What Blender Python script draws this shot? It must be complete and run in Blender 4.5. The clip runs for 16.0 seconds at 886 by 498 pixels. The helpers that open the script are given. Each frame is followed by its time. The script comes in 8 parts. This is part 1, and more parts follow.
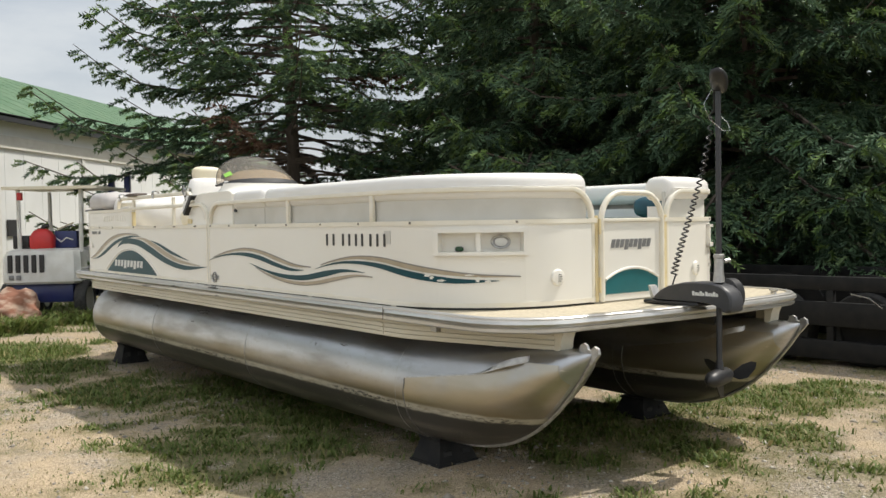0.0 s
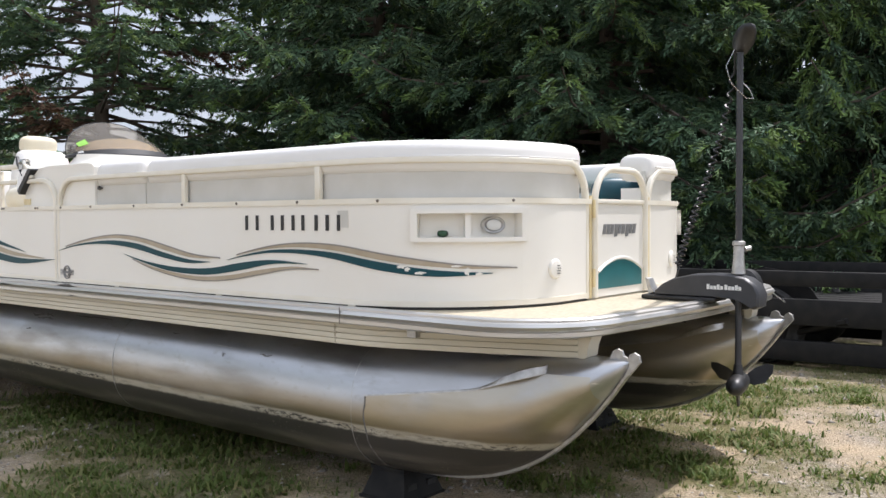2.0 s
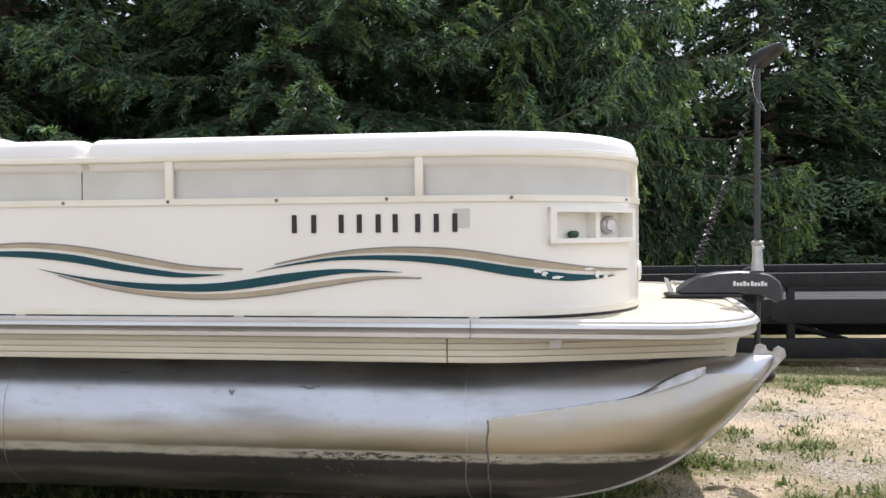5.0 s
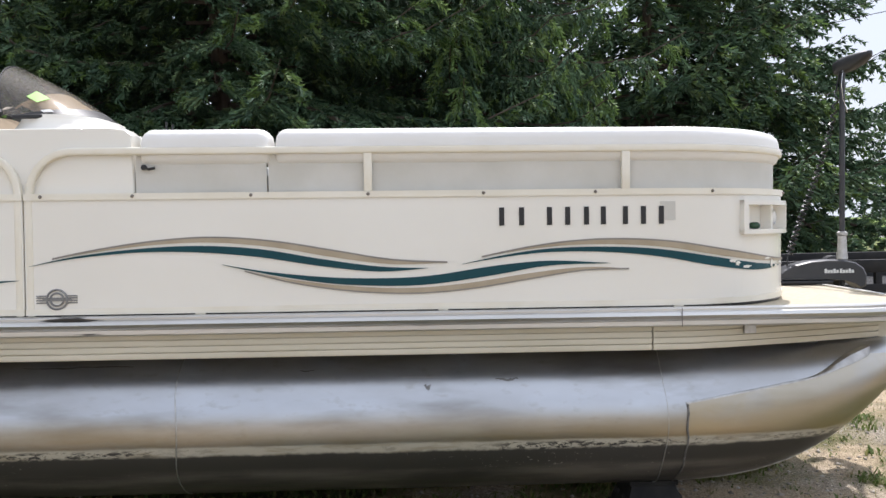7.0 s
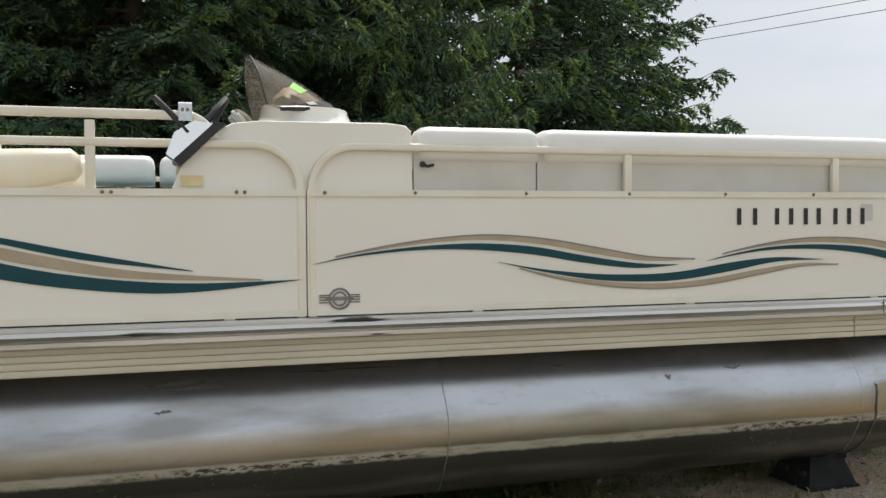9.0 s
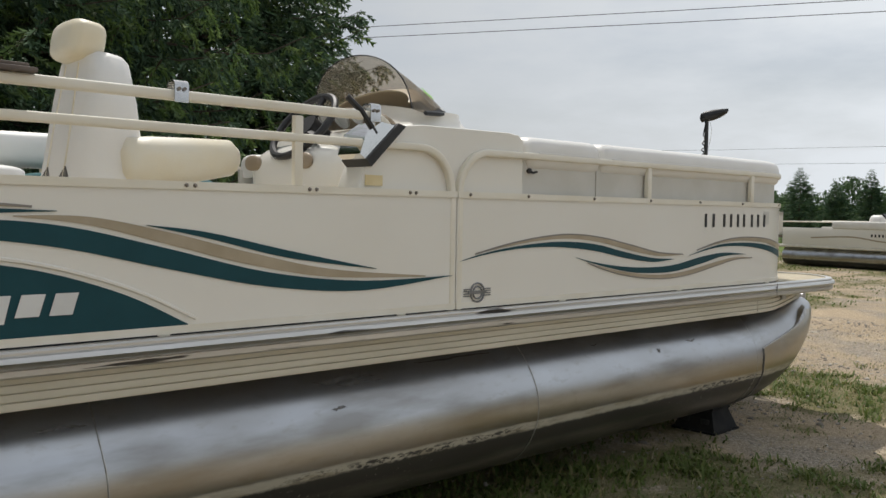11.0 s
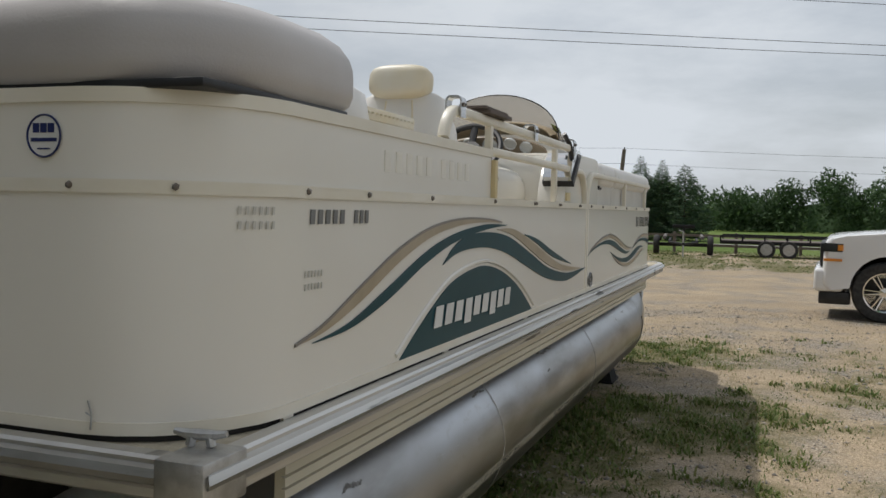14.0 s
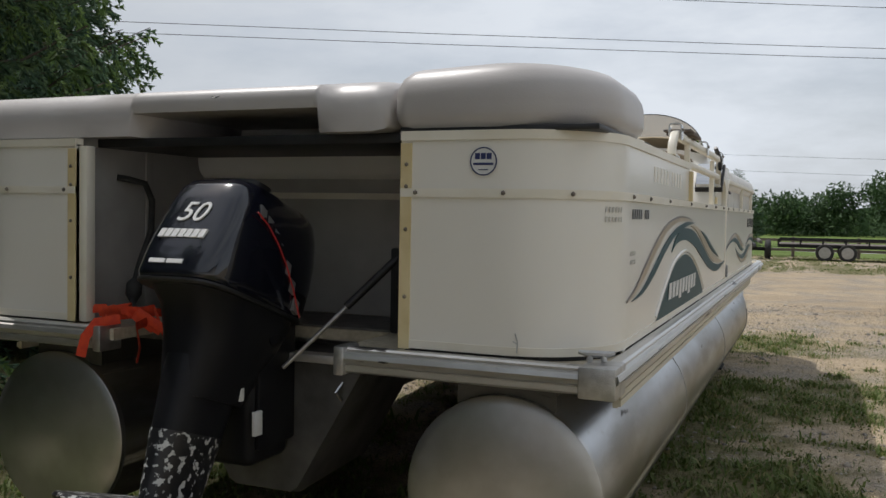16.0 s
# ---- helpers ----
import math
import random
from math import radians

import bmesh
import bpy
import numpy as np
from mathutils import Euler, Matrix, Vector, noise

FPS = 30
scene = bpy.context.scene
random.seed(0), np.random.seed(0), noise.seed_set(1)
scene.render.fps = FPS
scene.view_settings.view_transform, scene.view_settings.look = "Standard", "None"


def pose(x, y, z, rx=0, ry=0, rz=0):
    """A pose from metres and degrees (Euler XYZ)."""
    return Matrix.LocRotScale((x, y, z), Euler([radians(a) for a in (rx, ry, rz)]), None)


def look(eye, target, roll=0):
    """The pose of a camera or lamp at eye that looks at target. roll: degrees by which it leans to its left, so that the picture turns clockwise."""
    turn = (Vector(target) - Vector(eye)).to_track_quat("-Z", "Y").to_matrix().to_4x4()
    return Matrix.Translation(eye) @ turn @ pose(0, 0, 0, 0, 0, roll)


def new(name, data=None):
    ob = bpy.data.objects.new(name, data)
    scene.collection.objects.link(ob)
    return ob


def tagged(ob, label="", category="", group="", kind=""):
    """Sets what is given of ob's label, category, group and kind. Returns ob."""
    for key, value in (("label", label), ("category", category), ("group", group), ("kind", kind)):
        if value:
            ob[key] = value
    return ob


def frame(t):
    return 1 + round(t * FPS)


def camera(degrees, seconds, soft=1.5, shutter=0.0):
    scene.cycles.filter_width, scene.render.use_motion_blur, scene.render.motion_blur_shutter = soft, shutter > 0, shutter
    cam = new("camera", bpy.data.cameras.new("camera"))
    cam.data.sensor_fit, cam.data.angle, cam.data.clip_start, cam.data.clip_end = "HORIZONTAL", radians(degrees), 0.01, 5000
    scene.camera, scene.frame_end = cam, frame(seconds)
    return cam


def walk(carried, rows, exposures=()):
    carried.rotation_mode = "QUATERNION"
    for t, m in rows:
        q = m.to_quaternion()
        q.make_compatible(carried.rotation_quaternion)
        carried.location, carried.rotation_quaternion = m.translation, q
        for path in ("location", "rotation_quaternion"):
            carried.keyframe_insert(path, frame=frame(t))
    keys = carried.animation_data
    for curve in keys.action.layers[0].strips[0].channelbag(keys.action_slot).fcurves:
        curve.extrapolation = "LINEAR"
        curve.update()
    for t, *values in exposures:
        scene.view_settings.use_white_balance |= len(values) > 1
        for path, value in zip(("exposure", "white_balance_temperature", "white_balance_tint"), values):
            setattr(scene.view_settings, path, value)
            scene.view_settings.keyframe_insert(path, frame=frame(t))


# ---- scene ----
cam = camera(52.7, 16.0)
PATH = [
    (0, (-2.907, -10.467, 1.415), (-1.691, -8.881, 1.37), -1.2),
    (0.5, (-2.856, -10.232, 1.368), (-1.568, -8.702, 1.315), -0.9),
    (1, (-2.907, -9.895, 1.373), (-1.528, -8.448, 1.318), -0.8),
    (1.5, (-2.896, -9.516, 1.344), (-1.432, -8.154, 1.283), -0.8),
    (2, (-2.9, -9.087, 1.348), (-1.347, -7.827, 1.29), -0.7),
    (2.5, (-3.012, -8.697, 1.368), (-1.37, -7.556, 1.311), -0.7),
    (3, (-3.065, -8.251, 1.373), (-1.333, -7.254, 1.31), -0.7),
    (3.2, (-3.085, -8.086, 1.371), (-1.313, -7.161, 1.309), -0.7),
    (5.3, (-3.591, -6.322, 1.306), (-1.608, -6.064, 1.263), -1.0),
    (5.5, (-3.619, -6.142, 1.301), (-1.636, -5.889, 1.254), -1.0),
    (6, (-3.665, -5.713, 1.31), (-1.68, -5.481, 1.263), -1.1),
    (6.5, (-3.699, -5.375, 1.345), (-1.703, -5.248, 1.297), -1.3),
    (7, (-3.644, -5.029, 1.336), (-1.648, -5.13, 1.28), -1.2),
    (7.5, (-3.647, -4.564, 1.336), (-1.668, -4.842, 1.281), -1.0),
    (8, (-3.637, -4.082, 1.337), (-1.668, -4.427, 1.28), -0.9),
    (8.5, (-3.486, -3.579, 1.33), (-1.533, -4.006, 1.27), -0.9),
    (9, (-3.429, -3.068, 1.349), (-1.512, -3.637, 1.293), -0.9),
    (9.2, (-3.396, -2.874, 1.36), (-1.501, -3.509, 1.303), -0.9),
    (11.3, (-2.57, -0.716, 1.454), (-1.168, -2.138, 1.348), 0.3),
    (11.5, (-2.513, -0.536, 1.464), (-1.144, -1.99, 1.354), 0.0),
    (12, (-2.152, -0.121, 1.459), (-0.922, -1.695, 1.348), 0.3),
    (12.5, (-1.881, 0.283, 1.481), (-0.805, -1.399, 1.371), 0.5),
    (13, (-1.545, 0.625, 1.468), (-0.622, -1.146, 1.353), 0.9),
    (13.5, (-1.195, 0.994, 1.468), (-0.403, -0.839, 1.36), 1.0),
    (14, (-0.941, 1.335, 1.493), (-0.257, -0.541, 1.385), 1.1),
    (14.5, (-0.652, 1.537, 1.464), (-0.13, -0.391, 1.356), 1.1),
    (15, (-0.589, 1.81, 1.448), (-0.168, -0.143, 1.352), 1.0),
    (15.5, (-0.571, 2.137, 1.455), (-0.074, 0.202, 1.365), 0.9),
    (16, (-0.542, 2.452, 1.471), (0.228, 0.609, 1.374), 0.8),
]
walk(cam, [(t, look(eye, target, roll)) for t, eye, target, roll in PATH],
     exposures=[(0, 0.26, 6600, 10), (1.5, 0.47, 6250, 14), (2.5, 0.56, 6050, 17), (5.5, 0.75, 6080, 17), (6, 0.69, 6060, 17), (7, 0.58, 6050, 16), (7.5, 0.36, 6250, 14), (8, 0.25, 6400, 12), (8.5, 0.36, 6450, 11), (9, 0.18, 6450, 11),
                (11.5, -0.25, 6450, 11), (12.5, -0.33, 6380, 12), (14, -0.50, 6320, 11), (14.5, -0.47, 6320, 11), (16, -0.34, 6270, 12)])


# ---- sky and sun ----
SUN_WAY = Vector((0.55, -0.22, 1.0)).normalized()
world = bpy.data.worlds.new("world")
scene.world = world
world.use_nodes = True


def build_sky():
    nt = world.node_tree
    nt.nodes.clear()
    out = nt.nodes.new("ShaderNodeOutputWorld")
    bg = nt.nodes.new("ShaderNodeBackground")
    sky = nt.nodes.new("ShaderNodeTexSky")
    sky.sky_type = "NISHITA"
    sky.sun_disc = False
    sky.sun_elevation = math.asin(SUN_WAY.z)
    sky.sun_rotation = math.atan2(SUN_WAY.x, SUN_WAY.y)
    sky.air_density, sky.dust_density, sky.ozone_density = 1.0, 3.0, 1.0
    # a thin sheet of summer cloud over the blue
    co = nt.nodes.new("ShaderNodeTexCoord")
    mp = nt.nodes.new("ShaderNodeMapping")
    mp.inputs["Scale"].default_value = (1.3, 1.3, 4.2)
    ns = nt.nodes.new("ShaderNodeTexNoise")
    ns.inputs["Scale"].default_value, ns.inputs["Detail"].default_value, ns.inputs["Roughness"].default_value = 2.1, 8, 0.58
    ra = nt.nodes.new("ShaderNodeValToRGB")
    ra.color_ramp.elements[0].position, ra.color_ramp.elements[1].position = 0.38, 0.62
    ra.color_ramp.elements[0].color, ra.color_ramp.elements[1].color = (0.58, 0.58, 0.58, 1), (1, 1, 1, 1)
    mix = nt.nodes.new("ShaderNodeMix")
    mix.data_type = "RGBA"
    nt.links.new(co.outputs["Generated"], mp.inputs["Vector"])
    nt.links.new(mp.outputs["Vector"], ns.inputs["Vector"])
    nt.links.new(ns.outputs["Fac"], ra.inputs["Fac"])
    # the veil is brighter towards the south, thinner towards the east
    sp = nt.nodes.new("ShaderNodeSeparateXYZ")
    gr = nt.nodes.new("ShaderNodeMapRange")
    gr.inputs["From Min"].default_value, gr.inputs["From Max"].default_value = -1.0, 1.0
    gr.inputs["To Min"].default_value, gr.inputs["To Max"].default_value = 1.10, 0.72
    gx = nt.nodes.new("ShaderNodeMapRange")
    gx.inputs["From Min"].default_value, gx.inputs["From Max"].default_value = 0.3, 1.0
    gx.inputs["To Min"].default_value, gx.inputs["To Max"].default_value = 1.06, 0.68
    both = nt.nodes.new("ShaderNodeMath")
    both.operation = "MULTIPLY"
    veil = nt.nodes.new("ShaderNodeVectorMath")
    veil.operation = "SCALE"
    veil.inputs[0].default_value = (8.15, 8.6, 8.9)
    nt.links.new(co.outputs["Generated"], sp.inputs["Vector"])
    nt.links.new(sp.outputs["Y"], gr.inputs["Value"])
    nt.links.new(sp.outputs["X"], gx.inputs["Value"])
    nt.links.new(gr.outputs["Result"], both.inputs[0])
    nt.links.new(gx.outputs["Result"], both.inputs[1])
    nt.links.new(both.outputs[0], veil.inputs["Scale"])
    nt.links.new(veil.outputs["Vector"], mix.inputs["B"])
    nt.links.new(ra.outputs["Color"], mix.inputs["Factor"])
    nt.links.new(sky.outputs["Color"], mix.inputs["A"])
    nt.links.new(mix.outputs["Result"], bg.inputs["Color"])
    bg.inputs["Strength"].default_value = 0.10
    nt.links.new(bg.outputs["Background"], out.inputs["Surface"])


build_sky()
sun = new("sun", bpy.data.lights.new("sun", "SUN"))
sun.data.energy, sun.data.angle, sun.data.color = 3.5, radians(1.0), (1.0, 0.955, 0.88)
sun.matrix_world = look(SUN_WAY * 60, (0, 0, 0))


# ---- materials ----
def mat(name, col, rough=0.5, metal=0.0, col2=None, scale=6.0, detail=5.0, bump=0.0, bump_scale=None, rough2=None,
        lo=0.35, hi=0.65, stretch=(1, 1, 1), spec=0.5, coat=0.0, object_space=True, rand=0.0):
    """A surface of two tones mixed by noise, with relief and uneven gloss."""
    m = bpy.data.materials.new(name)
    m.use_nodes = True
    nt = m.node_tree
    b = nt.nodes["Principled BSDF"]
    b.inputs["Roughness"].default_value, b.inputs["Metallic"].default_value = rough, metal
    b.inputs["Specular IOR Level"].default_value, b.inputs["Coat Weight"].default_value = spec, coat
    b.inputs["Coat Roughness"].default_value = 0.04 if rough < 0.22 else 0.22
    b.inputs["Base Color"].default_value = (*col, 1)
    co = nt.nodes.new("ShaderNodeTexCoord")
    mp = nt.nodes.new("ShaderNodeMapping")
    mp.inputs["Scale"].default_value = stretch
    nt.links.new(co.outputs["Object"], mp.inputs["Vector"])
    ns = nt.nodes.new("ShaderNodeTexNoise")
    ns.inputs["Scale"].default_value, ns.inputs["Detail"].default_value = scale, detail
    nt.links.new(mp.outputs["Vector"], ns.inputs["Vector"])
    ra = nt.nodes.new("ShaderNodeValToRGB")
    ra.color_ramp.elements[0].position, ra.color_ramp.elements[1].position = lo, hi
    ra.color_ramp.elements[0].color = (*col, 1)
    ra.color_ramp.elements[1].color = (*(col2 or [c * 0.86 for c in col]), 1)
    nt.links.new(ns.outputs["Fac"], ra.inputs["Fac"])
    last = ra.outputs["Color"]
    if rand:
        oi = nt.nodes.new("ShaderNodeObjectInfo")
        hs = nt.nodes.new("ShaderNodeHueSaturation")
        mr = nt.nodes.new("ShaderNodeMapRange")
        mr.inputs["To Min"].default_value, mr.inputs["To Max"].default_value = 1 - rand, 1 + rand
        nt.links.new(oi.outputs["Random"], mr.inputs["Value"])
        nt.links.new(mr.outputs["Result"], hs.inputs["Value"])
        nt.links.new(last, hs.inputs["Color"])
        last = hs.outputs["Color"]
    nt.links.new(last, b.inputs["Base Color"])
    if rough2 is not None:
        mr = nt.nodes.new("ShaderNodeMapRange")
        mr.inputs["To Min"].default_value, mr.inputs["To Max"].default_value = rough, rough2
        nt.links.new(ns.outputs["Fac"], mr.inputs["Value"])
        nt.links.new(mr.outputs["Result"], b.inputs["Roughness"])
    if bump:
        n2 = nt.nodes.new("ShaderNodeTexNoise")
        n2.inputs["Scale"].default_value, n2.inputs["Detail"].default_value = bump_scale or scale * 8, 6
        nt.links.new(mp.outputs["Vector"], n2.inputs["Vector"])
        bp = nt.nodes.new("ShaderNodeBump")
        bp.inputs["Strength"].default_value, bp.inputs["Distance"].default_value = bump, 0.01
        nt.links.new(n2.outputs["Fac"], bp.inputs["Height"])
        nt.links.new(bp.outputs["Normal"], b.inputs["Normal"])
    return m


M_PANEL = mat("cream_panel", (0.80, 0.775, 0.71), 0.19, col2=(0.78, 0.75, 0.68), scale=1.7, bump=0.003, bump_scale=5, rough2=0.25)
M_RAIL = mat("cream_rail", (0.80, 0.76, 0.66), 0.38, col2=(0.74, 0.69, 0.57), scale=5, bump=0.03)
M_YELLOW = mat("yellowed_strip", (0.73, 0.62, 0.37), 0.55, col2=(0.64, 0.52, 0.28), scale=9, bump=0.04)
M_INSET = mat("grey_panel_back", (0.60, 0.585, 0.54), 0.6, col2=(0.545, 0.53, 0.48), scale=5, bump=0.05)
# panel tone darkened to carry the shade inside the engine well
M_WELL_SHADE = mat("shaded_well_panel", (0.42, 0.405, 0.385), 0.65, col2=(0.33, 0.315, 0.295), scale=4, bump=0.06)
M_VINYL = mat("white_vinyl", (0.79, 0.775, 0.745), 0.42, col2=(0.75, 0.73, 0.69), scale=3, bump=0.05, bump_scale=160)
M_VINYL_OLD = mat("yellowed_vinyl", (0.76, 0.72, 0.61), 0.45, col2=(0.73, 0.65, 0.48), scale=4, bump=0.06, bump_scale=160)
M_VINYL_GREY = mat("grey_vinyl", (0.50, 0.475, 0.46), 0.40, col2=(0.445, 0.42, 0.405), scale=3, bump=0.06, bump_scale=160)
M_TEAL = mat("teal_vinyl", (0.012, 0.13, 0.145), 0.3, col2=(0.012, 0.11, 0.12), scale=5)
M_PILLOW = mat("dark_teal_vinyl", (0.010, 0.075, 0.105), 0.4, col2=(0.012, 0.06, 0.085), scale=6)
M_DTEAL = mat("dark_teal_decal", (0.006, 0.052, 0.066), 0.42, col2=(0.008, 0.06, 0.075), scale=8, spec=0.25)
M_TAN = mat("tan_decal", (0.36, 0.295, 0.20), 0.35, col2=(0.42, 0.35, 0.25), scale=8)
M_TANLINE = mat("grey_decal_line", (0.25, 0.225, 0.20), 0.4)
M_INK = mat("black_letters", (0.012, 0.012, 0.013), 0.4)
M_WHITEINK = mat("white_letters", (0.74, 0.74, 0.72), 0.4)
M_GREYINK = mat("grey_letters", (0.22, 0.22, 0.22), 0.35, metal=0.3)
M_SKIRT = mat("cream_skirt", (0.66, 0.615, 0.50), 0.45, col2=(0.57, 0.53, 0.42), scale=4, stretch=(1, 0.3, 2), bump=0.04)
M_RUBRAIL = mat("deck_rail_metal", (0.66, 0.65, 0.63), 0.30, metal=0.8, col2=(0.52, 0.505, 0.475), scale=6, stretch=(1, 0.15, 3), rough2=0.42)
M_RUBRAIL_W = mat("deck_rail_cream", (0.74, 0.71, 0.63), 0.4, col2=(0.62, 0.58, 0.49), scale=5, stretch=(1, 0.3, 2))
M_CARPET = mat("tan_deck_vinyl", (0.54, 0.48, 0.36), 0.85, col2=(0.43, 0.375, 0.275), scale=45, bump=0.3, bump_scale=300)
M_CARPET_DK = mat("old_carpet", (0.13, 0.12, 0.115), 0.95, col2=(0.18, 0.165, 0.15), scale=20, bump=0.5, bump_scale=400)
M_STEEL = mat("bright_metal", (0.62, 0.62, 0.61), 0.25, metal=1.0, col2=(0.5, 0.5, 0.5), scale=20)
M_CASTING = mat("cast_aluminium", (0.55, 0.55, 0.54), 0.42, metal=0.9, col2=(0.42, 0.41, 0.40), scale=30, bump=0.2)
M_SCREW = mat("dull_screw", (0.16, 0.14, 0.12), 0.5, metal=0.7, col2=(0.25, 0.22, 0.19), scale=60)
M_BLACK = mat("black_plastic", (0.010, 0.010, 0.011), 0.45, col2=(0.02, 0.02, 0.021), scale=12, bump=0.05)
M_MOTOR = mat("satin_black_casing", (0.008, 0.008, 0.010), 0.42, col2=(0.012, 0.012, 0.014), scale=6, spec=0.22, bump=0.02)
M_SHAFT = mat("dark_grey_shaft", (0.028, 0.030, 0.034), 0.42, col2=(0.04, 0.04, 0.044), scale=12)
M_BLACKGLOSS = mat("black_gloss_paint", (0.006, 0.0065, 0.012), 0.12, col2=(0.009, 0.010, 0.017), scale=3, coat=0.6, bump=0.005)
M_BLACKSTEEL = mat("black_painted_steel", (0.011, 0.011, 0.012), 0.6, col2=(0.02, 0.019, 0.018), scale=9, bump=0.06, spec=0.25)
M_RUBBER = mat("tyre_rubber", (0.02, 0.02, 0.02), 0.8, col2=(0.045, 0.043, 0.04), scale=20, bump=0.1)
M_RED = mat("red_plastic", (0.55, 0.03, 0.03), 0.4, col2=(0.45, 0.025, 0.025), scale=5)
M_ORANGE = mat("orange_strap", (0.75, 0.075, 0.02), 0.75, col2=(0.6, 0.05, 0.02), scale=40, bump=0.2)
M_AMBER = mat("amber_plastic", (0.75, 0.28, 0.03), 0.3, col2=(0.6, 0.22, 0.03), scale=9)
M_BLUE = mat("dark_blue_paint", (0.018, 0.028, 0.12), 0.35, col2=(0.03, 0.04, 0.12), scale=6, bump=0.04)
M_WPAINT = mat("weathered_white_paint", (0.66, 0.66, 0.63), 0.45, col2=(0.56, 0.55, 0.51), scale=5, bump=0.04)
M_TRUCK = mat("white_car_paint", (0.80, 0.80, 0.80), 0.2, col2=(0.78, 0.78, 0.78), scale=2, coat=0.6)
M_CHROME = mat("chrome", (0.75, 0.75, 0.75), 0.08, metal=1.0, col2=(0.7, 0.7, 0.7), scale=4)
M_DKGLASS = mat("dark_window_glass", (0.015, 0.018, 0.02), 0.06, col2=(0.02, 0.023, 0.025), scale=2)
M_WOODPOST = mat("grey_wood", (0.20, 0.165, 0.13), 0.85, col2=(0.13, 0.105, 0.085), scale=6, stretch=(4, 4, 0.6), bump=0.3)
M_PLANK = mat("old_dark_board", (0.16, 0.13, 0.11), 0.8, col2=(0.10, 0.08, 0.07), scale=8, bump=0.3)
M_ROCK = mat("red_boulder", (0.24, 0.105, 0.065), 0.85, col2=(0.46, 0.33, 0.25), scale=4.5, detail=9, lo=0.44, hi=0.62, stretch=(1, 1, 2.2), bump=0.9, bump_scale=14)
M_ROOFGREEN = mat("green_metal_roof", (0.05, 0.125, 0.05), 0.55, col2=(0.11, 0.185, 0.095), scale=1.5, detail=9, lo=0.42, hi=0.72, stretch=(1.5, 1.5, 4), bump=0.04)
M_SIDING = mat("white_siding", (0.70, 0.71, 0.70), 0.5, col2=(0.64, 0.65, 0.64), scale=0.8, bump=0.03)
M_BARK = mat("spruce_bark", (0.075, 0.055, 0.042), 0.95, col2=(0.12, 0.092, 0.072), scale=9, stretch=(1, 1, 0.3), bump=0.7)
M_WIRE = mat("wire", (0.03, 0.03, 0.03), 0.6)


def foliage(name, a, b, c, trans=0.25):
    """Leaves or needles: each piece its own tone between a and b, with some light coming through."""
    m = bpy.data.materials.new(name)
    m.use_nodes = True
    nt = m.node_tree
    bs = nt.nodes["Principled BSDF"]
    g = nt.nodes.new("ShaderNodeNewGeometry")
    ra = nt.nodes.new("ShaderNodeValToRGB")
    ra.color_ramp.elements[0].color, ra.color_ramp.elements[1].color = (*a, 1), (*b, 1)
    ra.color_ramp.elements[1].position = 0.8
    e = ra.color_ramp.elements.new(0.97)
    e.color = (*c, 1)
    nt.links.new(g.outputs["Random Per Island"], ra.inputs["Fac"])
    nt.links.new(ra.outputs["Color"], bs.inputs["Base Color"])
    bs.inputs["Roughness"].default_value = 0.6
    bs.inputs["Specular IOR Level"].default_value = 0.3
    tr = nt.nodes.new("ShaderNodeBsdfTranslucent")
    mx = nt.nodes.new("ShaderNodeMixShader")
    mx.inputs["Fac"].default_value = trans
    nt.links.new(ra.outputs["Color"], tr.inputs["Color"])
    nt.links.new(bs.outputs["BSDF"], mx.inputs[1])
    nt.links.new(tr.outputs["BSDF"], mx.inputs[2])
    nt.links.new(mx.outputs["Shader"], nt.nodes["Material Output"].inputs["Surface"])
    return m


M_SPRUCE = foliage("spruce_needles", (0.072, 0.132, 0.078), (0.132, 0.214, 0.112), (0.20, 0.28, 0.12), 0.22)
M_SPRUCE_LT = foliage("spruce_young_tips", (0.12, 0.20, 0.06), (0.19, 0.29, 0.085), (0.25, 0.35, 0.12), 0.35)
M_DEAD = foliage("dead_needles", (0.13, 0.07, 0.045), (0.18, 0.10, 0.06), (0.2, 0.13, 0.08), 0.1)
M_LEAF = foliage("broad_leaves", (0.045, 0.085, 0.035), (0.08, 0.14, 0.055), (0.12, 0.185, 0.07))
M_GRASS = foliage("grass_blades", (0.085, 0.13, 0.028), (0.16, 0.20, 0.055), (0.30, 0.26, 0.12), 0.35)
M_STRAW = foliage("dry_grass", (0.30, 0.25, 0.13), (0.40, 0.34, 0.19), (0.47, 0.42, 0.28), 0.3)


# ---- building tools ----
BOAT = Matrix.Translation((0, -3, 0)) @ Matrix.Rotation(math.atan(0.0093), 4, "X") @ Matrix.Translation((0, 3, 0))
BASE = {}


def thing(name, base, label, category, group="", m=None, kind=""):
    """An Empty at the base of a thing; parts are given in the coordinates of m (the world, or the tilted boat)."""
    ob = new(name)
    ob.empty_display_size = 0.1
    ob.matrix_world = (m or Matrix()) @ Matrix.Translation(base)
    BASE[ob.name] = Vector(base)
    return tagged(ob, label, category, group, kind)


def mesh_of(bm, name, material, smooth=40):
    me = bpy.data.meshes.new(name)
    bm.normal_update()
    bm.to_mesh(me)
    bm.free()
    me.materials.append(material)
    if smooth:
        me.shade_smooth()
        me.set_sharp_from_angle(angle=radians(smooth))
    return me


def part(name, bm, material, parent, label="", smooth=40):
    """One mesh under a thing or a part."""
    off = BASE[parent.name]
    bmesh.ops.translate(bm, verts=bm.verts, vec=-off)
    ob = new(name, mesh_of(bm, name, material, smooth))
    ob.parent = parent
    BASE[ob.name] = off
    return tagged(ob, label)


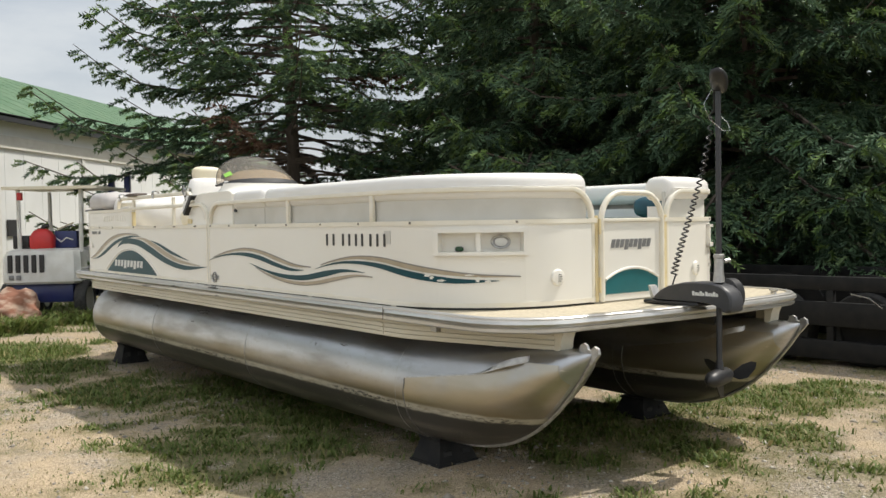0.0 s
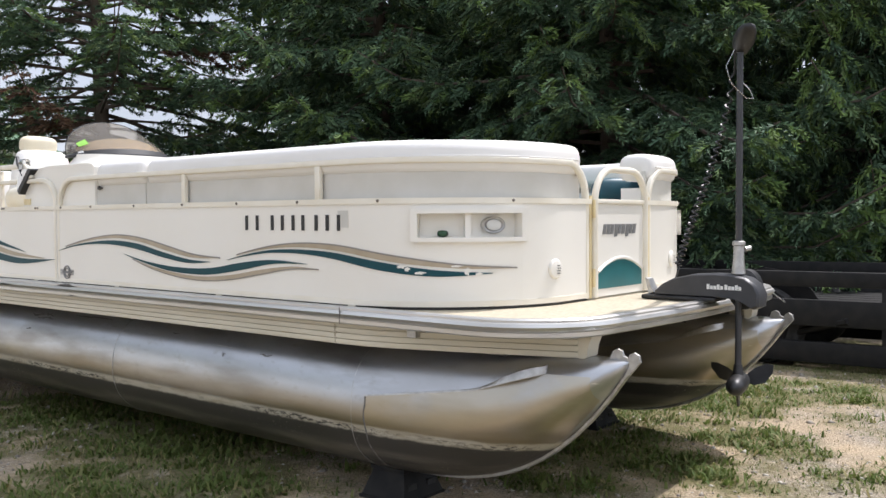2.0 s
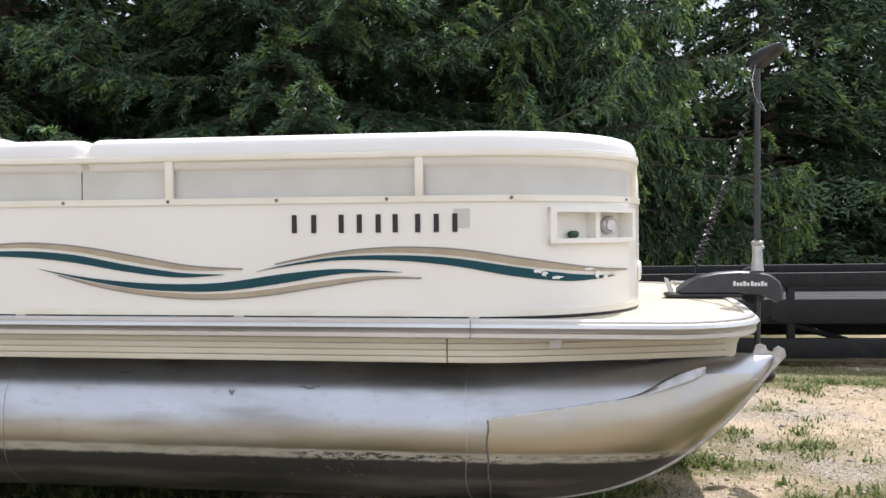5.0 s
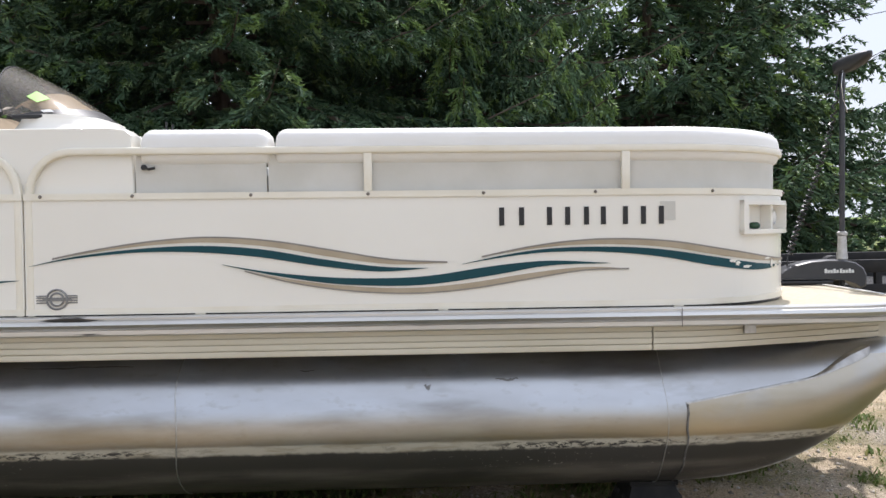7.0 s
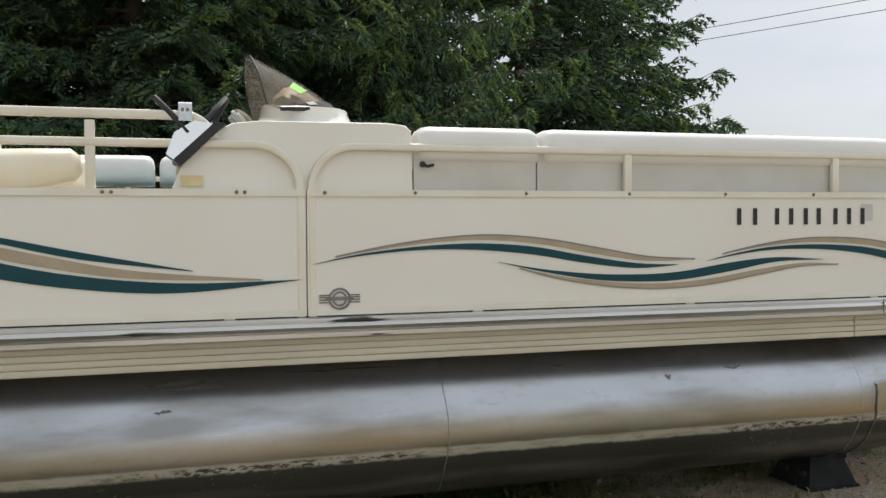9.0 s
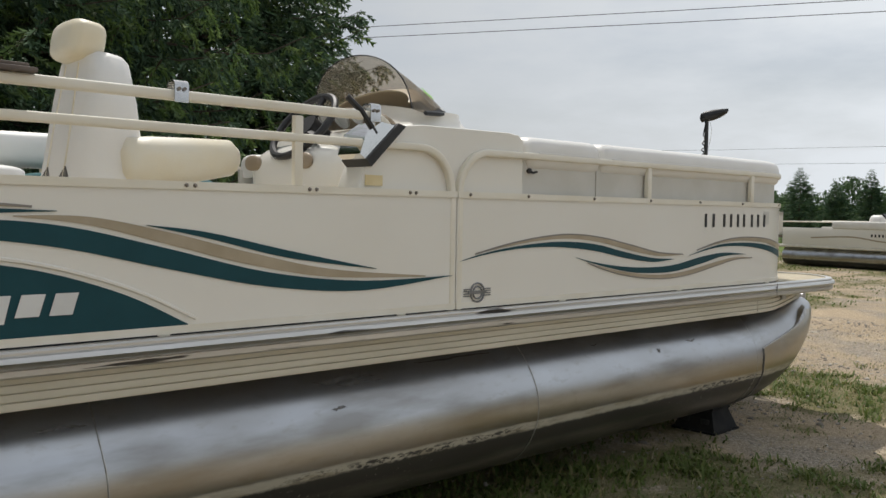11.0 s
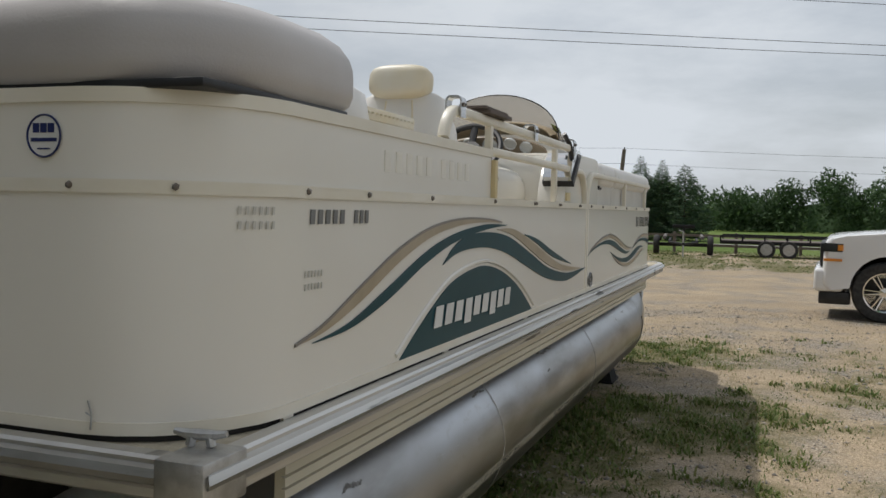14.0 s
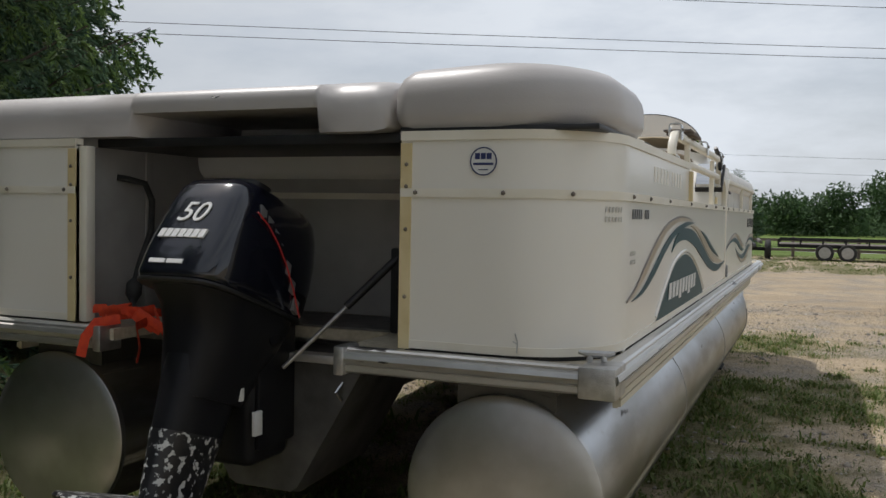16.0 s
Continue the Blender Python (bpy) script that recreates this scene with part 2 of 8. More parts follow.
def solid(name, bm, material, label="", category="", kind="", smooth=40, group="", m=None):
    """A thing or a piece of the setting that is one mesh."""
    ob = new(name, mesh_of(bm, name, material, smooth))
    if m:
        ob.matrix_world = m
    return tagged(ob, label, category, group, kind)


def box(bm, lo, hi, bevel=0.0, seg=2, m=None):
    r = bmesh.ops.create_cube(bm, size=1.0)
    vs = r["verts"]
    lo, hi = Vector(lo), Vector(hi)
    for v in vs:
        v.co = Vector(((v.co.x + 0.5) * (hi.x - lo.x) + lo.x, (v.co.y + 0.5) * (hi.y - lo.y) + lo.y, (v.co.z + 0.5) * (hi.z - lo.z) + lo.z))
    if bevel:
        es = list({e for v in vs for e in v.link_edges})
        r = bmesh.ops.bevel(bm, geom=es, offset=bevel, segments=seg, affect="EDGES", profile=0.5)
        vs = list({v for f in r["faces"] for v in f.verts} | {v for v in vs if v.is_valid})
    if m:
        bmesh.ops.transform(bm, matrix=m, verts=vs)
    return vs


def loft(bm, rings, cap=True, closed=True):
    """Skin over rings of equally many points."""
    vr = [[bm.verts.new(p) for p in ring] for ring in rings]
    n = len(vr[0])
    for a, b in zip(vr, vr[1:]):
        for i in range(n if closed else n - 1):
            j = (i + 1) % n
            try:
                bm.faces.new((a[i], a[j], b[j], b[i]))
            except ValueError:
                pass
    if cap and closed:
        bm.faces.new(list(reversed(vr[0])))
        bm.faces.new(vr[-1])
    bmesh.ops.recalc_face_normals(bm, faces=bm.faces)
    return vr


def tube(bm, pts, r, seg=8, flat=1.0, cap=True, radii=None, up=None, sq=1.0):
    """A round or oval bar along points."""
    pts = [Vector(p) for p in pts]
    rings, nrm = [], None
    for i, p in enumerate(pts):
        d = (pts[min(i + 1, len(pts) - 1)] - pts[max(i - 1, 0)]).normalized()
        if nrm is None:
            nrm = Vector(up) if up else (Vector((0, 0, 1)) if abs(d.z) < 0.9 else Vector((1, 0, 0)))
        nrm = (nrm - d * nrm.dot(d)).normalized()
        side = d.cross(nrm)
        rr = radii[i] if radii else r
        rings.append([p + (side * math.copysign(abs(math.cos(a)) ** sq, math.cos(a)) * flat + nrm * math.copysign(abs(math.sin(a)) ** sq, math.sin(a))) * rr for a in (2 * math.pi * (k + 0.5) / seg for k in range(seg))])
    loft(bm, rings, cap)


def lathe(bm, prof, seg=24, m=None, cap=True):
    """Turned about z: prof is a row of (radius, z)."""
    rings = [[Vector((max(r, 1e-4) * math.cos(2 * math.pi * k / seg), max(r, 1e-4) * math.sin(2 * math.pi * k / seg), z)) for k in range(seg)] for r, z in prof]
    if m:
        rings = [[m @ p for p in ring] for ring in rings]
    loft(bm, rings, cap)


def prism(bm, poly, place, a, b):
    """A flat outline pushed from a to b: place(u, v, w) gives the point."""
    loft(bm, [[place(u, v, a) for u, v in poly], [place(u, v, b) for u, v in poly]])


def pillow(bm, lo, hi, p=4.0, nu=14, nv=20, m=None, bulge=0.0):
    """A stuffed cushion: a box with full, rounded sides."""
    lo, hi = Vector(lo), Vector(hi)
    c, h = (lo + hi) / 2, (hi - lo) / 2

    def se(x, e):
        return math.copysign(abs(x) ** e, x)
    rings = []
    for i in range(1, nu):
        th = math.pi * i / nu - math.pi / 2
        ring = []
        for j in range(nv):
            ph = 2 * math.pi * j / nv
            e = 2 / p
            q = Vector((se(math.cos(th), e) * se(math.cos(ph), e), se(math.cos(th), e) * se(math.sin(ph), e), se(math.sin(th), e)))
            ring.append(Vector((c.x + h.x * q.x, c.y + h.y * q.y, c.z + h.z * q.z)))
        rings.append([m @ q for q in ring] if m else ring)
    loft(bm, rings)


def smoothstep(a, b, x):
    t = min(max((x - a) / (b - a), 0.0), 1.0)
    return t * t * (3 - 2 * t)


def raw_mesh(name, verts, faces, materials, slot=None, smooth=False):
    """A big mesh from numpy arrays; faces all have the same number of corners."""
    me = bpy.data.meshes.new(name)
    nf, k = faces.shape
    me.vertices.add(len(verts))
    me.vertices.foreach_set("co", np.ascontiguousarray(verts, dtype=np.float32).ravel())
    me.loops.add(nf * k)
    me.loops.foreach_set("vertex_index", np.ascontiguousarray(faces, dtype=np.int32).ravel())
    me.polygons.add(nf)
    me.polygons.foreach_set("loop_start", np.arange(0, nf * k, k, dtype=np.int32))
    for m in materials:
        me.materials.append(m)
    if slot is not None:
        me.polygons.foreach_set("material_index", slot.astype(np.int32))
    me.update(calc_edges=True)
    if smooth:
        me.shade_smooth()
    return me


# ---- ground ----
def gz(x, y):
    """Height of the ground: level by the boat, falling gently across the yard to the field."""
    z = -0.09 * smoothstep(-7.5, -13.0, y) - 0.018 * min(max(-13.0 - y, 0.0), 140.0)
    return z + 0.012 * noise.noise(Vector((x * 0.9, y * 0.9, 0))) + 0.03 * noise.noise(Vector((x * 0.21, y * 0.21, 3)))


def green(x, y):
    """How grassy the ground is, 0 to 1: the strip by the boat, tufts in the yard, the verge, under the trees."""
    n = noise.noise(Vector((x * 0.55, y * 0.55, 7))) + 0.6 * noise.noise(Vector((x * 1.6, y * 1.6, 2)))
    side = smoothstep(-1.9, -0.3, x + 0.55 * n) * smoothstep(-8.8, -6.6, y + 0.5 * n) * 0.80
    under = smoothstep(3.2, 4.6, x + 0.5 * n) * 0.55 + smoothstep(2.0, 6.0, y) * 0.5
    scrub = 0.38 * smoothstep(-4.6, -2.0, x + 0.6 * n) * smoothstep(-10.8, -8.0, y)
    verge = smoothstep(-24.0, -26.5, y + 0.8 * n)
    behind = 0.35 * smoothstep(-4, -9, x)
    g = max(side, min(under, 0.8), scrub, verge, behind)
    n3 = noise.noise(Vector((x * 3.7, y * 3.7, 5)))
    return min(max(g * (0.8 + 1.8 * n + 1.0 * n3) + 0.02, 0.0), 1.0)


def ground_material():
    m = bpy.data.materials.new("dirt_gravel_and_grass")
    m.use_nodes = True
    nt = m.node_tree
    b = nt.nodes["Principled BSDF"]
    b.inputs["Roughness"].default_value = 0.95
    b.inputs["Specular IOR Level"].default_value = 0.15
    co = nt.nodes.new("ShaderNodeTexCoord")

    def nz(scale, detail=6, rough=0.6):
        n = nt.nodes.new("ShaderNodeTexNoise")
        n.inputs["Scale"].default_value, n.inputs["Detail"].default_value, n.inputs["Roughness"].default_value = scale, detail, rough
        nt.links.new(co.outputs["Object"], n.inputs["Vector"])
        return n.outputs["Fac"]

    def ramp(f, stops):
        r = nt.nodes.new("ShaderNodeValToRGB")
        while len(r.color_ramp.elements) < len(stops):
            r.color_ramp.elements.new(0.5)
        for e, (p, c) in zip(r.color_ramp.elements, stops):
            e.position, e.color = p, (*c, 1)
        nt.links.new(f, r.inputs["Fac"])
        return r.outputs["Color"]

    def blend(f, a, c, mode="MIX"):
        x = nt.nodes.new("ShaderNodeMix")
        x.data_type, x.blend_type = "RGBA", mode
        nt.links.new(f, x.inputs["Factor"])
        nt.links.new(a, x.inputs["A"])
        nt.links.new(c, x.inputs["B"])
        return x.outputs["Result"]

    sand = ramp(nz(0.45), [(0.35, (0.60, 0.475, 0.325)), (0.65, (0.47, 0.375, 0.262))])
    vor = nt.nodes.new("ShaderNodeTexVoronoi")
    vor.inputs["Scale"].default_value = 95
    nt.links.new(co.outputs["Object"], vor.inputs["Vector"])
    hsv = nt.nodes.new("ShaderNodeSeparateColor")
    nt.links.new(vor.outputs["Color"], hsv.inputs["Color"])
    stone = ramp(hsv.outputs["Red"], [(0.0, (0.16, 0.145, 0.125)), (0.5, (0.38, 0.335, 0.275)), (1.0, (0.60, 0.545, 0.46))])
    gravelly = ramp(nz(1.1, 4), [(0.45, (0, 0, 0)), (0.62, (0.8, 0.8, 0.8))])
    dirt = blend(gravelly, sand, stone)
    fine = ramp(nz(60, 6, 0.8), [(0.32, (0.42, 0.42, 0.42)), (0.62, (1.12, 1.12, 1.12))])
    one = nt.nodes.new("ShaderNodeValue")
    one.outputs[0].default_value = 1.0
    dirt = blend(one.outputs[0], dirt, fine, "MULTIPLY")
    soil = ramp(nz(16, 10, 0.8), [(0.3, (0.085, 0.10, 0.035)), (0.52, (0.16, 0.15, 0.065)), (0.72, (0.30, 0.25, 0.14))])
    att = nt.nodes.new("ShaderNodeAttribute")
    att.attribute_name = "green"
    ma = nt.nodes.new("ShaderNodeMath")
    ma.operation = "ADD"
    mb = nt.nodes.new("ShaderNodeMapRange")
    mb.inputs["To Min"].default_value, mb.inputs["To Max"].default_value = -0.75, 0.65
    nt.links.new(nz(6.0, 9, 0.75), mb.inputs["Value"])
    nt.links.new(att.outputs["Fac"], ma.inputs[0])
    nt.links.new(mb.outputs["Result"], ma.inputs[1])
    mask = ramp(ma.outputs[0], [(0.20, (0, 0, 0)), (0.62, (0.85, 0.85, 0.85))])
    col = blend(mask, dirt, soil)
    field = ramp(nz(0.12, 5), [(0.35, (0.10, 0.155, 0.035)), (0.65, (0.15, 0.20, 0.055))])
    fa = nt.nodes.new("ShaderNodeAttribute")
    fa.attribute_name = "field"
    col = blend(fa.outputs["Fac"], col, field)
    nt.links.new(col, b.inputs["Base Color"])
    bp = nt.nodes.new("ShaderNodeBump")
    bp.inputs["Strength"].default_value, bp.inputs["Distance"].default_value = 0.7, 0.02
    hb = nt.nodes.new("ShaderNodeMath")
    hb.operation = "ADD"
    nt.links.new(nz(24, 8, 0.7), hb.inputs[0])
    nt.links.new(vor.outputs["Distance"], hb.inputs[1])
    nt.links.new(hb.outputs[0], bp.inputs["Height"])
    nt.links.new(bp.outputs["Normal"], b.inputs["Normal"])
    return m


def build_ground():
    def line(lo, hi, step):
        mid = list(np.arange(lo, hi + 1e-6, step))
        out, d, s = [], 0.0, step
        while d < 1600:
            s *= 1.22
            d += s
            out.append(d)
        return np.array([lo - o for o in reversed(out)] + mid + [hi + o for o in out])
    xs, ys = line(-6, 8, 0.14), line(-17, 9, 0.16)
    nx, ny = len(xs), len(ys)
    v = np.array([(x, y, gz(x, y)) for y in ys for x in xs])
    i = np.arange(nx - 1)[None, :] + nx * np.arange(ny - 1)[:, None]
    i = i.ravel()
    f = np.stack([i, i + 1, i + 1 + nx, i + nx], 1)
    me = raw_mesh("ground", v, f, [ground_material()], smooth=True)
    a = me.attributes.new("green", "FLOAT", "POINT")
    a.data.foreach_set("value", np.array([green(x, y) for x, y, _ in v], dtype=np.float32))
    b = me.attributes.new("field", "FLOAT", "POINT")
    b.data.foreach_set("value", np.array([smoothstep(-39.0, -41.0, y) + smoothstep(20, 30, abs(x)) * smoothstep(-20, -28, y) * 0.6 for x, y, _ in v], dtype=np.float32).clip(0, 1))
    return tagged(new("ground", me), "dry sandy gravel yard with patchy grass and a far field", "ground", kind="structure")


build_ground()


# ---- trees ----
def twig_shapes(rng, kinds=6, fins=4, teeth=3, length=0.140, girth=0.033):
    """Finger-like spruce twigs: a curved stem with rows of forward-swept needle teeth round it (x along the twig)."""
    out = []
    for _ in range(kinds):
        sag = rng.uniform(-0.012, 0.022)
        xs = np.linspace(0, 1, teeth + 1)
        stem = [np.array([length * 0.86 * x, 0.0, -sag * x * x]) for x in xs]
        vs, fs = list(stem), []
        a0 = rng.uniform(0, 2 * math.pi)
        for f in range(fins):
            a = a0 + 2 * math.pi * f / fins
            for k in range(teeth):
                r = girth * (0.75 + 0.5 * math.sin(math.pi * (k + 0.7) / (teeth + 0.6))) * rng.uniform(0.75, 1.2)
                aa = a + rng.normal(0, 0.25)
                tip = stem[k + 1] + np.array([length * 0.16, r * math.cos(aa), r * math.sin(aa)])
                fs.append((k, k + 1, len(vs)))
                vs.append(tip)
        out.append((np.array(vs), np.array(fs)))
    return out


def place_twigs(rng, shapes, pos, way, size):
    """Copies of the twig shapes at many places, each along its own direction."""
    n = len(pos)
    x = way / (np.linalg.norm(way, axis=1, keepdims=True) + 1e-9)
    up = np.tile([0.0, 0.0, 1.0], (n, 1)) + rng.normal(0, 0.22, (n, 3))
    y = np.cross(up, x)
    y /= np.linalg.norm(y, axis=1, keepdims=True) + 1e-9
    z = np.cross(x, y)
    kind = rng.integers(0, len(shapes), n)
    V, F, off = [], [], 0
    for k, (vs, fs) in enumerate(shapes):
        sel = np.where(kind == k)[0]
        if not len(sel):
            continue
        s = size[sel][:, None, None]
        p = pos[sel][:, None, :] + s * (vs[None, :, 0:1] * x[sel][:, None, :] + vs[None, :, 1:2] * y[sel][:, None, :] + vs[None, :, 2:3] * z[sel][:, None, :])
        V.append(p.reshape(-1, 3))
        f = fs[None] + (np.arange(len(sel)) * len(vs))[:, None, None] + off
        F.append(f.reshape(-1, 3))
        off += len(sel) * len(vs)
    return np.concatenate(V), np.concatenate(F)


def spruce(base, height, radius, seed, label, low=0.5, limbs=100, young=0.12, dead=0.0, top=None, hang=0.5, taper=0.75, size=1.0, step=0.15, inner=0.32, fins=4, teeth=3, droop=0.42, group="row of spruces", frond=0.27):
    """A spruce: tapered trunk, drooping limbs with side branches, and thousands of finger-like twigs in one crown."""
    rng = np.random.default_rng(seed)
    top = top or height
    bx, by = base
    bz = gz(bx, by) - 0.05
    tree = thing("spruce_tree", (bx, by, bz), label, "tree", group)
    bm = bmesh.new()
    tube(bm, [(bx + 0.03 * math.sin(k), by + 0.03 * math.cos(k * 1.7), bz + height * k / 8) for k in range(9)], 0.2, 9, radii=[0.014 * height * (1 - k / 8.6) * (1.25 if k == 0 else 1) for k in range(9)])
    part("trunk", bm, M_BARK, tree)
    bm = bmesh.new()
    P, W, S, Y = [], [], [], []
    k7 = np.linspace(0, 1, 7)
    for i in range(limbs):
        h = low + (top - low) * (i + rng.random()) / limbs
        fr = h / height
        L = radius * max(1 - fr, 0.0) ** taper * rng.uniform(0.70, 1.12) + min(0.2, 0.05 * radius)
        if fr < 0.16:
            L *= 0.88 + 0.75 * fr
        az = i * 2.39996 + rng.normal(0, 0.25)
        d = np.array([math.cos(az), math.sin(az), 0.0])
        sd = np.array([-d[1], d[0], 0.0])
        rise = rng.uniform(-0.05, 0.25) if fr < 0.5 else rng.uniform(0.1, 0.5)
        bend = rise * k7 - (droop + 0.2 * rng.random()) * k7 ** 1.6 * (1 - 0.6 * fr) + 0.26 * k7 ** 5
        pts = np.array([bx, by, bz + h]) + L * (k7[:, None] * d + bend[:, None] * np.array([0, 0, 1.0]) + (rng.normal(0, 0.06) * k7 ** 2)[:, None] * sd)
        tube(bm, [tuple(q) for q in pts], 0.02, 4, radii=[0.010 * L * (1 - 0.85 * t) + 0.003 for t in k7], cap=False)
        # side branches, longest in the middle of the limb
        nb = max(4, int(L * (1 - inner) / step))
        t = inner + (1 - inner) * (np.arange(nb) + rng.random(nb)) / nb
        t = np.repeat(t, 2)
        side = np.tile([-1.0, 1.0], nb)
        j = np.minimum((t * 6).astype(int), 5)
        q = pts[j] + (pts[j + 1] - pts[j]) * (t * 6 - j)[:, None]
        slim = min(1.0, 0.25 + 2.4 * (1 - fr))
        bl = (0.13 * size * slim + frond * L * (1 - t) ** 0.75 * np.minimum(1.0, (t - inner) / 0.15 + 0.35)) * rng.uniform(0.55, 1.1, 2 * nb)
        bl = np.minimum(bl, 0.95)
        sp = rng.uniform(0.55, 1.0, 2 * nb)
        w = d * (1.1 - 0.55 * sp)[:, None] + sd * (side * sp)[:, None]
        w[:, 2] += rng.uniform(-0.35, 0.10, 2 * nb) * (0.4 + hang)
        w /= np.linalg.norm(w, axis=1, keepdims=True)
        # twigs along each side branch, alternately left and right
        m = max(3, int(0.95 / (0.060 * size)))
        kk = (np.arange(m)[None, :] + rng.random((2 * nb, m)) * 0.5) * 0.060 * size / bl[:, None]
        use = kk < 1.0
        sag = hang * 0.75 * bl[:, None] * kk ** 2
        pos = q[:, None, :] + kk[:, :, None] * (bl[:, None] * w)[:, None, :]
        pos[:, :, 2] -= sag
        perp = np.stack([-w[:, 1], w[:, 0], np.zeros(2 * nb)], 1)
        alt = np.where((np.arange(m) % 2)[None, :] == 0, 1.0, -1.0) * rng.uniform(0.25, 0.95, (2 * nb, m))
        way = w[:, None, :] + perp[:, None, :] * alt[:, :, None] + rng.normal(0, 0.12, (2 * nb, m, 3))
        way[:, :, 2] -= hang * (0.35 + 1.3 * kk) - 0.10
        P.append(pos[use] + rng.normal(0, 0.008, (int(use.sum()), 3)))
        W.append(way[use])
        S.append((rng.uniform(0.75, 1.2, use.shape) * size * slim)[use])
        tip = (kk > 0.55) | (t[:, None] > 0.85)
        yy = (rng.random(use.shape) < young * (0.25 + 1.6 * t[:, None] ** 2) * tip).astype(int)
        if dead and rng.random() < dead:
            yy[:] = 2
        Y.append(yy[use])
    tagged(part("branchwork", bm, M_BARK, tree), kind="stuff")
    P, W, S, Y = np.concatenate(P), np.concatenate(W), np.concatenate(S), np.concatenate(Y)
    mats, V, F, slot, off = [M_SPRUCE, M_SPRUCE_LT, M_DEAD], [], [], [], 0
    shapes = twig_shapes(rng, fins=fins, teeth=teeth)
    for c in range(3):
        sel = np.where(Y == c)[0]
        if not len(sel):
            continue
        v, f = place_twigs(rng, shapes, P[sel], W[sel], S[sel])
        V.append(v)
        F.append(f + off)
        slot.append(np.full(len(f), c))
        off += len(v)
    V = np.concatenate(V) - np.array([bx, by, bz])
    F = np.concatenate(F)
    ob = new("crown", raw_mesh("crown", V, F, mats, np.concatenate(slot)))
    ob.parent = tree


def plant_spruces():
    near = "tall dark green spruce with drooping branches and bright young tips"
    far = "dark green spruce standing behind the boat"
    for args in (
        dict(base=(5.8, 5.9), height=12.5, radius=5.4, seed=3, label="thin spruce with bare lower limbs and some brown needles", limbs=182, low=0.6, dead=0.08, top=8.8, size=1.3, step=0.20, inner=0.26, young=0.3, hang=0.3, droop=0.26, frond=0.20),
        dict(base=(8.6, 1.6), height=12, radius=4.5, seed=5, label=near, limbs=125, low=0.25, top=7.4, young=0.24, size=1.35, inner=0.14),
        dict(base=(9.0, -2.6), height=12, radius=4.8, seed=11, label=near, limbs=125, low=0.25, top=7.4, young=0.26, size=1.35, inner=0.14),
        dict(base=(11.4, -6.0), height=12, radius=4.5, seed=17, label="tall spruce with curtains of hanging twigs and bright young tips", limbs=130, low=0.25, top=8.0, young=0.45, hang=1.2, size=1.4, inner=0.14),
        dict(base=(15.1, -10.4), height=12, radius=5.2, seed=23, label=far, limbs=140, low=0.1, top=9.3, young=0.2, size=1.9, step=0.2, teeth=2, fins=4, inner=0.2),
        dict(base=(18.2, -13.8), height=11.5, radius=5.6, seed=29, label=far, limbs=140, low=0.1, top=11.2, young=0.04, size=2.1, step=0.22, teeth=2, taper=0.9, inner=0.2),
        dict(base=(21.6, -19.6), height=4.9, radius=1.9, seed=43, label="small dark spruce beyond the taller trees", limbs=60, low=0.1, young=0.1, size=2.0, step=0.25, teeth=2, taper=0.9),
        dict(base=(12.5, 5.5), height=12.5, radius=4.8, seed=31, label=far, limbs=130, low=0.3, top=10.0, size=3.2, step=0.28, fins=3, teeth=2, inner=0.12),
        dict(base=(13.8, 0.4), height=13.5, radius=5.2, seed=37, label=far, limbs=130, low=0.3, top=10.0, size=3.2, step=0.28, fins=3, teeth=2, inner=0.12),
        dict(base=(16.2, -5.2), height=13.5, radius=5.2, seed=41, label=far, limbs=130, low=0.3, top=10.5, size=3.2, step=0.28, fins=3, teeth=2, inner=0.12),
    ):
        spruce(**args)


plant_spruces()


# ---- the pontoon boat: hull ----
XC = 1.276          # centre line
RB, RS = 0.75, 0.30  # bow and stern corners of the fence
YB, YS = -6.87, 0.0


def fence(s, off=0.0, port=False):
    """A place on the fence's outer face: s is y along the side, and runs on round the corners; off: outwards."""
    if s < YB + RB:
        a = (YB + RB - s) / RB
        if a < math.pi / 2:
            x, y = RB - (RB + off) * math.cos(a), YB + RB - (RB + off) * math.sin(a)
        else:
            x, y = RB + (a - math.pi / 2) * RB, YB - off
    elif s > YS - RS:
        a = (s - YS + RS) / RS
        if a < math.pi / 2:
            x, y = RS - (RS + off) * math.cos(a), YS - RS + (RS + off) * math.sin(a)
        else:
            x, y = RS + (a - math.pi / 2) * RS, YS + off
    else:
        x, y = -off, s
    return (2 * XC - x if port else x), y


S_GATE, S_STERN = -7.518, 0.501


def srange(a, b):
    """Steps along the fence, close together in the corners."""
    n = max(2, int(abs(b - a) / 0.07) + 1)
    return [a + (b - a) * k / (n - 1) for k in range(n)]


def fence_strip(bm, a, b, z0, z1, o0, o1, port=False):
    """A strip of the fence from a to b, between heights and between offsets."""
    rings = []
    for s in srange(a, b):
        p, q = fence(s, o0, port), fence(s, o1, port)
        rings.append([(*p, z0), (*q, z0), (*q, z1), (*p, z1)])
    loft(bm, rings)


def fence_bar(bm, pts, r=0.016, port=False, seg=10, flat=1.0):
    """A bar of the fence: pts are (s, z), or (s, z, offset)."""
    out = []
    for p, q in zip(pts, pts[1:]):
        n = max(1, int(abs(q[0] - p[0]) / 0.08))
        for k in range(n):
            t = k / n
            s, z = p[0] + (q[0] - p[0]) * t, p[1] + (q[1] - p[1]) * t
            out.append((*fence(s, -0.012, port), z))
    out.append((*fence(pts[-1][0], -0.012, port), pts[-1][1]))
    tube(bm, out, r, 16, flat, sq=0.5)


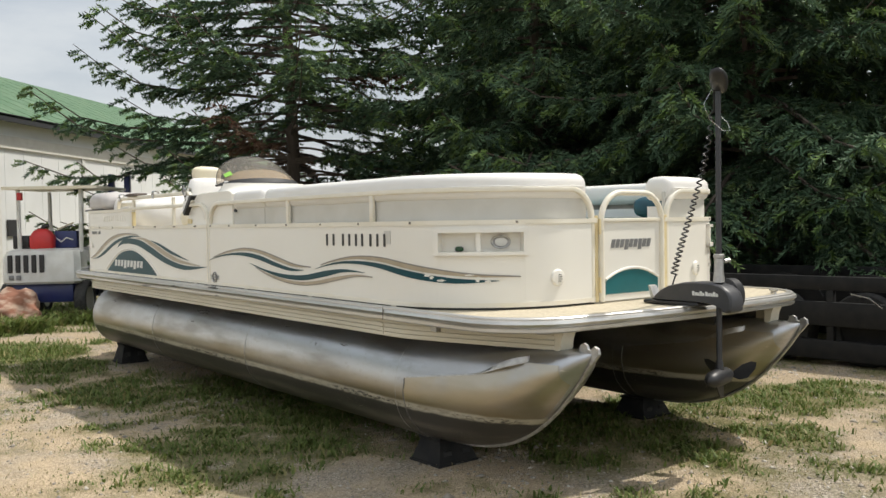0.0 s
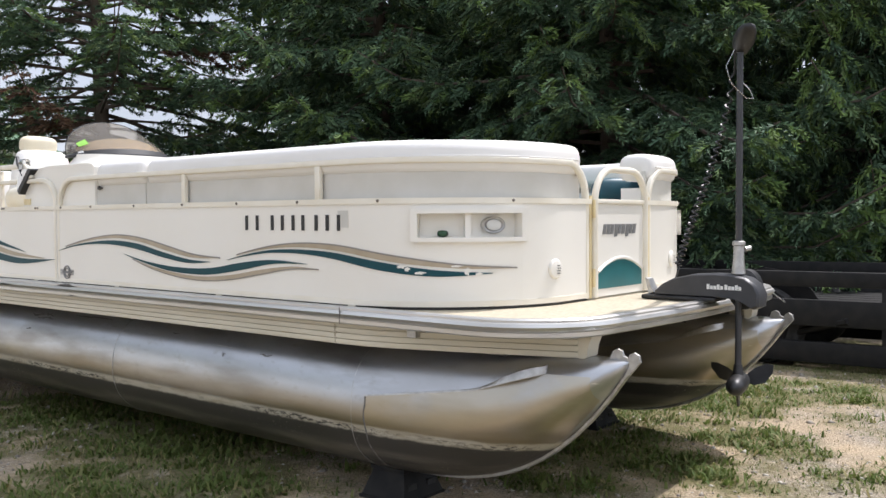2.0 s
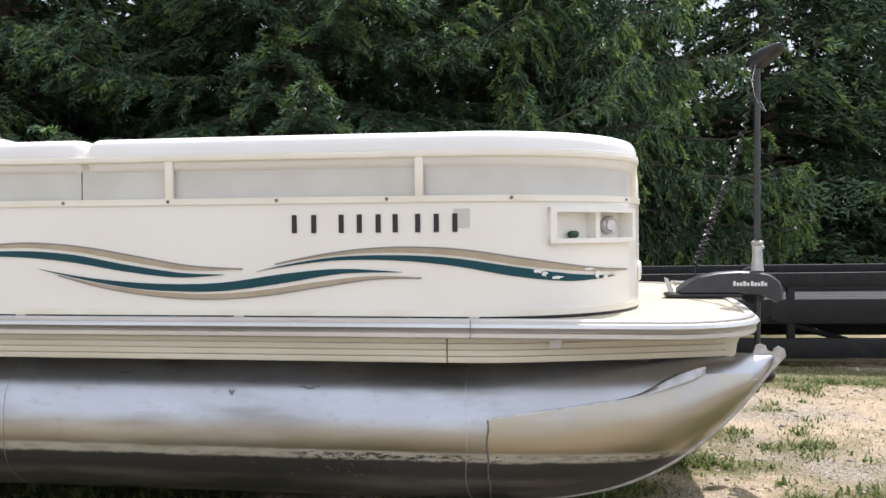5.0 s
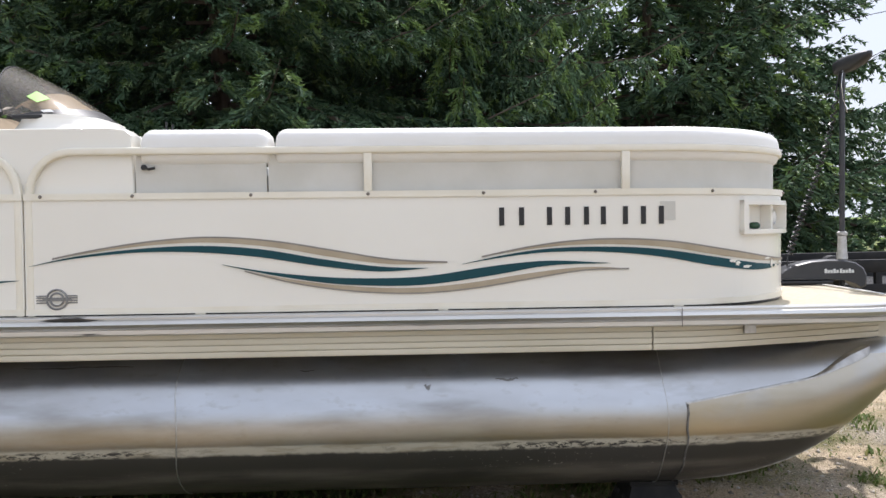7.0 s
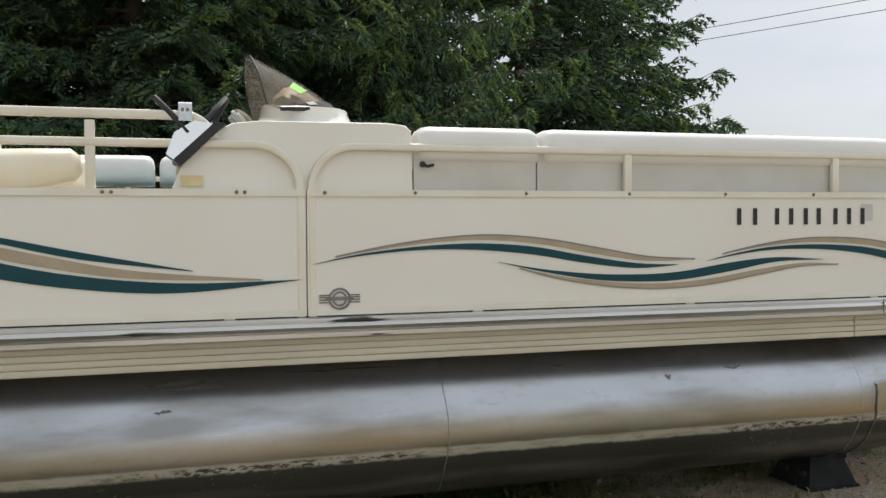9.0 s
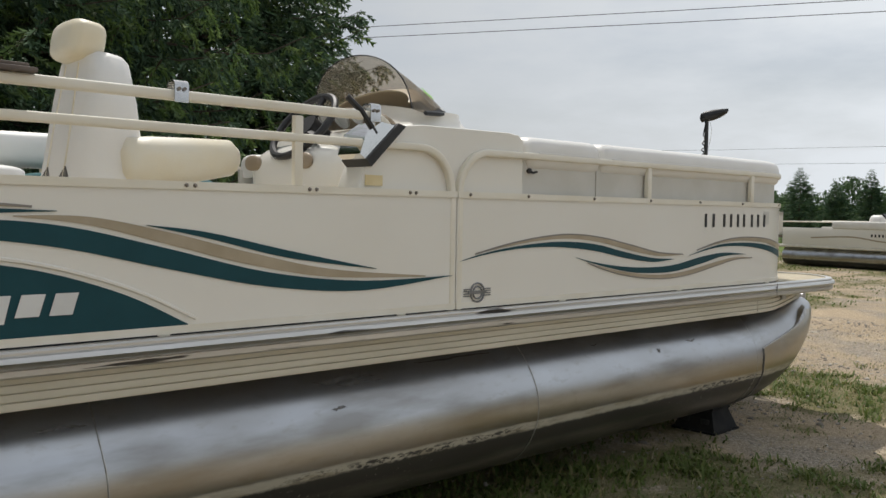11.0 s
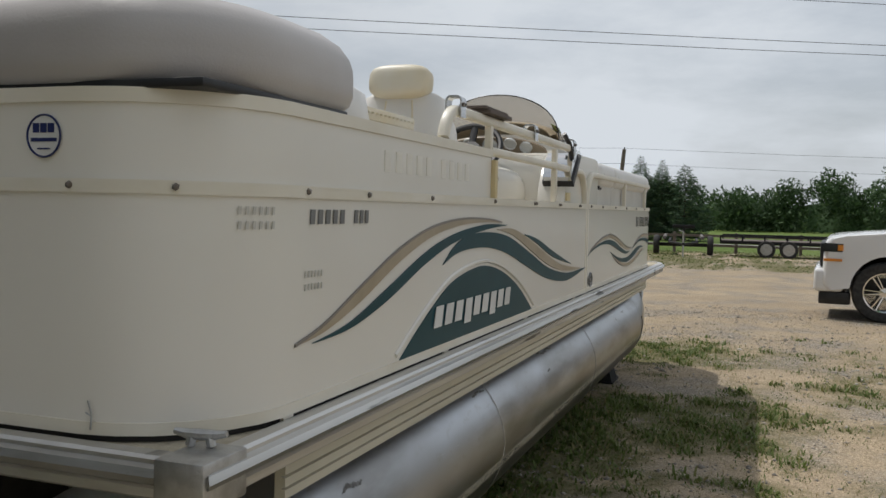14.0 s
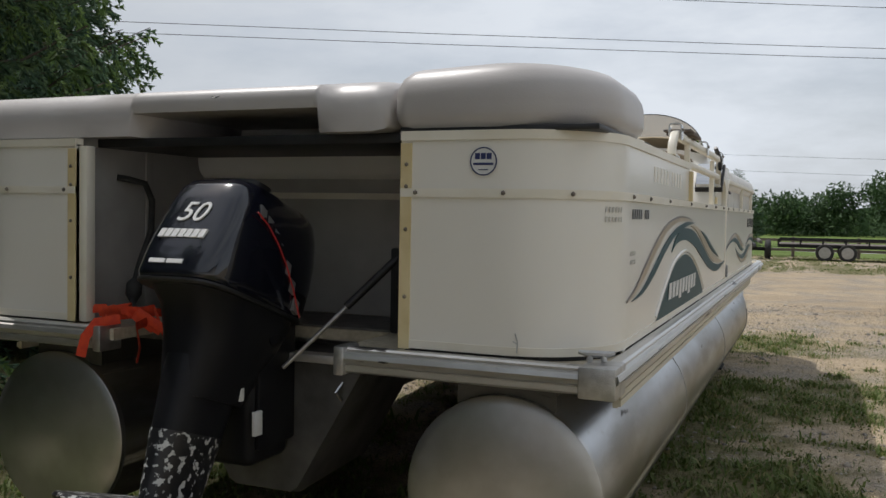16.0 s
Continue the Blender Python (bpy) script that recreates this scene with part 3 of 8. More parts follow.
def arc(cs, cz, r, a0, a1, n=8):
    return [(cs + r * math.cos(radians(a0 + (a1 - a0) * k / n)), cz + r * math.sin(radians(a0 + (a1 - a0) * k / n))) for k in range(n + 1)]


def tube_material(name="weathered_aluminium", film=0.0):
    """Old aluminium: brushed and blotched, a bright worn band and black bottom growth below the waterline."""
    m = mat(name, (0.52, 0.54, 0.57), 0.24, metal=0.95, col2=(0.42, 0.425, 0.435), scale=3.2, detail=10, stretch=(1, 0.5, 1.4), rough2=0.42, bump=0.05, bump_scale=7)
    nt = m.node_tree
    b = nt.nodes["Principled BSDF"]
    co = nt.nodes.new("ShaderNodeTexCoord")
    sep = nt.nodes.new("ShaderNodeSeparateXYZ")
    nt.links.new(co.outputs["Object"], sep.inputs["Vector"])
    mp = nt.nodes.new("ShaderNodeMapping")
    mp.inputs["Scale"].default_value = (1, 1, 1)
    nt.links.new(co.outputs["Object"], mp.inputs["Vector"])
    n = nt.nodes.new("ShaderNodeTexNoise")
    n.inputs["Scale"].default_value, n.inputs["Detail"].default_value, n.inputs["Roughness"].default_value = 11, 12, 0.78
    nt.links.new(mp.outputs["Vector"], n.inputs["Vector"])
    w = nt.nodes.new("ShaderNodeMath")
    w.operation = "MULTIPLY_ADD"
    w.inputs[1].default_value = 0.035
    nt.links.new(n.outputs["Fac"], w.inputs[0])
    nt.links.new(sep.outputs["Z"], w.inputs[2])

    def step(edge, width):
        r = nt.nodes.new("ShaderNodeMapRange")
        r.inputs["From Min"].default_value, r.inputs["From Max"].default_value = edge + width, edge
        nt.links.new(w.outputs[0], r.inputs["Value"])
        return r.outputs["Result"]

    def over(base, f, col):
        x = nt.nodes.new("ShaderNodeMix")
        x.data_type = "RGBA"
        nt.links.new(f, x.inputs["Factor"])
        if isinstance(base, tuple):
            x.inputs["A"].default_value = (*base, 1)
        else:
            nt.links.new(base, x.inputs["A"])
        x.inputs["B"].default_value = (*col, 1)
        return x.outputs["Result"]
    old = b.inputs["Base Color"].links[0].from_socket
    # long dark scuffs and pale scratches
    for sc, lo, hi, col in (((2.0, 0.8, 4.0), 0.50, 0.66, (0.25, 0.24, 0.225)), ((14.0, 9.0, 20.0), 0.58, 0.80, (0.36, 0.35, 0.335)), ((8.0, 0.7, 26.0), 0.70, 0.73, (0.80, 0.80, 0.79))):
        ms = nt.nodes.new("ShaderNodeMapping")
        ms.inputs["Scale"].default_value = sc
        nt.links.new(co.outputs["Object"], ms.inputs["Vector"])
        nn = nt.nodes.new("ShaderNodeTexNoise")
        nn.inputs["Scale"].default_value, nn.inputs["Detail"].default_value = 1.6, 8
        nt.links.new(ms.outputs["Vector"], nn.inputs["Vector"])
        rr = nt.nodes.new("ShaderNodeMapRange")
        rr.inputs["From Min"].default_value, rr.inputs["From Max"].default_value = lo, hi
        rr.inputs["To Max"].default_value = 0.75
        nt.links.new(nn.outputs["Fac"], rr.inputs["Value"])
        old = over(old, rr.outputs["Result"], col)

    def mask(scale, lo, hi, detail=8, rough=0.6):
        ms = nt.nodes.new("ShaderNodeMapping")
        ms.inputs["Scale"].default_value = scale
        nt.links.new(co.outputs["Object"], ms.inputs["Vector"])
        nn = nt.nodes.new("ShaderNodeTexNoise")
        nn.inputs["Scale"].default_value, nn.inputs["Detail"].default_value, nn.inputs["Roughness"].default_value = 1.0, detail, rough
        nt.links.new(ms.outputs["Vector"], nn.inputs["Vector"])
        rr = nt.nodes.new("ShaderNodeMapRange")
        rr.inputs["From Min"].default_value, rr.inputs["From Max"].default_value = lo, hi
        nt.links.new(nn.outputs["Fac"], rr.inputs["Value"])
        return rr.outputs["Result"]

    def times(p, q, op="MULTIPLY"):
        x = nt.nodes.new("ShaderNodeMath")
        x.operation = op
        x.use_clamp = True
        nt.links.new(p, x.inputs[0])
        nt.links.new(q, x.inputs[1])
        return x.outputs[0]
    # tan ground reflection painted above the waterline, the pale worn band, black growth that breaks up into it
    c = over(old, times(step(0.280, 0.13), mask((3, 1.2, 6), 0.15, 0.55)), (0.36, 0.31, 0.225))
    if film:
        # brownish stain left by hard water
        deep = nt.nodes.new("ShaderNodeMath")
        deep.operation = "MULTIPLY"
        deep.inputs[1].default_value = film
        nt.links.new(mask((4, 3, 5), 0.15, 0.5), deep.inputs[0])
        c = over(c, deep.outputs[0], (0.46, 0.395, 0.27))
    band = step(0.264, 0.010)
    c = over(c, band, (0.47, 0.43, 0.34))
    c = over(c, times(band, mask((10, 5, 30), 0.5, 0.62)), (0.36, 0.315, 0.23))
    chips = times(times(step(0.255, 0.012), mask((40, 22, 75), 0.50, 0.53, 10, 0.75)), mask((2, 1.3, 2), 0.44, 0.56, 3))
    grow = times(step(0.226, 0.012), chips, "MAXIMUM")
    c = over(c, grow, (0.05, 0.046, 0.039))
    c = over(c, times(times(grow, mask((70, 45, 110), 0.655, 0.67, 4)), mask((3, 2, 6), 0.50, 0.64, 3)), (0.45, 0.42, 0.36))
    c = over(c, times(step(0.14, 0.03), mask((6, 1.5, 14), 0.42, 0.62)), (0.13, 0.117, 0.095))
    nt.links.new(c, b.inputs["Base Color"])
    mt = nt.nodes.new("ShaderNodeMapRange")
    mt.inputs["To Min"].default_value, mt.inputs["To Max"].default_value = 0.9, 0.1
    nt.links.new(band, mt.inputs["Value"])
    nt.links.new(mt.outputs["Result"], b.inputs["Metallic"])
    return m


M_TUBE = tube_material()
M_PLATE = tube_material("stained_aluminium", 0.6)
M_CAP = mat("dull_aluminium_cap", (0.60, 0.605, 0.615), 0.28, metal=0.95, col2=(0.46, 0.46, 0.46), scale=5, rough2=0.40, bump=0.05, bump_scale=20)
# dark stern plates; on pod and risers the tone stands for under-deck shade
M_PODMETAL = mat("dark_and_shaded_aluminium", (0.17, 0.165, 0.16), 0.5, metal=0.7, col2=(0.10, 0.097, 0.092), scale=7, rough2=0.65, bump=0.08, bump_scale=20)
M_SCUFF = mat("dark_scuff", (0.13, 0.125, 0.12), 0.55, metal=0.4, col2=(0.24, 0.23, 0.22), scale=60)
TX, TZ, TR = 0.36, 0.512, 0.328
Y_TUBE0, Y_CONE, Y_NOSE = -0.22, -6.05, -7.40


def nose_section(t):
    """Half width, middle height and half height of the nose cone; t runs from 0 at its root to 1 at the tip."""
    top = TZ + TR - 0.015 * t
    bot = TZ - TR + (top - 0.03 - TZ + TR) * t ** 3.3
    return TR * math.sqrt(max(1 - t ** 2.0, 0.0)) * (1 - 0.10 * t) + 0.006, (top + bot) / 2, (top - bot) / 2


def nose_width(y, z):
    """Half width of the nose cone at a place along it and a height."""
    t = min(max((Y_CONE - y) / (Y_CONE - Y_NOSE), 0.0), 1.0)
    hw, zc, hh = nose_section(t)
    c = min(max((z - zc) / hh, -1.0), 1.0)
    return hw * (1 - c * c) ** (0.5 * (1 + 0.7 * t * (1 if c < 0 else -0.5)))


def lip_height(q):
    return 0.592 + 0.125 * q + 0.05 * smoothstep(0.6, 1.0, q)


def build_tube(boat, x0):
    bm = bmesh.new()
    seg = 40
    rings = []
    ys = [Y_TUBE0 + (Y_CONE - Y_TUBE0) * k / 24 for k in range(25)]
    for k, y in enumerate(ys):
        rings.append([(x0 + TR * math.sin(a), y, TZ + TR * math.cos(a)) for a in (2 * math.pi * j / seg for j in range(seg))])
    n = 16
    for k in range(1, n + 1):
        t = k / n
        y = Y_CONE + (Y_NOSE - Y_CONE) * t
        hw, zc, hh = nose_section(t)
        ring = []
        for j in range(seg):
            a = 2 * math.pi * j / seg
            sx = math.copysign(abs(math.sin(a)) ** (1 + 0.7 * t * (1 if math.cos(a) < 0 else -0.5)), math.sin(a))
            ring.append((x0 + hw * sx, y, zc + hh * math.cos(a)))
        rings.append(ring)
    loft(bm, rings)
    t = part("pontoon_tube", bm, M_TUBE, boat, "weathered aluminium pontoon tube with dark growth below the waterline", smooth=50)
    bm = bmesh.new()
    lathe(bm, [(TR + 0.003, -0.02), (TR + 0.003, 0.004), (TR - 0.004, 0.008), (TR * 0.9, 0.016), (TR * 0.5, 0.034), (0.0, 0.04)], 40, Matrix.Translation((x0, Y_TUBE0, TZ)) @ Matrix.Rotation(-math.pi / 2, 4, "X"))
    part("end_cap", bm, M_CAP, t, "dull domed aluminium end cap", smooth=40)
    # welded seams
    for y in (-2.09, -4.10, -6.137):
        bm = bmesh.new()
        pts = [(x0 + (TR + 0.001) * math.sin(a), y + 0.006 * math.sin(5 * a), TZ + (TR + 0.001) * math.cos(a)) for a in (2 * math.pi * j / 48 for j in range(49))]
        tube(bm, pts, 0.0028, 5, cap=False)
        part("weld_seam", bm, M_CASTING, t)
    if x0 < XC:
        # dark rubbed marks from docks
        rng = random.Random(8)
        for y, z, ln, h in ((-2.92, 0.752, 0.30, 0.020), (-3.02, 0.735, 0.22, 0.014), (-3.45, 0.772, 0.46, 0.008), (-2.96, 0.66, 0.07, 0.012), (-5.42, 0.70, 0.10, 0.012), (-5.12, 0.675, 0.03, 0.022), (-1.9, 0.73, 0.16, 0.012), (-0.75, 0.70, 0.12, 0.014), (-4.6, 0.745, 0.06, 0.006)):
            bm = bmesh.new()
            n2 = 14
            lo, up = [], []
            for k in range(n2 + 1):
                q = k / n2
                w = h * math.sin(math.pi * q) ** 0.6 * rng.uniform(0.35, 1.0)
                mid = z + 0.25 * h * math.sin(7 * q + y) + rng.uniform(-0.2, 0.2) * h
                for zz, rowv in ((mid - w / 2, lo), (mid + w / 2 + 0.0008, up)):
                    rowv.append((x0 - math.sqrt((TR + 0.0012) ** 2 - (zz - TZ) ** 2), y - ln * q, zz))
            loft(bm, [lo, up], cap=False, closed=False)
            part("scuff", bm, M_SCUFF, t, "dark scuff")
    # nose bracket, keel edge and spray lip
    bm = bmesh.new()
    zt = TZ + TR - 0.015
    poly = [(-7.30, zt - 0.03), (-7.325, zt + 0.036), (-7.345, zt + 0.044), (-7.365, zt + 0.036), (-7.372, zt + 0.016), (-7.392, zt + 0.010), (-7.402, zt + 0.026), (-7.418, zt + 0.034), (-7.44, zt + 0.024), (-7.446, zt - 0.005), (-7.40, zt - 0.06)]
    prism(bm, poly, lambda u, v, w: (x0 + w, u, v), -0.008, 0.008)
    part("tie_eye", bm, M_CASTING, t)
    bm = bmesh.new()
    pts = []
    for k in range(n + 1):
        q = k / n
        pts.append((x0, Y_CONE + (Y_NOSE - Y_CONE) * q - 0.006, TZ - TR + (2 * TR - 0.015 * q - 0.03) * q ** 3.3 - 0.003))
    pts[-1] = (x0, Y_NOSE - 0.008, zt - 0.03)
    tube(bm, pts, 0.011, 6)
    part("keel_strip", bm, M_CASTING, t)
    for sd in (-1, 1):
        # riveted plate over the lower nose
        bm = bmesh.new()
        rings = []
        for k in range(17):
            y = -6.228 - 1.06 * k / 16
            tt = (Y_CONE - y) / (Y_CONE - Y_NOSE)
            hw, zc, hh = nose_section(tt)
            zl = lip_height(min((-6.228 - y) / 0.86, 1.0)) - 0.004
            zb = zc - hh + 0.012
            col = []
            for n2 in range(9):
                z = zb + (zl - zb) * (n2 / 8) ** 1.5
                col.append((x0 + sd * (nose_width(y, z) + 0.0045), y, z))
            rings.append(col)
        loft(bm, rings, cap=False, closed=False)
        part("bow_plate", bm, M_PLATE, t, "tan stained aluminium plate over the lower bow", smooth=50)
        # raised rear edge of the plate
        bm = bmesh.new()
        col = []
        for n2 in range(12):
            z = 0.205 + (0.588 - 0.205) * n2 / 11
            col.append((x0 + sd * (nose_width(-6.226, z) + 0.003), -6.226 + 0.004 * math.sin(n2 * 1.7), z))
        tube(bm, col, 0.0045, 5)
        part("plate_edge", bm, M_SCUFF, t)
        bm = bmesh.new()
        rings = []
        for k in range(25):
            q = k / 24
            y = -6.22 - 0.88 * q
            z = lip_height(q)
            w = nose_width(y, z)
            o = 0.006 + 0.034 * smoothstep(0.60, 0.92, q)
            if q > 0.88:
                o *= math.sqrt(max(1 - ((q - 0.88) / 0.12) ** 2, 0.0))
            o = max(o, 0.003)
            x1, x2 = x0 + sd * (w - 0.012), x0 + sd * (w + o)
            th = 0.004 + 0.030 * smoothstep(0.66, 0.9, q)
            rings.append([(x1, y, z + th), (x0 + sd * (w + 0.55 * o), y, z + 0.8 * th), (x2, y, z - 0.15 * o), (x2, y, z - 0.15 * o - 0.004), (x1, y, z - 0.006)])
        loft(bm, rings)
        part("spray_lip", bm, M_CASTING, t, smooth=50)
    return t


def deck_path(off):
    """The deck's outline, from the starboard stern corner by the bow to the port stern corner."""
    R, xs, yf = 0.42, -0.035, -7.31
    pts = [(xs - off, 0.045 + off)]
    pts += [(xs - off, y) for y in np.linspace(-0.5, yf + R, 12)]
    for k in range(1, 10):
        a = math.pi / 2 * k / 9
        pts.append((xs + R - (R + off) * math.cos(a), yf + R - (R + off) * math.sin(a)))
    half = pts
    mid = [(x, yf - off - 0.045 * (1 - ((x - XC) / (XC - xs - R)) ** 2)) for x in np.linspace(xs + R, 2 * XC - xs - R, 11)[1:-1]]
    return half + mid + [(2 * XC - x, y) for x, y in reversed(half)]


def build_hull():
    boat = thing("pontoon_boat", (XC, -3.5, 0.2), "cream pontoon boat with teal and tan swooshes on plastic blocks", "boat", m=BOAT)
    for x0 in (TX, 2 * XC - TX + 0.045):
        build_tube(boat, x0)
    # deck
    bm = bmesh.new()
    o = deck_path(-0.02)
    o[0], o[-1] = (o[0][0], 0.03), (o[-1][0], 0.03)
    # the notch for the engine
    o += [(1.72, 0.03), (1.72, -0.36), (0.83, -0.36), (0.83, 0.03)]
    loft(bm, [[(x, y, 0.955) for x, y in o], [(x, y, 0.995) for x, y in o]])
    part("deck", bm, M_CARPET, boat, "tan vinyl deck", smooth=30)
    # edge rail: a ribbed extrusion all round
    prof = [(-0.03, 0.927), (0.006, 0.925), (0.016, 0.932), (0.016, 0.948), (0.009, 0.952), (0.022, 0.960), (0.030, 0.972), (0.024, 0.986), (0.010, 0.990), (0.010, 0.998), (0.003, 1.004), (-0.03, 1.004)]
    rings = []
    path = [deck_path(u) for u, _ in prof]
    for k in range(len(path[0])):
        rings.append([(*path[j][k], prof[j][1]) for j in range(len(prof))])
    bm = bmesh.new()
    loft(bm, rings)
    part("edge_rail", bm, M_RUBRAIL, boat, "ribbed metal rub rail, scuffed", smooth=30)
    for port in (0, 1):
        bm = bmesh.new()
        rings = []
        for x in (0.05, 0.79):
            xx = 2 * XC - x if port else x
            rings.append([(xx, 0.03 + u + 0.015, v) for u, v in prof])
        loft(bm, rings)
        part("stern_rail", bm, M_RUBRAIL, boat, "ribbed metal rub rail", smooth=30)
        for x0, x1 in ((-0.055, 0.050), (0.78, 0.815)):
            bm = bmesh.new()
            a, b = (2 * XC - x1, 2 * XC - x0) if port else (x0, x1)
            box(bm, (a, -0.03 if x0 > 0 else -0.06, 0.918), (b, 0.078, 1.008), 0.006, 2)
            part("corner_cap", bm, M_CASTING, boat, "dull cast metal corner cap")
    # side skirts with grooves
    for sd in (0, 1):
        bm = bmesh.new()
        prof = []
        z = 0.925
        for k in range(4):
            prof += [(0.0, z), (0.0, z - 0.0195), (0.010, z - 0.021), (0.010, z - 0.025)]
            z -= 0.026
        prof = [(0.004 + 0.0 * i + u, v) for i, (u, v) in enumerate(prof)]
        pr = prof + [(0.03, prof[-1][1]), (0.03, 0.925)]
        rings = []
        for y in (-0.30, -3.0, -6.066):
            rings.append([((2 * XC - u) if sd else u, y, v) for u, v in pr])
        loft(bm, rings)
        part("skirt", bm, M_SKIRT, boat, "cream grooved side skirt", smooth=20)
        bm = bmesh.new()
        rings = []
        for y, o in ((-6.072, 0.0), (-6.24, 0.006), (-6.40, 0.040), (-6.70, 0.130), (-7.195, 0.295)):
            rings.append([((2 * XC - u - o) if sd else u + o, y, v) for u, v in pr])
        loft(bm, rings)
        part("skirt", bm, M_SKIRT, boat, "cream grooved side skirt", smooth=20)
        # risers over the tube, coloured dark for the shade there, and the end casting
        xx = 2 * XC - TX if sd else TX
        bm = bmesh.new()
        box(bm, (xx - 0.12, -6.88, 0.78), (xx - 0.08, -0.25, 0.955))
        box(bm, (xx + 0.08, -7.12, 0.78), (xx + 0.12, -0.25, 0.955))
        part("riser", bm, M_PODMETAL, boat, "dull aluminium riser, darkened for shade")
        bm = bmesh.new()
        xr = 2 * XC + 0.066 if sd else -0.066
        box(bm, (xr - 0.0015, -6.1725, 0.928), (xr + 0.0015, -6.1695, 1.003))
        box(bm, (xr + (-0.012 if sd else 0.0), -6.1725, 0.962), (xr + (0.0 if sd else 0.012), -6.1695, 0.985))
        part("rail_joint", bm, M_SCUFF, boat, "dark joint in the rub rail")
        bm = bmesh.new()
        xo = 2 * XC - 0.345 if sd else 0.345
        prism(bm, [(-7.19, 0.928), (-7.19, 0.822), (-7.215, 0.815), (-7.235, 0.835), (-7.24, 0.875), (-7.262, 0.928)], lambda u, v, w: (xo + w, u, v), -0.045, 0.045)
        part("end_casting", bm, M_SKIRT, boat)
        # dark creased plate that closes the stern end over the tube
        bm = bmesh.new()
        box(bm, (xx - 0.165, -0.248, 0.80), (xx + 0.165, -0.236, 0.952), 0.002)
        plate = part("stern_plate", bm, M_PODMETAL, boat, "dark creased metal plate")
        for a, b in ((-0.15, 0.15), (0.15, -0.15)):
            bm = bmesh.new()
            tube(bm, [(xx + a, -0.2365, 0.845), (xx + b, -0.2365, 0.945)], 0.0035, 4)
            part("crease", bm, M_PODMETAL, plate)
    # cross members under the deck
    for y in np.arange(-0.5, -7.1, -0.6):
        bm = bmesh.new()
        box(bm, (0.05, y - 0.025, 0.88), (2 * XC - 0.05, y + 0.025, 0.955))
        part("cross_member", bm, M_CASTING, boat)
    return boat


def scuff_rail():
    """Black rubbed streaks on the metal rub rail."""
    nt = M_RUBRAIL.node_tree
    b = nt.nodes["Principled BSDF"]
    co = nt.nodes.new("ShaderNodeTexCoord")
    last = None
    for sc, lo, hi in (((5, 1.1, 22), 0.62, 0.66), ((1.5, 0.55, 1.5), 0.50, 0.60)):
        ms = nt.nodes.new("ShaderNodeMapping")
        ms.inputs["Scale"].default_value = sc
        nt.links.new(co.outputs["Object"], ms.inputs["Vector"])
        nn = nt.nodes.new("ShaderNodeTexNoise")
        nn.inputs["Scale"].default_value, nn.inputs["Detail"].default_value = 2.0, 7
        nt.links.new(ms.outputs["Vector"], nn.inputs["Vector"])
        rr = nt.nodes.new("ShaderNodeMapRange")
        rr.inputs["From Min"].default_value, rr.inputs["From Max"].default_value = lo, hi
        nt.links.new(nn.outputs["Fac"], rr.inputs["Value"])
        if last is None:
            last = rr.outputs["Result"]
        else:
            x = nt.nodes.new("ShaderNodeMath")
            x.operation = "MULTIPLY"
            nt.links.new(last, x.inputs[0])
            nt.links.new(rr.outputs["Result"], x.inputs[1])
            last = x.outputs[0]
    sp = nt.nodes.new("ShaderNodeSeparateXYZ")
    nt.links.new(co.outputs["Object"], sp.inputs["Vector"])
    rr = nt.nodes.new("ShaderNodeMapRange")
    rr.inputs["From Min"].default_value, rr.inputs["From Max"].default_value = -2.0, -1.2
    nt.links.new(sp.outputs["Y"], rr.inputs["Value"])
    x = nt.nodes.new("ShaderNodeMath")
    x.operation = "MULTIPLY"
    nt.links.new(last, x.inputs[0])
    nt.links.new(rr.outputs["Result"], x.inputs[1])
    last = x.outputs[0]
    mx = nt.nodes.new("ShaderNodeMix")
    mx.data_type = "RGBA"
    nt.links.new(last, mx.inputs["Factor"])
    nt.links.new(b.inputs["Base Color"].links[0].from_socket, mx.inputs["A"])
    mx.inputs["B"].default_value = (0.06, 0.057, 0.052, 1)
    nt.links.new(mx.outputs["Result"], b.inputs["Base Color"])


scuff_rail()
boat = build_hull()


# ---- the boat's fence ----
Z0, ZL, ZT = 1.006, 1.480, 1.660   # foot, ledge and top of the fence
S_JOINT, S_BOX = -3.53, -1.72
SCREWS = (-6.95, -6.33, -5.83, -5.37, -4.90, -4.43, -3.96, -3.60, -3.30, -3.27, -2.83, -2.80, -2.36, -2.33, -1.75, -1.11, -0.67, -0.36, -0.03, 0.17, 0.45)


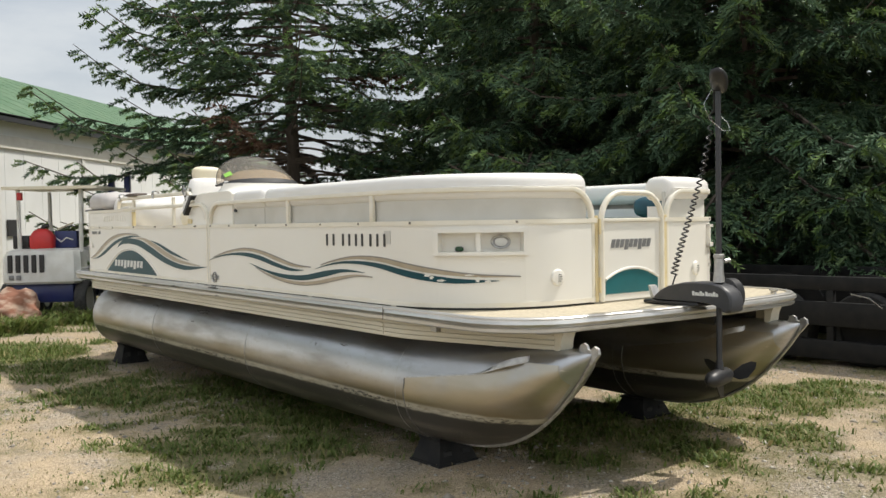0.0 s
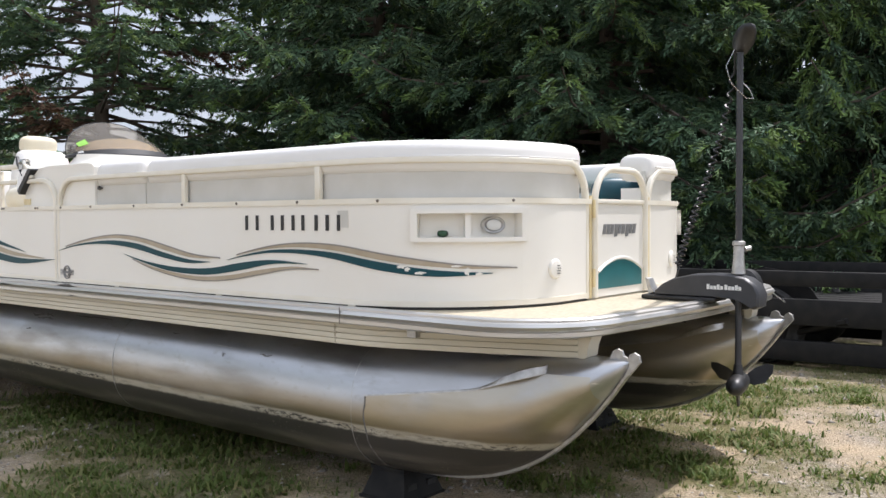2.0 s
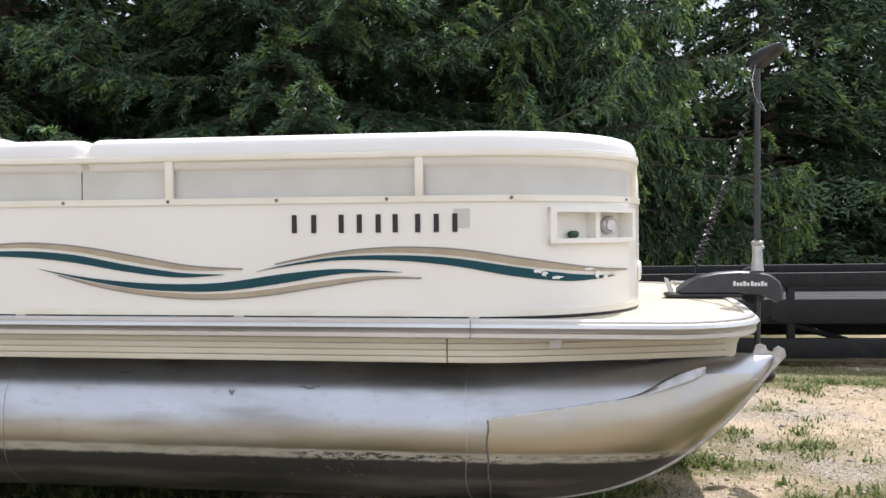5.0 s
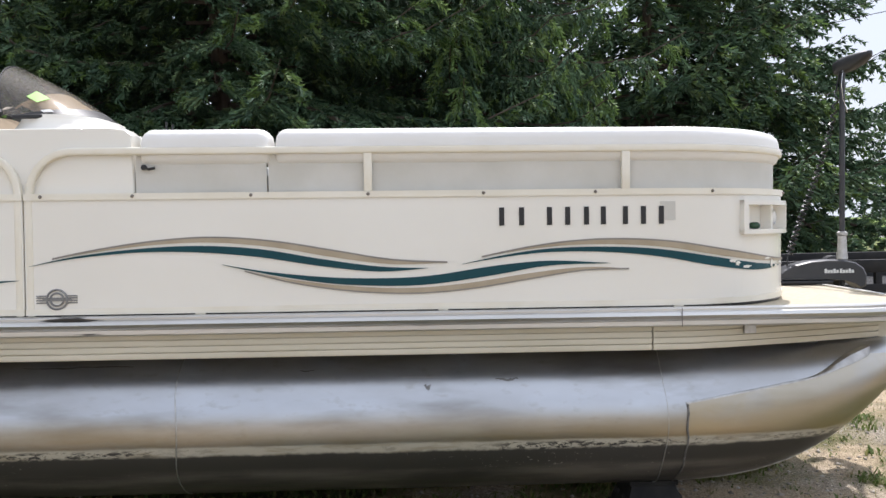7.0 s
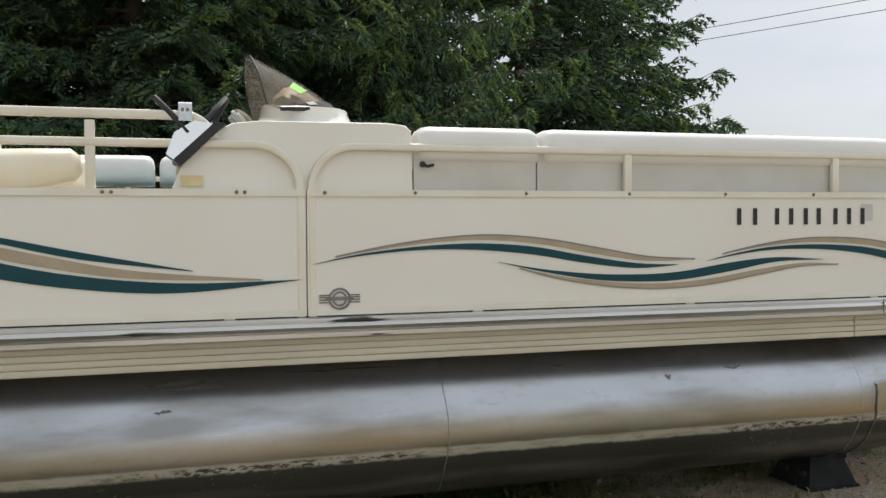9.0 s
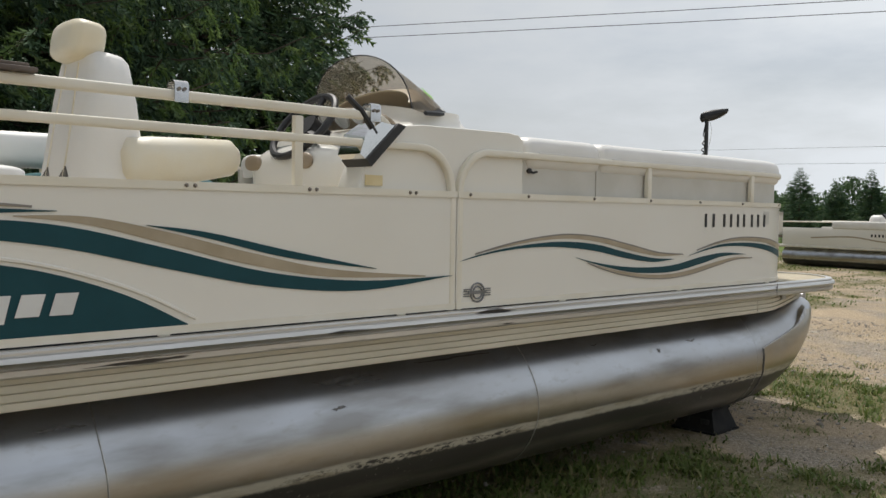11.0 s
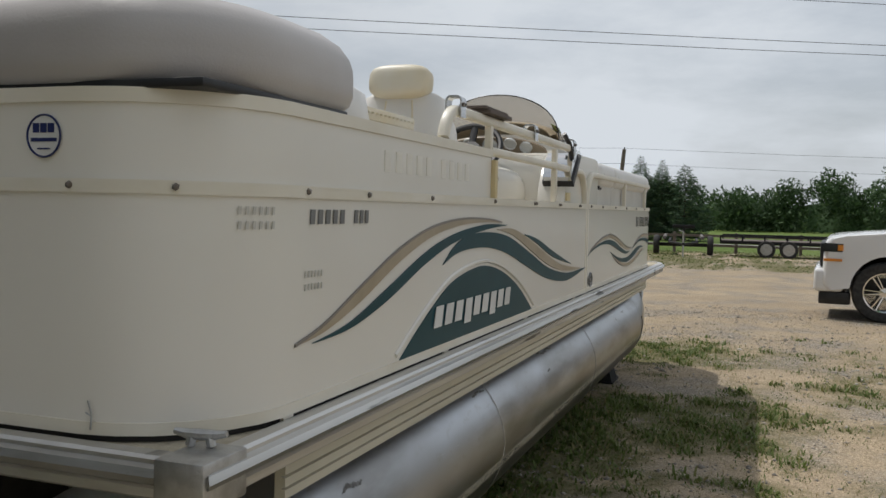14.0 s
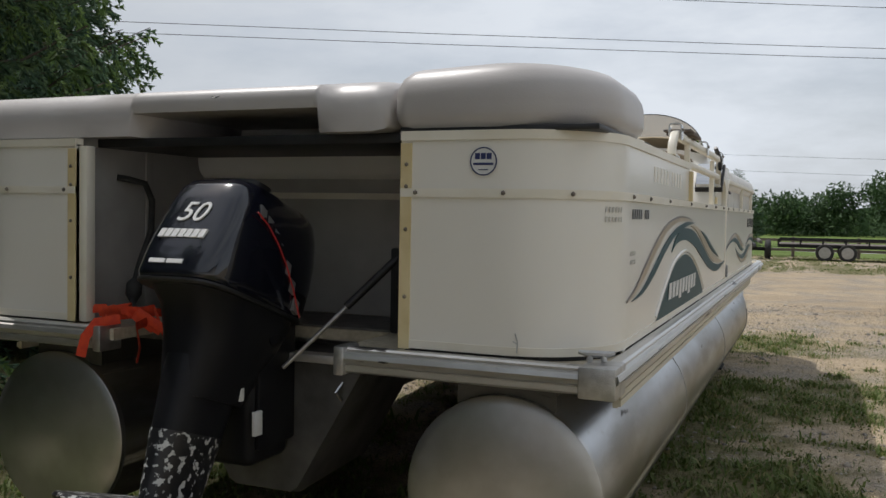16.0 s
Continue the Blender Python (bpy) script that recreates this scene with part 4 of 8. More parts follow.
def build_fence():
    for port in (False, True):
        for a, b in ((S_GATE, S_JOINT - 0.003), (S_JOINT + 0.003, S_STERN)):
            bm = bmesh.new()
            if a == S_GATE:
                fence_strip(bm, a, -7.0, Z0 + 0.004, ZL, -0.022, 0.0, port)
                fence_strip(bm, -7.0, -6.5, Z0 + 0.004, 1.312, -0.022, 0.0, port)
                fence_strip(bm, -7.0, -6.5, 1.430, ZL, -0.022, 0.0, port)
                a2 = -6.5
            else:
                a2 = a
            fence_strip(bm, a2, b, Z0 + 0.004, ZL, -0.022, 0.0, port)
            bmesh.ops.remove_doubles(bm, verts=bm.verts, dist=0.0005)
            part("fence_panel", bm, M_PANEL, boat, "smooth cream fence panel", smooth=30)
            bm = bmesh.new()
            fence_strip(bm, a, b, ZL - 0.012, ZL + 0.014, -0.03, 0.007, port)
            fence_strip(bm, a, b, Z0 + 0.003, Z0 + 0.028, -0.03, 0.004, port)
            part("ledge", bm, M_RAIL, boat, smooth=30)
        # black strip that draws the shadow line under the fence foot
        bm = bmesh.new()
        fence_strip(bm, S_GATE + 0.02, S_STERN - 0.02, Z0 - 0.010, Z0 + 0.0035, -0.026, -0.005, port)
        part("foot_shade_strip", bm, M_INK, boat, "black strip standing for the shade in the gap under the fence", smooth=0)
        for s in np.arange(-6.2, 0.0, 0.98):
            bm = bmesh.new()
            fence_strip(bm, s, s + 0.04, Z0 - 0.006, Z0 + 0.0032, -0.02, 0.002, port)
            part("spacer", bm, M_RAIL, boat, smooth=0)
        for s in SCREWS:
            bm = bmesh.new()
            x, y = fence(s, 0.008, port)
            bmesh.ops.create_icosphere(bm, subdivisions=1, radius=0.008, matrix=Matrix.Translation((x, y, ZL + 0.002)))
            part("screw", bm, M_SCREW, boat)
        # bow section: bar round the top, down at the joint and at the gate
        e = S_JOINT - 0.022
        bm = bmesh.new()
        fence_bar(bm, [(e, Z0)] + arc(e - 0.17, ZT - 0.168, 0.17, 0, 90) + [(-4.5, ZT + 0.002), (S_GATE + 0.17, ZT + 0.002)] + arc(S_GATE + 0.20, ZT - 0.168, 0.17, 90, 180) + [(S_GATE + 0.03, Z0)], 0.0155, port)
        part("top_bar", bm, M_RAIL, boat)
        for s in (-4.90, -5.96):
            bm = bmesh.new()
            x, y = fence(s, 0.0, port)
            x2 = fence(s, -0.024, port)[0]
            box(bm, (min(x, x2), y - 0.017, ZL + 0.014), (max(x, x2), y + 0.017, ZT - 0.008), 0.003)
            part("post", bm, M_RAIL, boat)
        for a, b in ((S_GATE + 0.05, -5.962), (-5.958, -4.902), (-4.898, -4.496), (-4.489, -3.965)):
            bm = bmesh.new()
            fence_strip(bm, a, b, ZL + 0.010, ZT - 0.004, -0.06, -0.035, port)
            part("inset_panel", bm, M_INSET, boat, "grey seat back seen between the rails", smooth=30)
        # aft section
        e = S_JOINT + 0.022
        bm = bmesh.new()
        fence_bar(bm, [(e, Z0)] + arc(e + 0.17, ZT - 0.168, 0.17, 180, 90) + [(S_BOX, ZT + 0.002)], 0.0155, port)
        part("top_bar", bm, M_RAIL, boat)
        bm = bmesh.new()
        fence_strip(bm, S_BOX, S_STERN, ZL + 0.012, ZT - 0.015, -0.022, -0.001, port)
        part("upper_panel", bm, M_PANEL, boat, "smooth cream fence panel", smooth=30)
        bm = bmesh.new()
        fence_strip(bm, S_BOX, S_STERN, ZT - 0.022, ZT + 0.006, -0.035, 0.006, port)
        part("cap_rail", bm, M_RAIL, boat, smooth=30)
        bm = bmesh.new()
        x, y = fence(S_BOX, 0.003, port)
        box(bm, (x - 0.012, y - 0.035, ZL + 0.014), (x + 0.02, y - 0.002, ZT - 0.03), 0.003)
        part("corner_strip", bm, M_YELLOW, boat, "yellowed plastic strip")
        for s in (-2.76,):
            bm = bmesh.new()
            x, y = fence(s, 0.0, port)
            box(bm, (x, y - 0.017, ZL + 0.014), (x + 0.024, y + 0.017, ZT + 0.08), 0.003)
            part("post", bm, M_RAIL, boat)
        if not port:
            bm = bmesh.new()
            z = 1.765
            pts = arc(-1.36, z - 0.115, 0.115, 0, 90)[1:] + [(-2.2, z), (-3.08, z)] + arc(-3.08, z - 0.115, 0.115, 90, 165)
            fence_bar(bm, pts, 0.017, port)
            part("upper_bar", bm, M_RAIL, boat)
            bm = bmesh.new()
            box(bm, (0.0, -1.737, ZT), (0.024, -1.703, 1.755), 0.003)
            part("post", bm, M_RAIL, boat)
        # stern and gate edge strips
        for s, w in ((S_STERN - 0.018, 0.018), (S_GATE + 0.006, 0.012)):
            bm = bmesh.new()
            fence_strip(bm, s - w, s + w, Z0, ZT - 0.03 if s > 0 else ZL + 0.03, -0.03, 0.005, port)
            part("edge_strip", bm, M_YELLOW, boat, "yellowed plastic edge strip", smooth=30)


build_fence()


# ---- stripes, marks and lettering on the boat ----
def spline(pts, n=40):
    """A smooth line through a few points."""
    P = np.array([pts[0]] + list(pts) + [pts[-1]], dtype=float)
    out = []
    for i in range(1, len(P) - 2):
        m = max(3, n // (len(P) - 3))
        for t in np.linspace(0, 1, m, endpoint=False):
            a, b, c, d = P[i - 1], P[i], P[i + 1], P[i + 2]
            out.append(0.5 * (2 * b + (c - a) * t + (2 * a - 5 * b + 4 * c - d) * t ** 2 + (3 * b - a - 3 * c + d) * t ** 3))
    return out + [P[-2]]


def swoosh(name, upper, lower, material, off=0.004, port=False, label=""):
    """A tapering painted stripe between two lines on the fence."""
    u, w = spline(upper), spline(lower)
    n = 44
    u, w = [u[int(k * (len(u) - 1) / n)] for k in range(n + 1)], [w[int(k * (len(w) - 1) / n)] for k in range(n + 1)]
    bm = bmesh.new()
    rings = []
    for a, b in zip(u, w):
        s = (a[0] + b[0]) / 2
        z0, z1 = min(a[1], b[1]), max(a[1], b[1]) + 0.0008
        p, q = fence(s, off, port), fence(s, off - 0.003, port)
        rings.append([(*q, z0), (*p, z0), (*p, z1), (*q, z1)])
    loft(bm, rings)
    return part(name, bm, material, boat, label)


def shift(line, dz, ds=0.0):
    return [(s + ds, z + dz) for s, z in line]


A_UP = [(-3.55, 1.205), (-3.73, 1.242), (-3.98, 1.270), (-4.22, 1.279), (-4.46, 1.263), (-4.70, 1.221), (-4.94, 1.186), (-5.14, 1.177)]
A_LO = [(-3.55, 1.205), (-3.73, 1.235), (-3.98, 1.256), (-4.22, 1.253), (-4.46, 1.231), (-4.70, 1.192), (-4.94, 1.166), (-5.14, 1.177)]
AT_UP = [(-3.64, 1.233), (-3.83, 1.270), (-4.05, 1.300), (-4.27, 1.312), (-4.51, 1.294), (-4.75, 1.254), (-4.99, 1.213), (-5.22, 1.199)]
AT_LO = [(-3.64, 1.233), (-3.83, 1.262), (-4.05, 1.286), (-4.27, 1.293), (-4.51, 1.271), (-4.75, 1.228), (-4.99, 1.196), (-5.22, 1.199)]
B_UP = [(-4.31, 1.202), (-4.51, 1.168), (-4.75, 1.144), (-4.99, 1.138), (-5.17, 1.148), (-5.41, 1.182), (-5.64, 1.200), (-5.89, 1.187)]
B_LO = [(-4.31, 1.202), (-4.51, 1.158), (-4.75, 1.120), (-4.98, 1.107), (-5.17, 1.113), (-5.41, 1.145), (-5.64, 1.181), (-5.89, 1.187)]
BT_UP = [(-4.40, 1.175), (-4.61, 1.135), (-4.84, 1.106), (-5.08, 1.097), (-5.31, 1.114), (-5.55, 1.149), (-5.78, 1.172), (-5.97, 1.164)]
BT_LO = [(-4.40, 1.175), (-4.60, 1.124), (-4.84, 1.088), (-5.08, 1.076), (-5.31, 1.091), (-5.55, 1.127), (-5.78, 1.160), (-5.97, 1.164)]
C_UP = [(-5.28, 1.191), (-5.46, 1.227), (-5.64, 1.250), (-5.87, 1.255), (-6.10, 1.242), (-6.35, 1.205), (-6.60, 1.172), (-6.85, 1.158)]
C_LO = [(-5.28, 1.191), (-5.46, 1.219), (-5.64, 1.236), (-5.87, 1.234), (-6.10, 1.212), (-6.35, 1.168), (-6.60, 1.144), (-6.85, 1.156)]
CT_UP = [(-5.36, 1.219), (-5.55, 1.256), (-5.73, 1.279), (-5.92, 1.286), (-6.14, 1.274), (-6.40, 1.235), (-6.70, 1.195), (-6.97, 1.178)]
CT_LO = [(-5.36, 1.219), (-5.55, 1.248), (-5.73, 1.264), (-5.92, 1.265), (-6.14, 1.249), (-6.40, 1.208), (-6.70, 1.180), (-6.97, 1.177)]
D_UP = [(-0.40, 1.148), (-0.59, 1.175), (-0.81, 1.240), (-1.08, 1.323), (-1.34, 1.373), (-1.66, 1.399), (-1.93, 1.395)]
D_LO = [(-0.40, 1.148), (-0.59, 1.160), (-0.81, 1.208), (-1.08, 1.290), (-1.34, 1.347), (-1.66, 1.381), (-1.93, 1.394)]
DT_UP = [(-0.32, 1.152), (-0.46, 1.186), (-0.65, 1.257), (-0.88, 1.338), (-1.13, 1.395), (-1.41, 1.419), (-1.68, 1.417), (-1.86, 1.405)]
DT_LO = [(-0.32, 1.152), (-0.46, 1.169), (-0.65, 1.222), (-0.88, 1.304), (-1.13, 1.369), (-1.41, 1.401), (-1.68, 1.407), (-1.86, 1.404)]
E_UP = [(-1.23, 1.279), (-1.33, 1.331), (-1.47, 1.364), (-1.70, 1.371), (-1.96, 1.349), (-2.27, 1.280), (-2.64, 1.192), (-3.05, 1.146), (-3.51, 1.149)]
E_LO = [(-1.23, 1.279), (-1.33, 1.305), (-1.47, 1.319), (-1.70, 1.317), (-1.96, 1.284), (-2.27, 1.216), (-2.64, 1.143), (-3.05, 1.110), (-3.51, 1.149)]
ET_UP = [(-1.81, 1.380), (-2.02, 1.378), (-2.27, 1.332), (-2.56, 1.263), (-2.90, 1.195), (-3.36, 1.154)]
ET_LO = [(-1.81, 1.378), (-2.02, 1.355), (-2.27, 1.294), (-2.56, 1.222), (-2.90, 1.167), (-3.36, 1.150)]
EV_UP = [(-2.20, 1.354), (-2.41, 1.330), (-2.72, 1.265), (-3.11, 1.190)]
EV_LO = [(-2.20, 1.353), (-2.41, 1.311), (-2.72, 1.240), (-3.11, 1.189)]
ARCH = [(-0.90, 1.034), (-1.01, 1.092), (-1.14, 1.152), (-1.31, 1.216), (-1.52, 1.249), (-1.70, 1.251), (-1.91, 1.214), (-2.14, 1.137), (-2.34, 1.036)]


def slant_word(name, label, s0, s1, z0, z1, n, port, off, material, slant=0.25, gap=0.22, drop=0.0):
    """A word as a row of plain slanting blocks, no letters; each block is a part."""
    w = (s1 - s0) / n
    for k in range(n):
        a, b = s0 + w * k, s0 + w * (k + 1 - gap)
        h = z1 - z0
        lo = z0 - (drop * h if k in (3, n - 3) else 0)
        sgn = math.copysign(1, w)
        quad = [(a, lo), (b, lo), (b + sgn * slant * h, z1), (a + sgn * slant * h, z1)]
        bm = bmesh.new()
        prism(bm, quad, lambda u, v, o: (*fence(u, o, port), v), off - 0.002, off)
        part(name, bm, material, boat, label)


M_GHOST = mat("ghost_lettering", (0.797, 0.77, 0.693), 0.36, col2=(0.77, 0.735, 0.645), scale=18)


def build_decals():
    for port in (False, True):
        for u, w in ((A_UP, A_LO), (B_UP, B_LO), (C_UP, C_LO), (D_UP, D_LO), (E_UP, E_LO), (EV_UP, EV_LO)):
            swoosh("teal_stripe", u, w, M_DTEAL, 0.004, port, "dark teal painted stripe")
        for u, w in ((AT_UP, AT_LO), (BT_UP, BT_LO), (CT_UP, CT_LO), (DT_UP, DT_LO), (ET_UP, ET_LO)):
            swoosh("tan_stripe", u, w, M_TAN, 0.004, port, "tan painted stripe")
        for u in (AT_UP, CT_UP, DT_UP):
            swoosh("grey_stripe", shift(u, 0.004), shift(u, -0.002), M_TANLINE, 0.0045, port, "thin grey edge line")
        swoosh("grey_stripe", shift(BT_LO, 0.002), shift(BT_LO, -0.003), M_TANLINE, 0.0045, port, "thin grey edge line")
        # teal half-round panel with its raised lip
        swoosh("arched_panel", ARCH, [(s, 1.034) for s, _ in ARCH], M_DTEAL, 0.003, port, "half-round dark teal panel")
        bm = bmesh.new()
        up = spline([(s * 1.0 + (0.028 if s > -1.6 else -0.028) * (abs(s + 1.62) / 0.72), z + 0.017) for s, z in ARCH])
        tube(bm, [(*fence(s, 0.002, port), z) for s, z in up], 0.007, 6)
        part("arch_lip", bm, M_PANEL, boat)
        a, b = (-2.0, -1.15) if port else (-1.15, -2.0)
        slant_word("maker_mark", "white slanting block", a, b, 1.092, 1.156, 9, port, 0.008, M_WHITEINK, 0.3, 0.3, 0.25)
        # registration as plain bars
        for a in (-5.433, -5.515, -5.630, -5.705, -5.783, -5.853, -5.945, -6.02, -6.095):
            bm = bmesh.new()
            prism(bm, [(a, 1.347), (a - 0.021, 1.347), (a - 0.021, 1.421), (a, 1.421)], lambda u, v, o: (*fence(u, o, port), v), 0.002, 0.004)
            part("registration_bar", bm, M_INK, boat, "black upright bar")
        bm = bmesh.new()
        prism(bm, [(-6.10, 1.362), (-6.165, 1.362), (-6.165, 1.440), (-6.10, 1.440)], lambda u, v, o: (*fence(u, o, port), v), 0.0005, 0.0022)
        part("sticker_ghost", bm, M_INSET, boat, "torn remains of a sticker")
        # model mark and faint dealer marks
        slant_word("model_mark", "grey block", -0.38, -0.56, 1.412, 1.444, 5, port, 0.004, M_GREYINK, 0.08, 0.45)
        slant_word("model_mark", "grey block", -0.60, -0.69, 1.412, 1.444, 3, port, 0.004, M_GREYINK, 0.08, 0.45)
        for z in (1.432, 1.403):
            slant_word("faded_mark", "faint rest of removed lettering", -0.15, -0.25, z, z + 0.016, 6, port, 0.0035, M_INSET, 0.1, 0.6)
        for z in (1.296, 1.268):
            slant_word("faded_mark", "faint rest of removed lettering", -0.36, -0.45, z, z + 0.014, 6, port, 0.0035, M_INSET, 0.1, 0.7)
        # round winged badge
        bm = bmesh.new()
        fence_strip(bm, -3.60, -3.71, 1.066, 1.080, 0.001, 0.006, port)
        badge = part("badge", bm, M_GREYINK, boat, "small round metallic badge with wings")
        for r in (0.040, 0.026):
            bm = bmesh.new()
            pts = [(*fence(-3.655 + r * math.cos(a), 0.004, port), 1.072 + r * math.sin(a)) for a in (2 * math.pi * k / 20 for k in range(21))]
            tube(bm, pts, 0.004, 5, cap=False)
            part("ring", bm, M_GREYINK, badge)
        for z in (1.058, 1.068, 1.078, 1.086):
            for a, b in ((-3.575, -3.622), (-3.688, -3.735)):
                bm = bmesh.new()
                fence_strip(bm, a, b, z - 0.002, z + 0.003, 0.001, 0.004, port)
                part("wing_bar", bm, M_GREYINK, badge)
        # paint chips in the foremost stripe
        for a, z, w, h in ((-6.42, 1.188, 0.055, 0.010), (-6.50, 1.160, 0.06, 0.008), (-6.455, 1.176, 0.03, 0.012), (-6.72, 1.166, 0.035, 0.020), (-6.77, 1.155, 0.04, 0.008), (-6.66, 1.190, 0.06, 0.006), (-6.83, 1.168, 0.05, 0.006)):
            bm = bmesh.new()
            poly = [(a - w * (0.5 + 0.5 * math.cos(t)) * (0.8 + 0.2 * math.sin(3 * t)), z + h * math.sin(t) * (0.8 + 0.2 * math.cos(5 * t))) for t in (2 * math.pi * k / 14 for k in range(14))]
            prism(bm, poly, lambda u, v, o: (*fence(u, o, port), v), 0.003, 0.0056)
            part("paint_chip", bm, M_PANEL, boat)
        # ghosts of old lettering on the aft upper panel
        for k in range(9):
            a = -0.78 - 0.075 * k - (0.05 if k > 4 else 0)
            bm = bmesh.new()
            prism(bm, [(a, 1.545), (a - 0.04, 1.545), (a - 0.04, 1.60), (a, 1.60)], lambda u, v, o: (*fence(u, o, port), v), -0.002, 0.0005)
            part("faded_mark", bm, M_GHOST, boat, "faint rest of removed lettering")
        for s, z in ((S_STERN - 0.02, 1.566), (S_STERN - 0.02, 1.37), (S_STERN - 0.02, 1.165), (S_STERN - 0.02, 1.50)):
            bm = bmesh.new()
            x, y = fence(s, 0.006, port)
            bmesh.ops.create_icosphere(bm, subdivisions=1, radius=0.007, matrix=Matrix.Translation((x, y, z)))
            part("screw", bm, M_SCREW, boat)
    # round dealer sticker on the stern
    bm = bmesh.new()
    lathe(bm, [(0.041, 0.0), (0.041, 0.002), (0.0, 0.002)], 28, Matrix.Translation((0.363, 0.0015, 1.574)) @ Matrix.Rotation(-math.pi / 2, 4, "X"))
    st = part("sticker", bm, M_WHITEINK, boat, "round white sticker with blue rim")
    bm = bmesh.new()
    tube(bm, [(0.363 + 0.040 * math.cos(a), 0.004, 1.574 + 0.040 * math.sin(a)) for a in (2 * math.pi * k / 28 for k in range(29))], 0.0022, 5, cap=False)
    for k in range(3):
        x = 0.389 - 0.018 * k
        box(bm, (x - 0.015, 0.003, 1.580), (x, 0.005, 1.598))
    box(bm, (0.332, 0.003, 1.563), (0.394, 0.005, 1.570))
    box(bm, (0.348, 0.003, 1.548), (0.378, 0.005, 1.551))
    part("sticker_print", bm, M_BLUE, st)
    bm = bmesh.new()
    tube(bm, [(0.25, 0.003, 1.02), (0.247, 0.004, 1.05), (0.256, 0.003, 1.075)], 0.002, 5)
    tube(bm, [(0.247, 0.003, 1.045), (0.262, 0.003, 1.052)], 0.0015, 5)
    part("scuff", bm, M_CASTING, boat, "small scratch")


build_decals()


# ---- bow gate, docking light, drain, cleats ----
def build_bow_fittings():
    for port in (False, True):
        f = lambda s, o: fence(s, o, port)
        # moulded recess in two bays, with a lamp and a navigation light
        bm = bmesh.new()
        a, b, z0, z1 = -6.485, -7.015, 1.298, 1.444
        fence_strip(bm, a, b, z0, z0 + 0.020, -0.044, 0.024, port)
        fence_strip(bm, a, b, z1 - 0.020, z1, -0.044, 0.024, port)
        for p, q in ((a, a - 0.030), (b + 0.030, b)):
            fence_strip(bm, p, q, z0, z1, -0.044, 0.0235, port)
        fence_strip(bm, -6.725, -6.75, z0 + 0.01, z1 - 0.01, -0.044, 0.004, port)
        fence_strip(bm, a, b, z0 + 0.002, z1 - 0.002, -0.050, -0.044, port)
        dl = part("light_housing", bm, M_PANEL, boat, "moulded cream docking light housing", smooth=50)
        bm = bmesh.new()
        x, y = f(-6.865, -0.036)
        nx, ny = f(-6.865, 1.0)
        out = Vector((nx - x, ny - y, 0)).normalized()
        m = Matrix.Translation((x, y, 1.372)) @ out.to_track_quat("Z", "Y").to_matrix().to_4x4() @ Matrix.Diagonal((1.25, 0.85, 1, 1))
        lathe(bm, [(0.045, -0.007), (0.045, 0.012), (0.040, 0.018), (0.034, 0.016), (0.028, 0.008), (0.01, 0.014), (0, 0.015)], 24, m)
        lamp = part("lamp", bm, M_CASTING, dl, "oval metal lamp")
        bm = bmesh.new()
        lathe(bm, [(0.029, 0.0165), (0.022, 0.0200), (0.0, 0.0215)], 20, m)
        part("lens", bm, M_WPAINT, lamp, "milky lens")
        bm = bmesh.new()
        x, y = f(-6.625, -0.026)
        pillow(bm, (x - 0.024, y - 0.024, 1.318), (x + 0.024, y + 0.024, 1.350), 2.6, 8, 12)
        part("nav_light", bm, M_LEAFGREEN if not port else M_RED, dl, "small coloured navigation light")
        # louvred drain
        bm = bmesh.new()
        s = -7.20
        x, y = f(s, 0.0)
        nx, ny = f(s, 1.0)
        out = Vector((nx - x, ny - y, 0)).normalized()
        m = Matrix.Translation((x, y, 1.165)) @ out.to_track_quat("Z", "Y").to_matrix().to_4x4()
        lathe(bm, [(0.047, 0.0), (0.047, 0.004), (0.040, 0.013), (0.02, 0.016), (0, 0.0165)], 28, m)
        dr = part("vent", bm, M_PANEL, boat, "round cream vent with slots")
        for k in range(4):
            bm = bmesh.new()
            w = 0.024 - 0.004 * abs(k - 1.5)
            box(bm, (-w * 0.2, -0.022 + 0.012 * k, 0.0125), (w, -0.0185 + 0.012 * k, 0.0175), m=m)
            part("slot", bm, M_BLACK, dr)
    # gate
    gate = part_gate()
    return gate


M_LEAFGREEN = mat("green_lens", (0.02, 0.07, 0.03), 0.15)


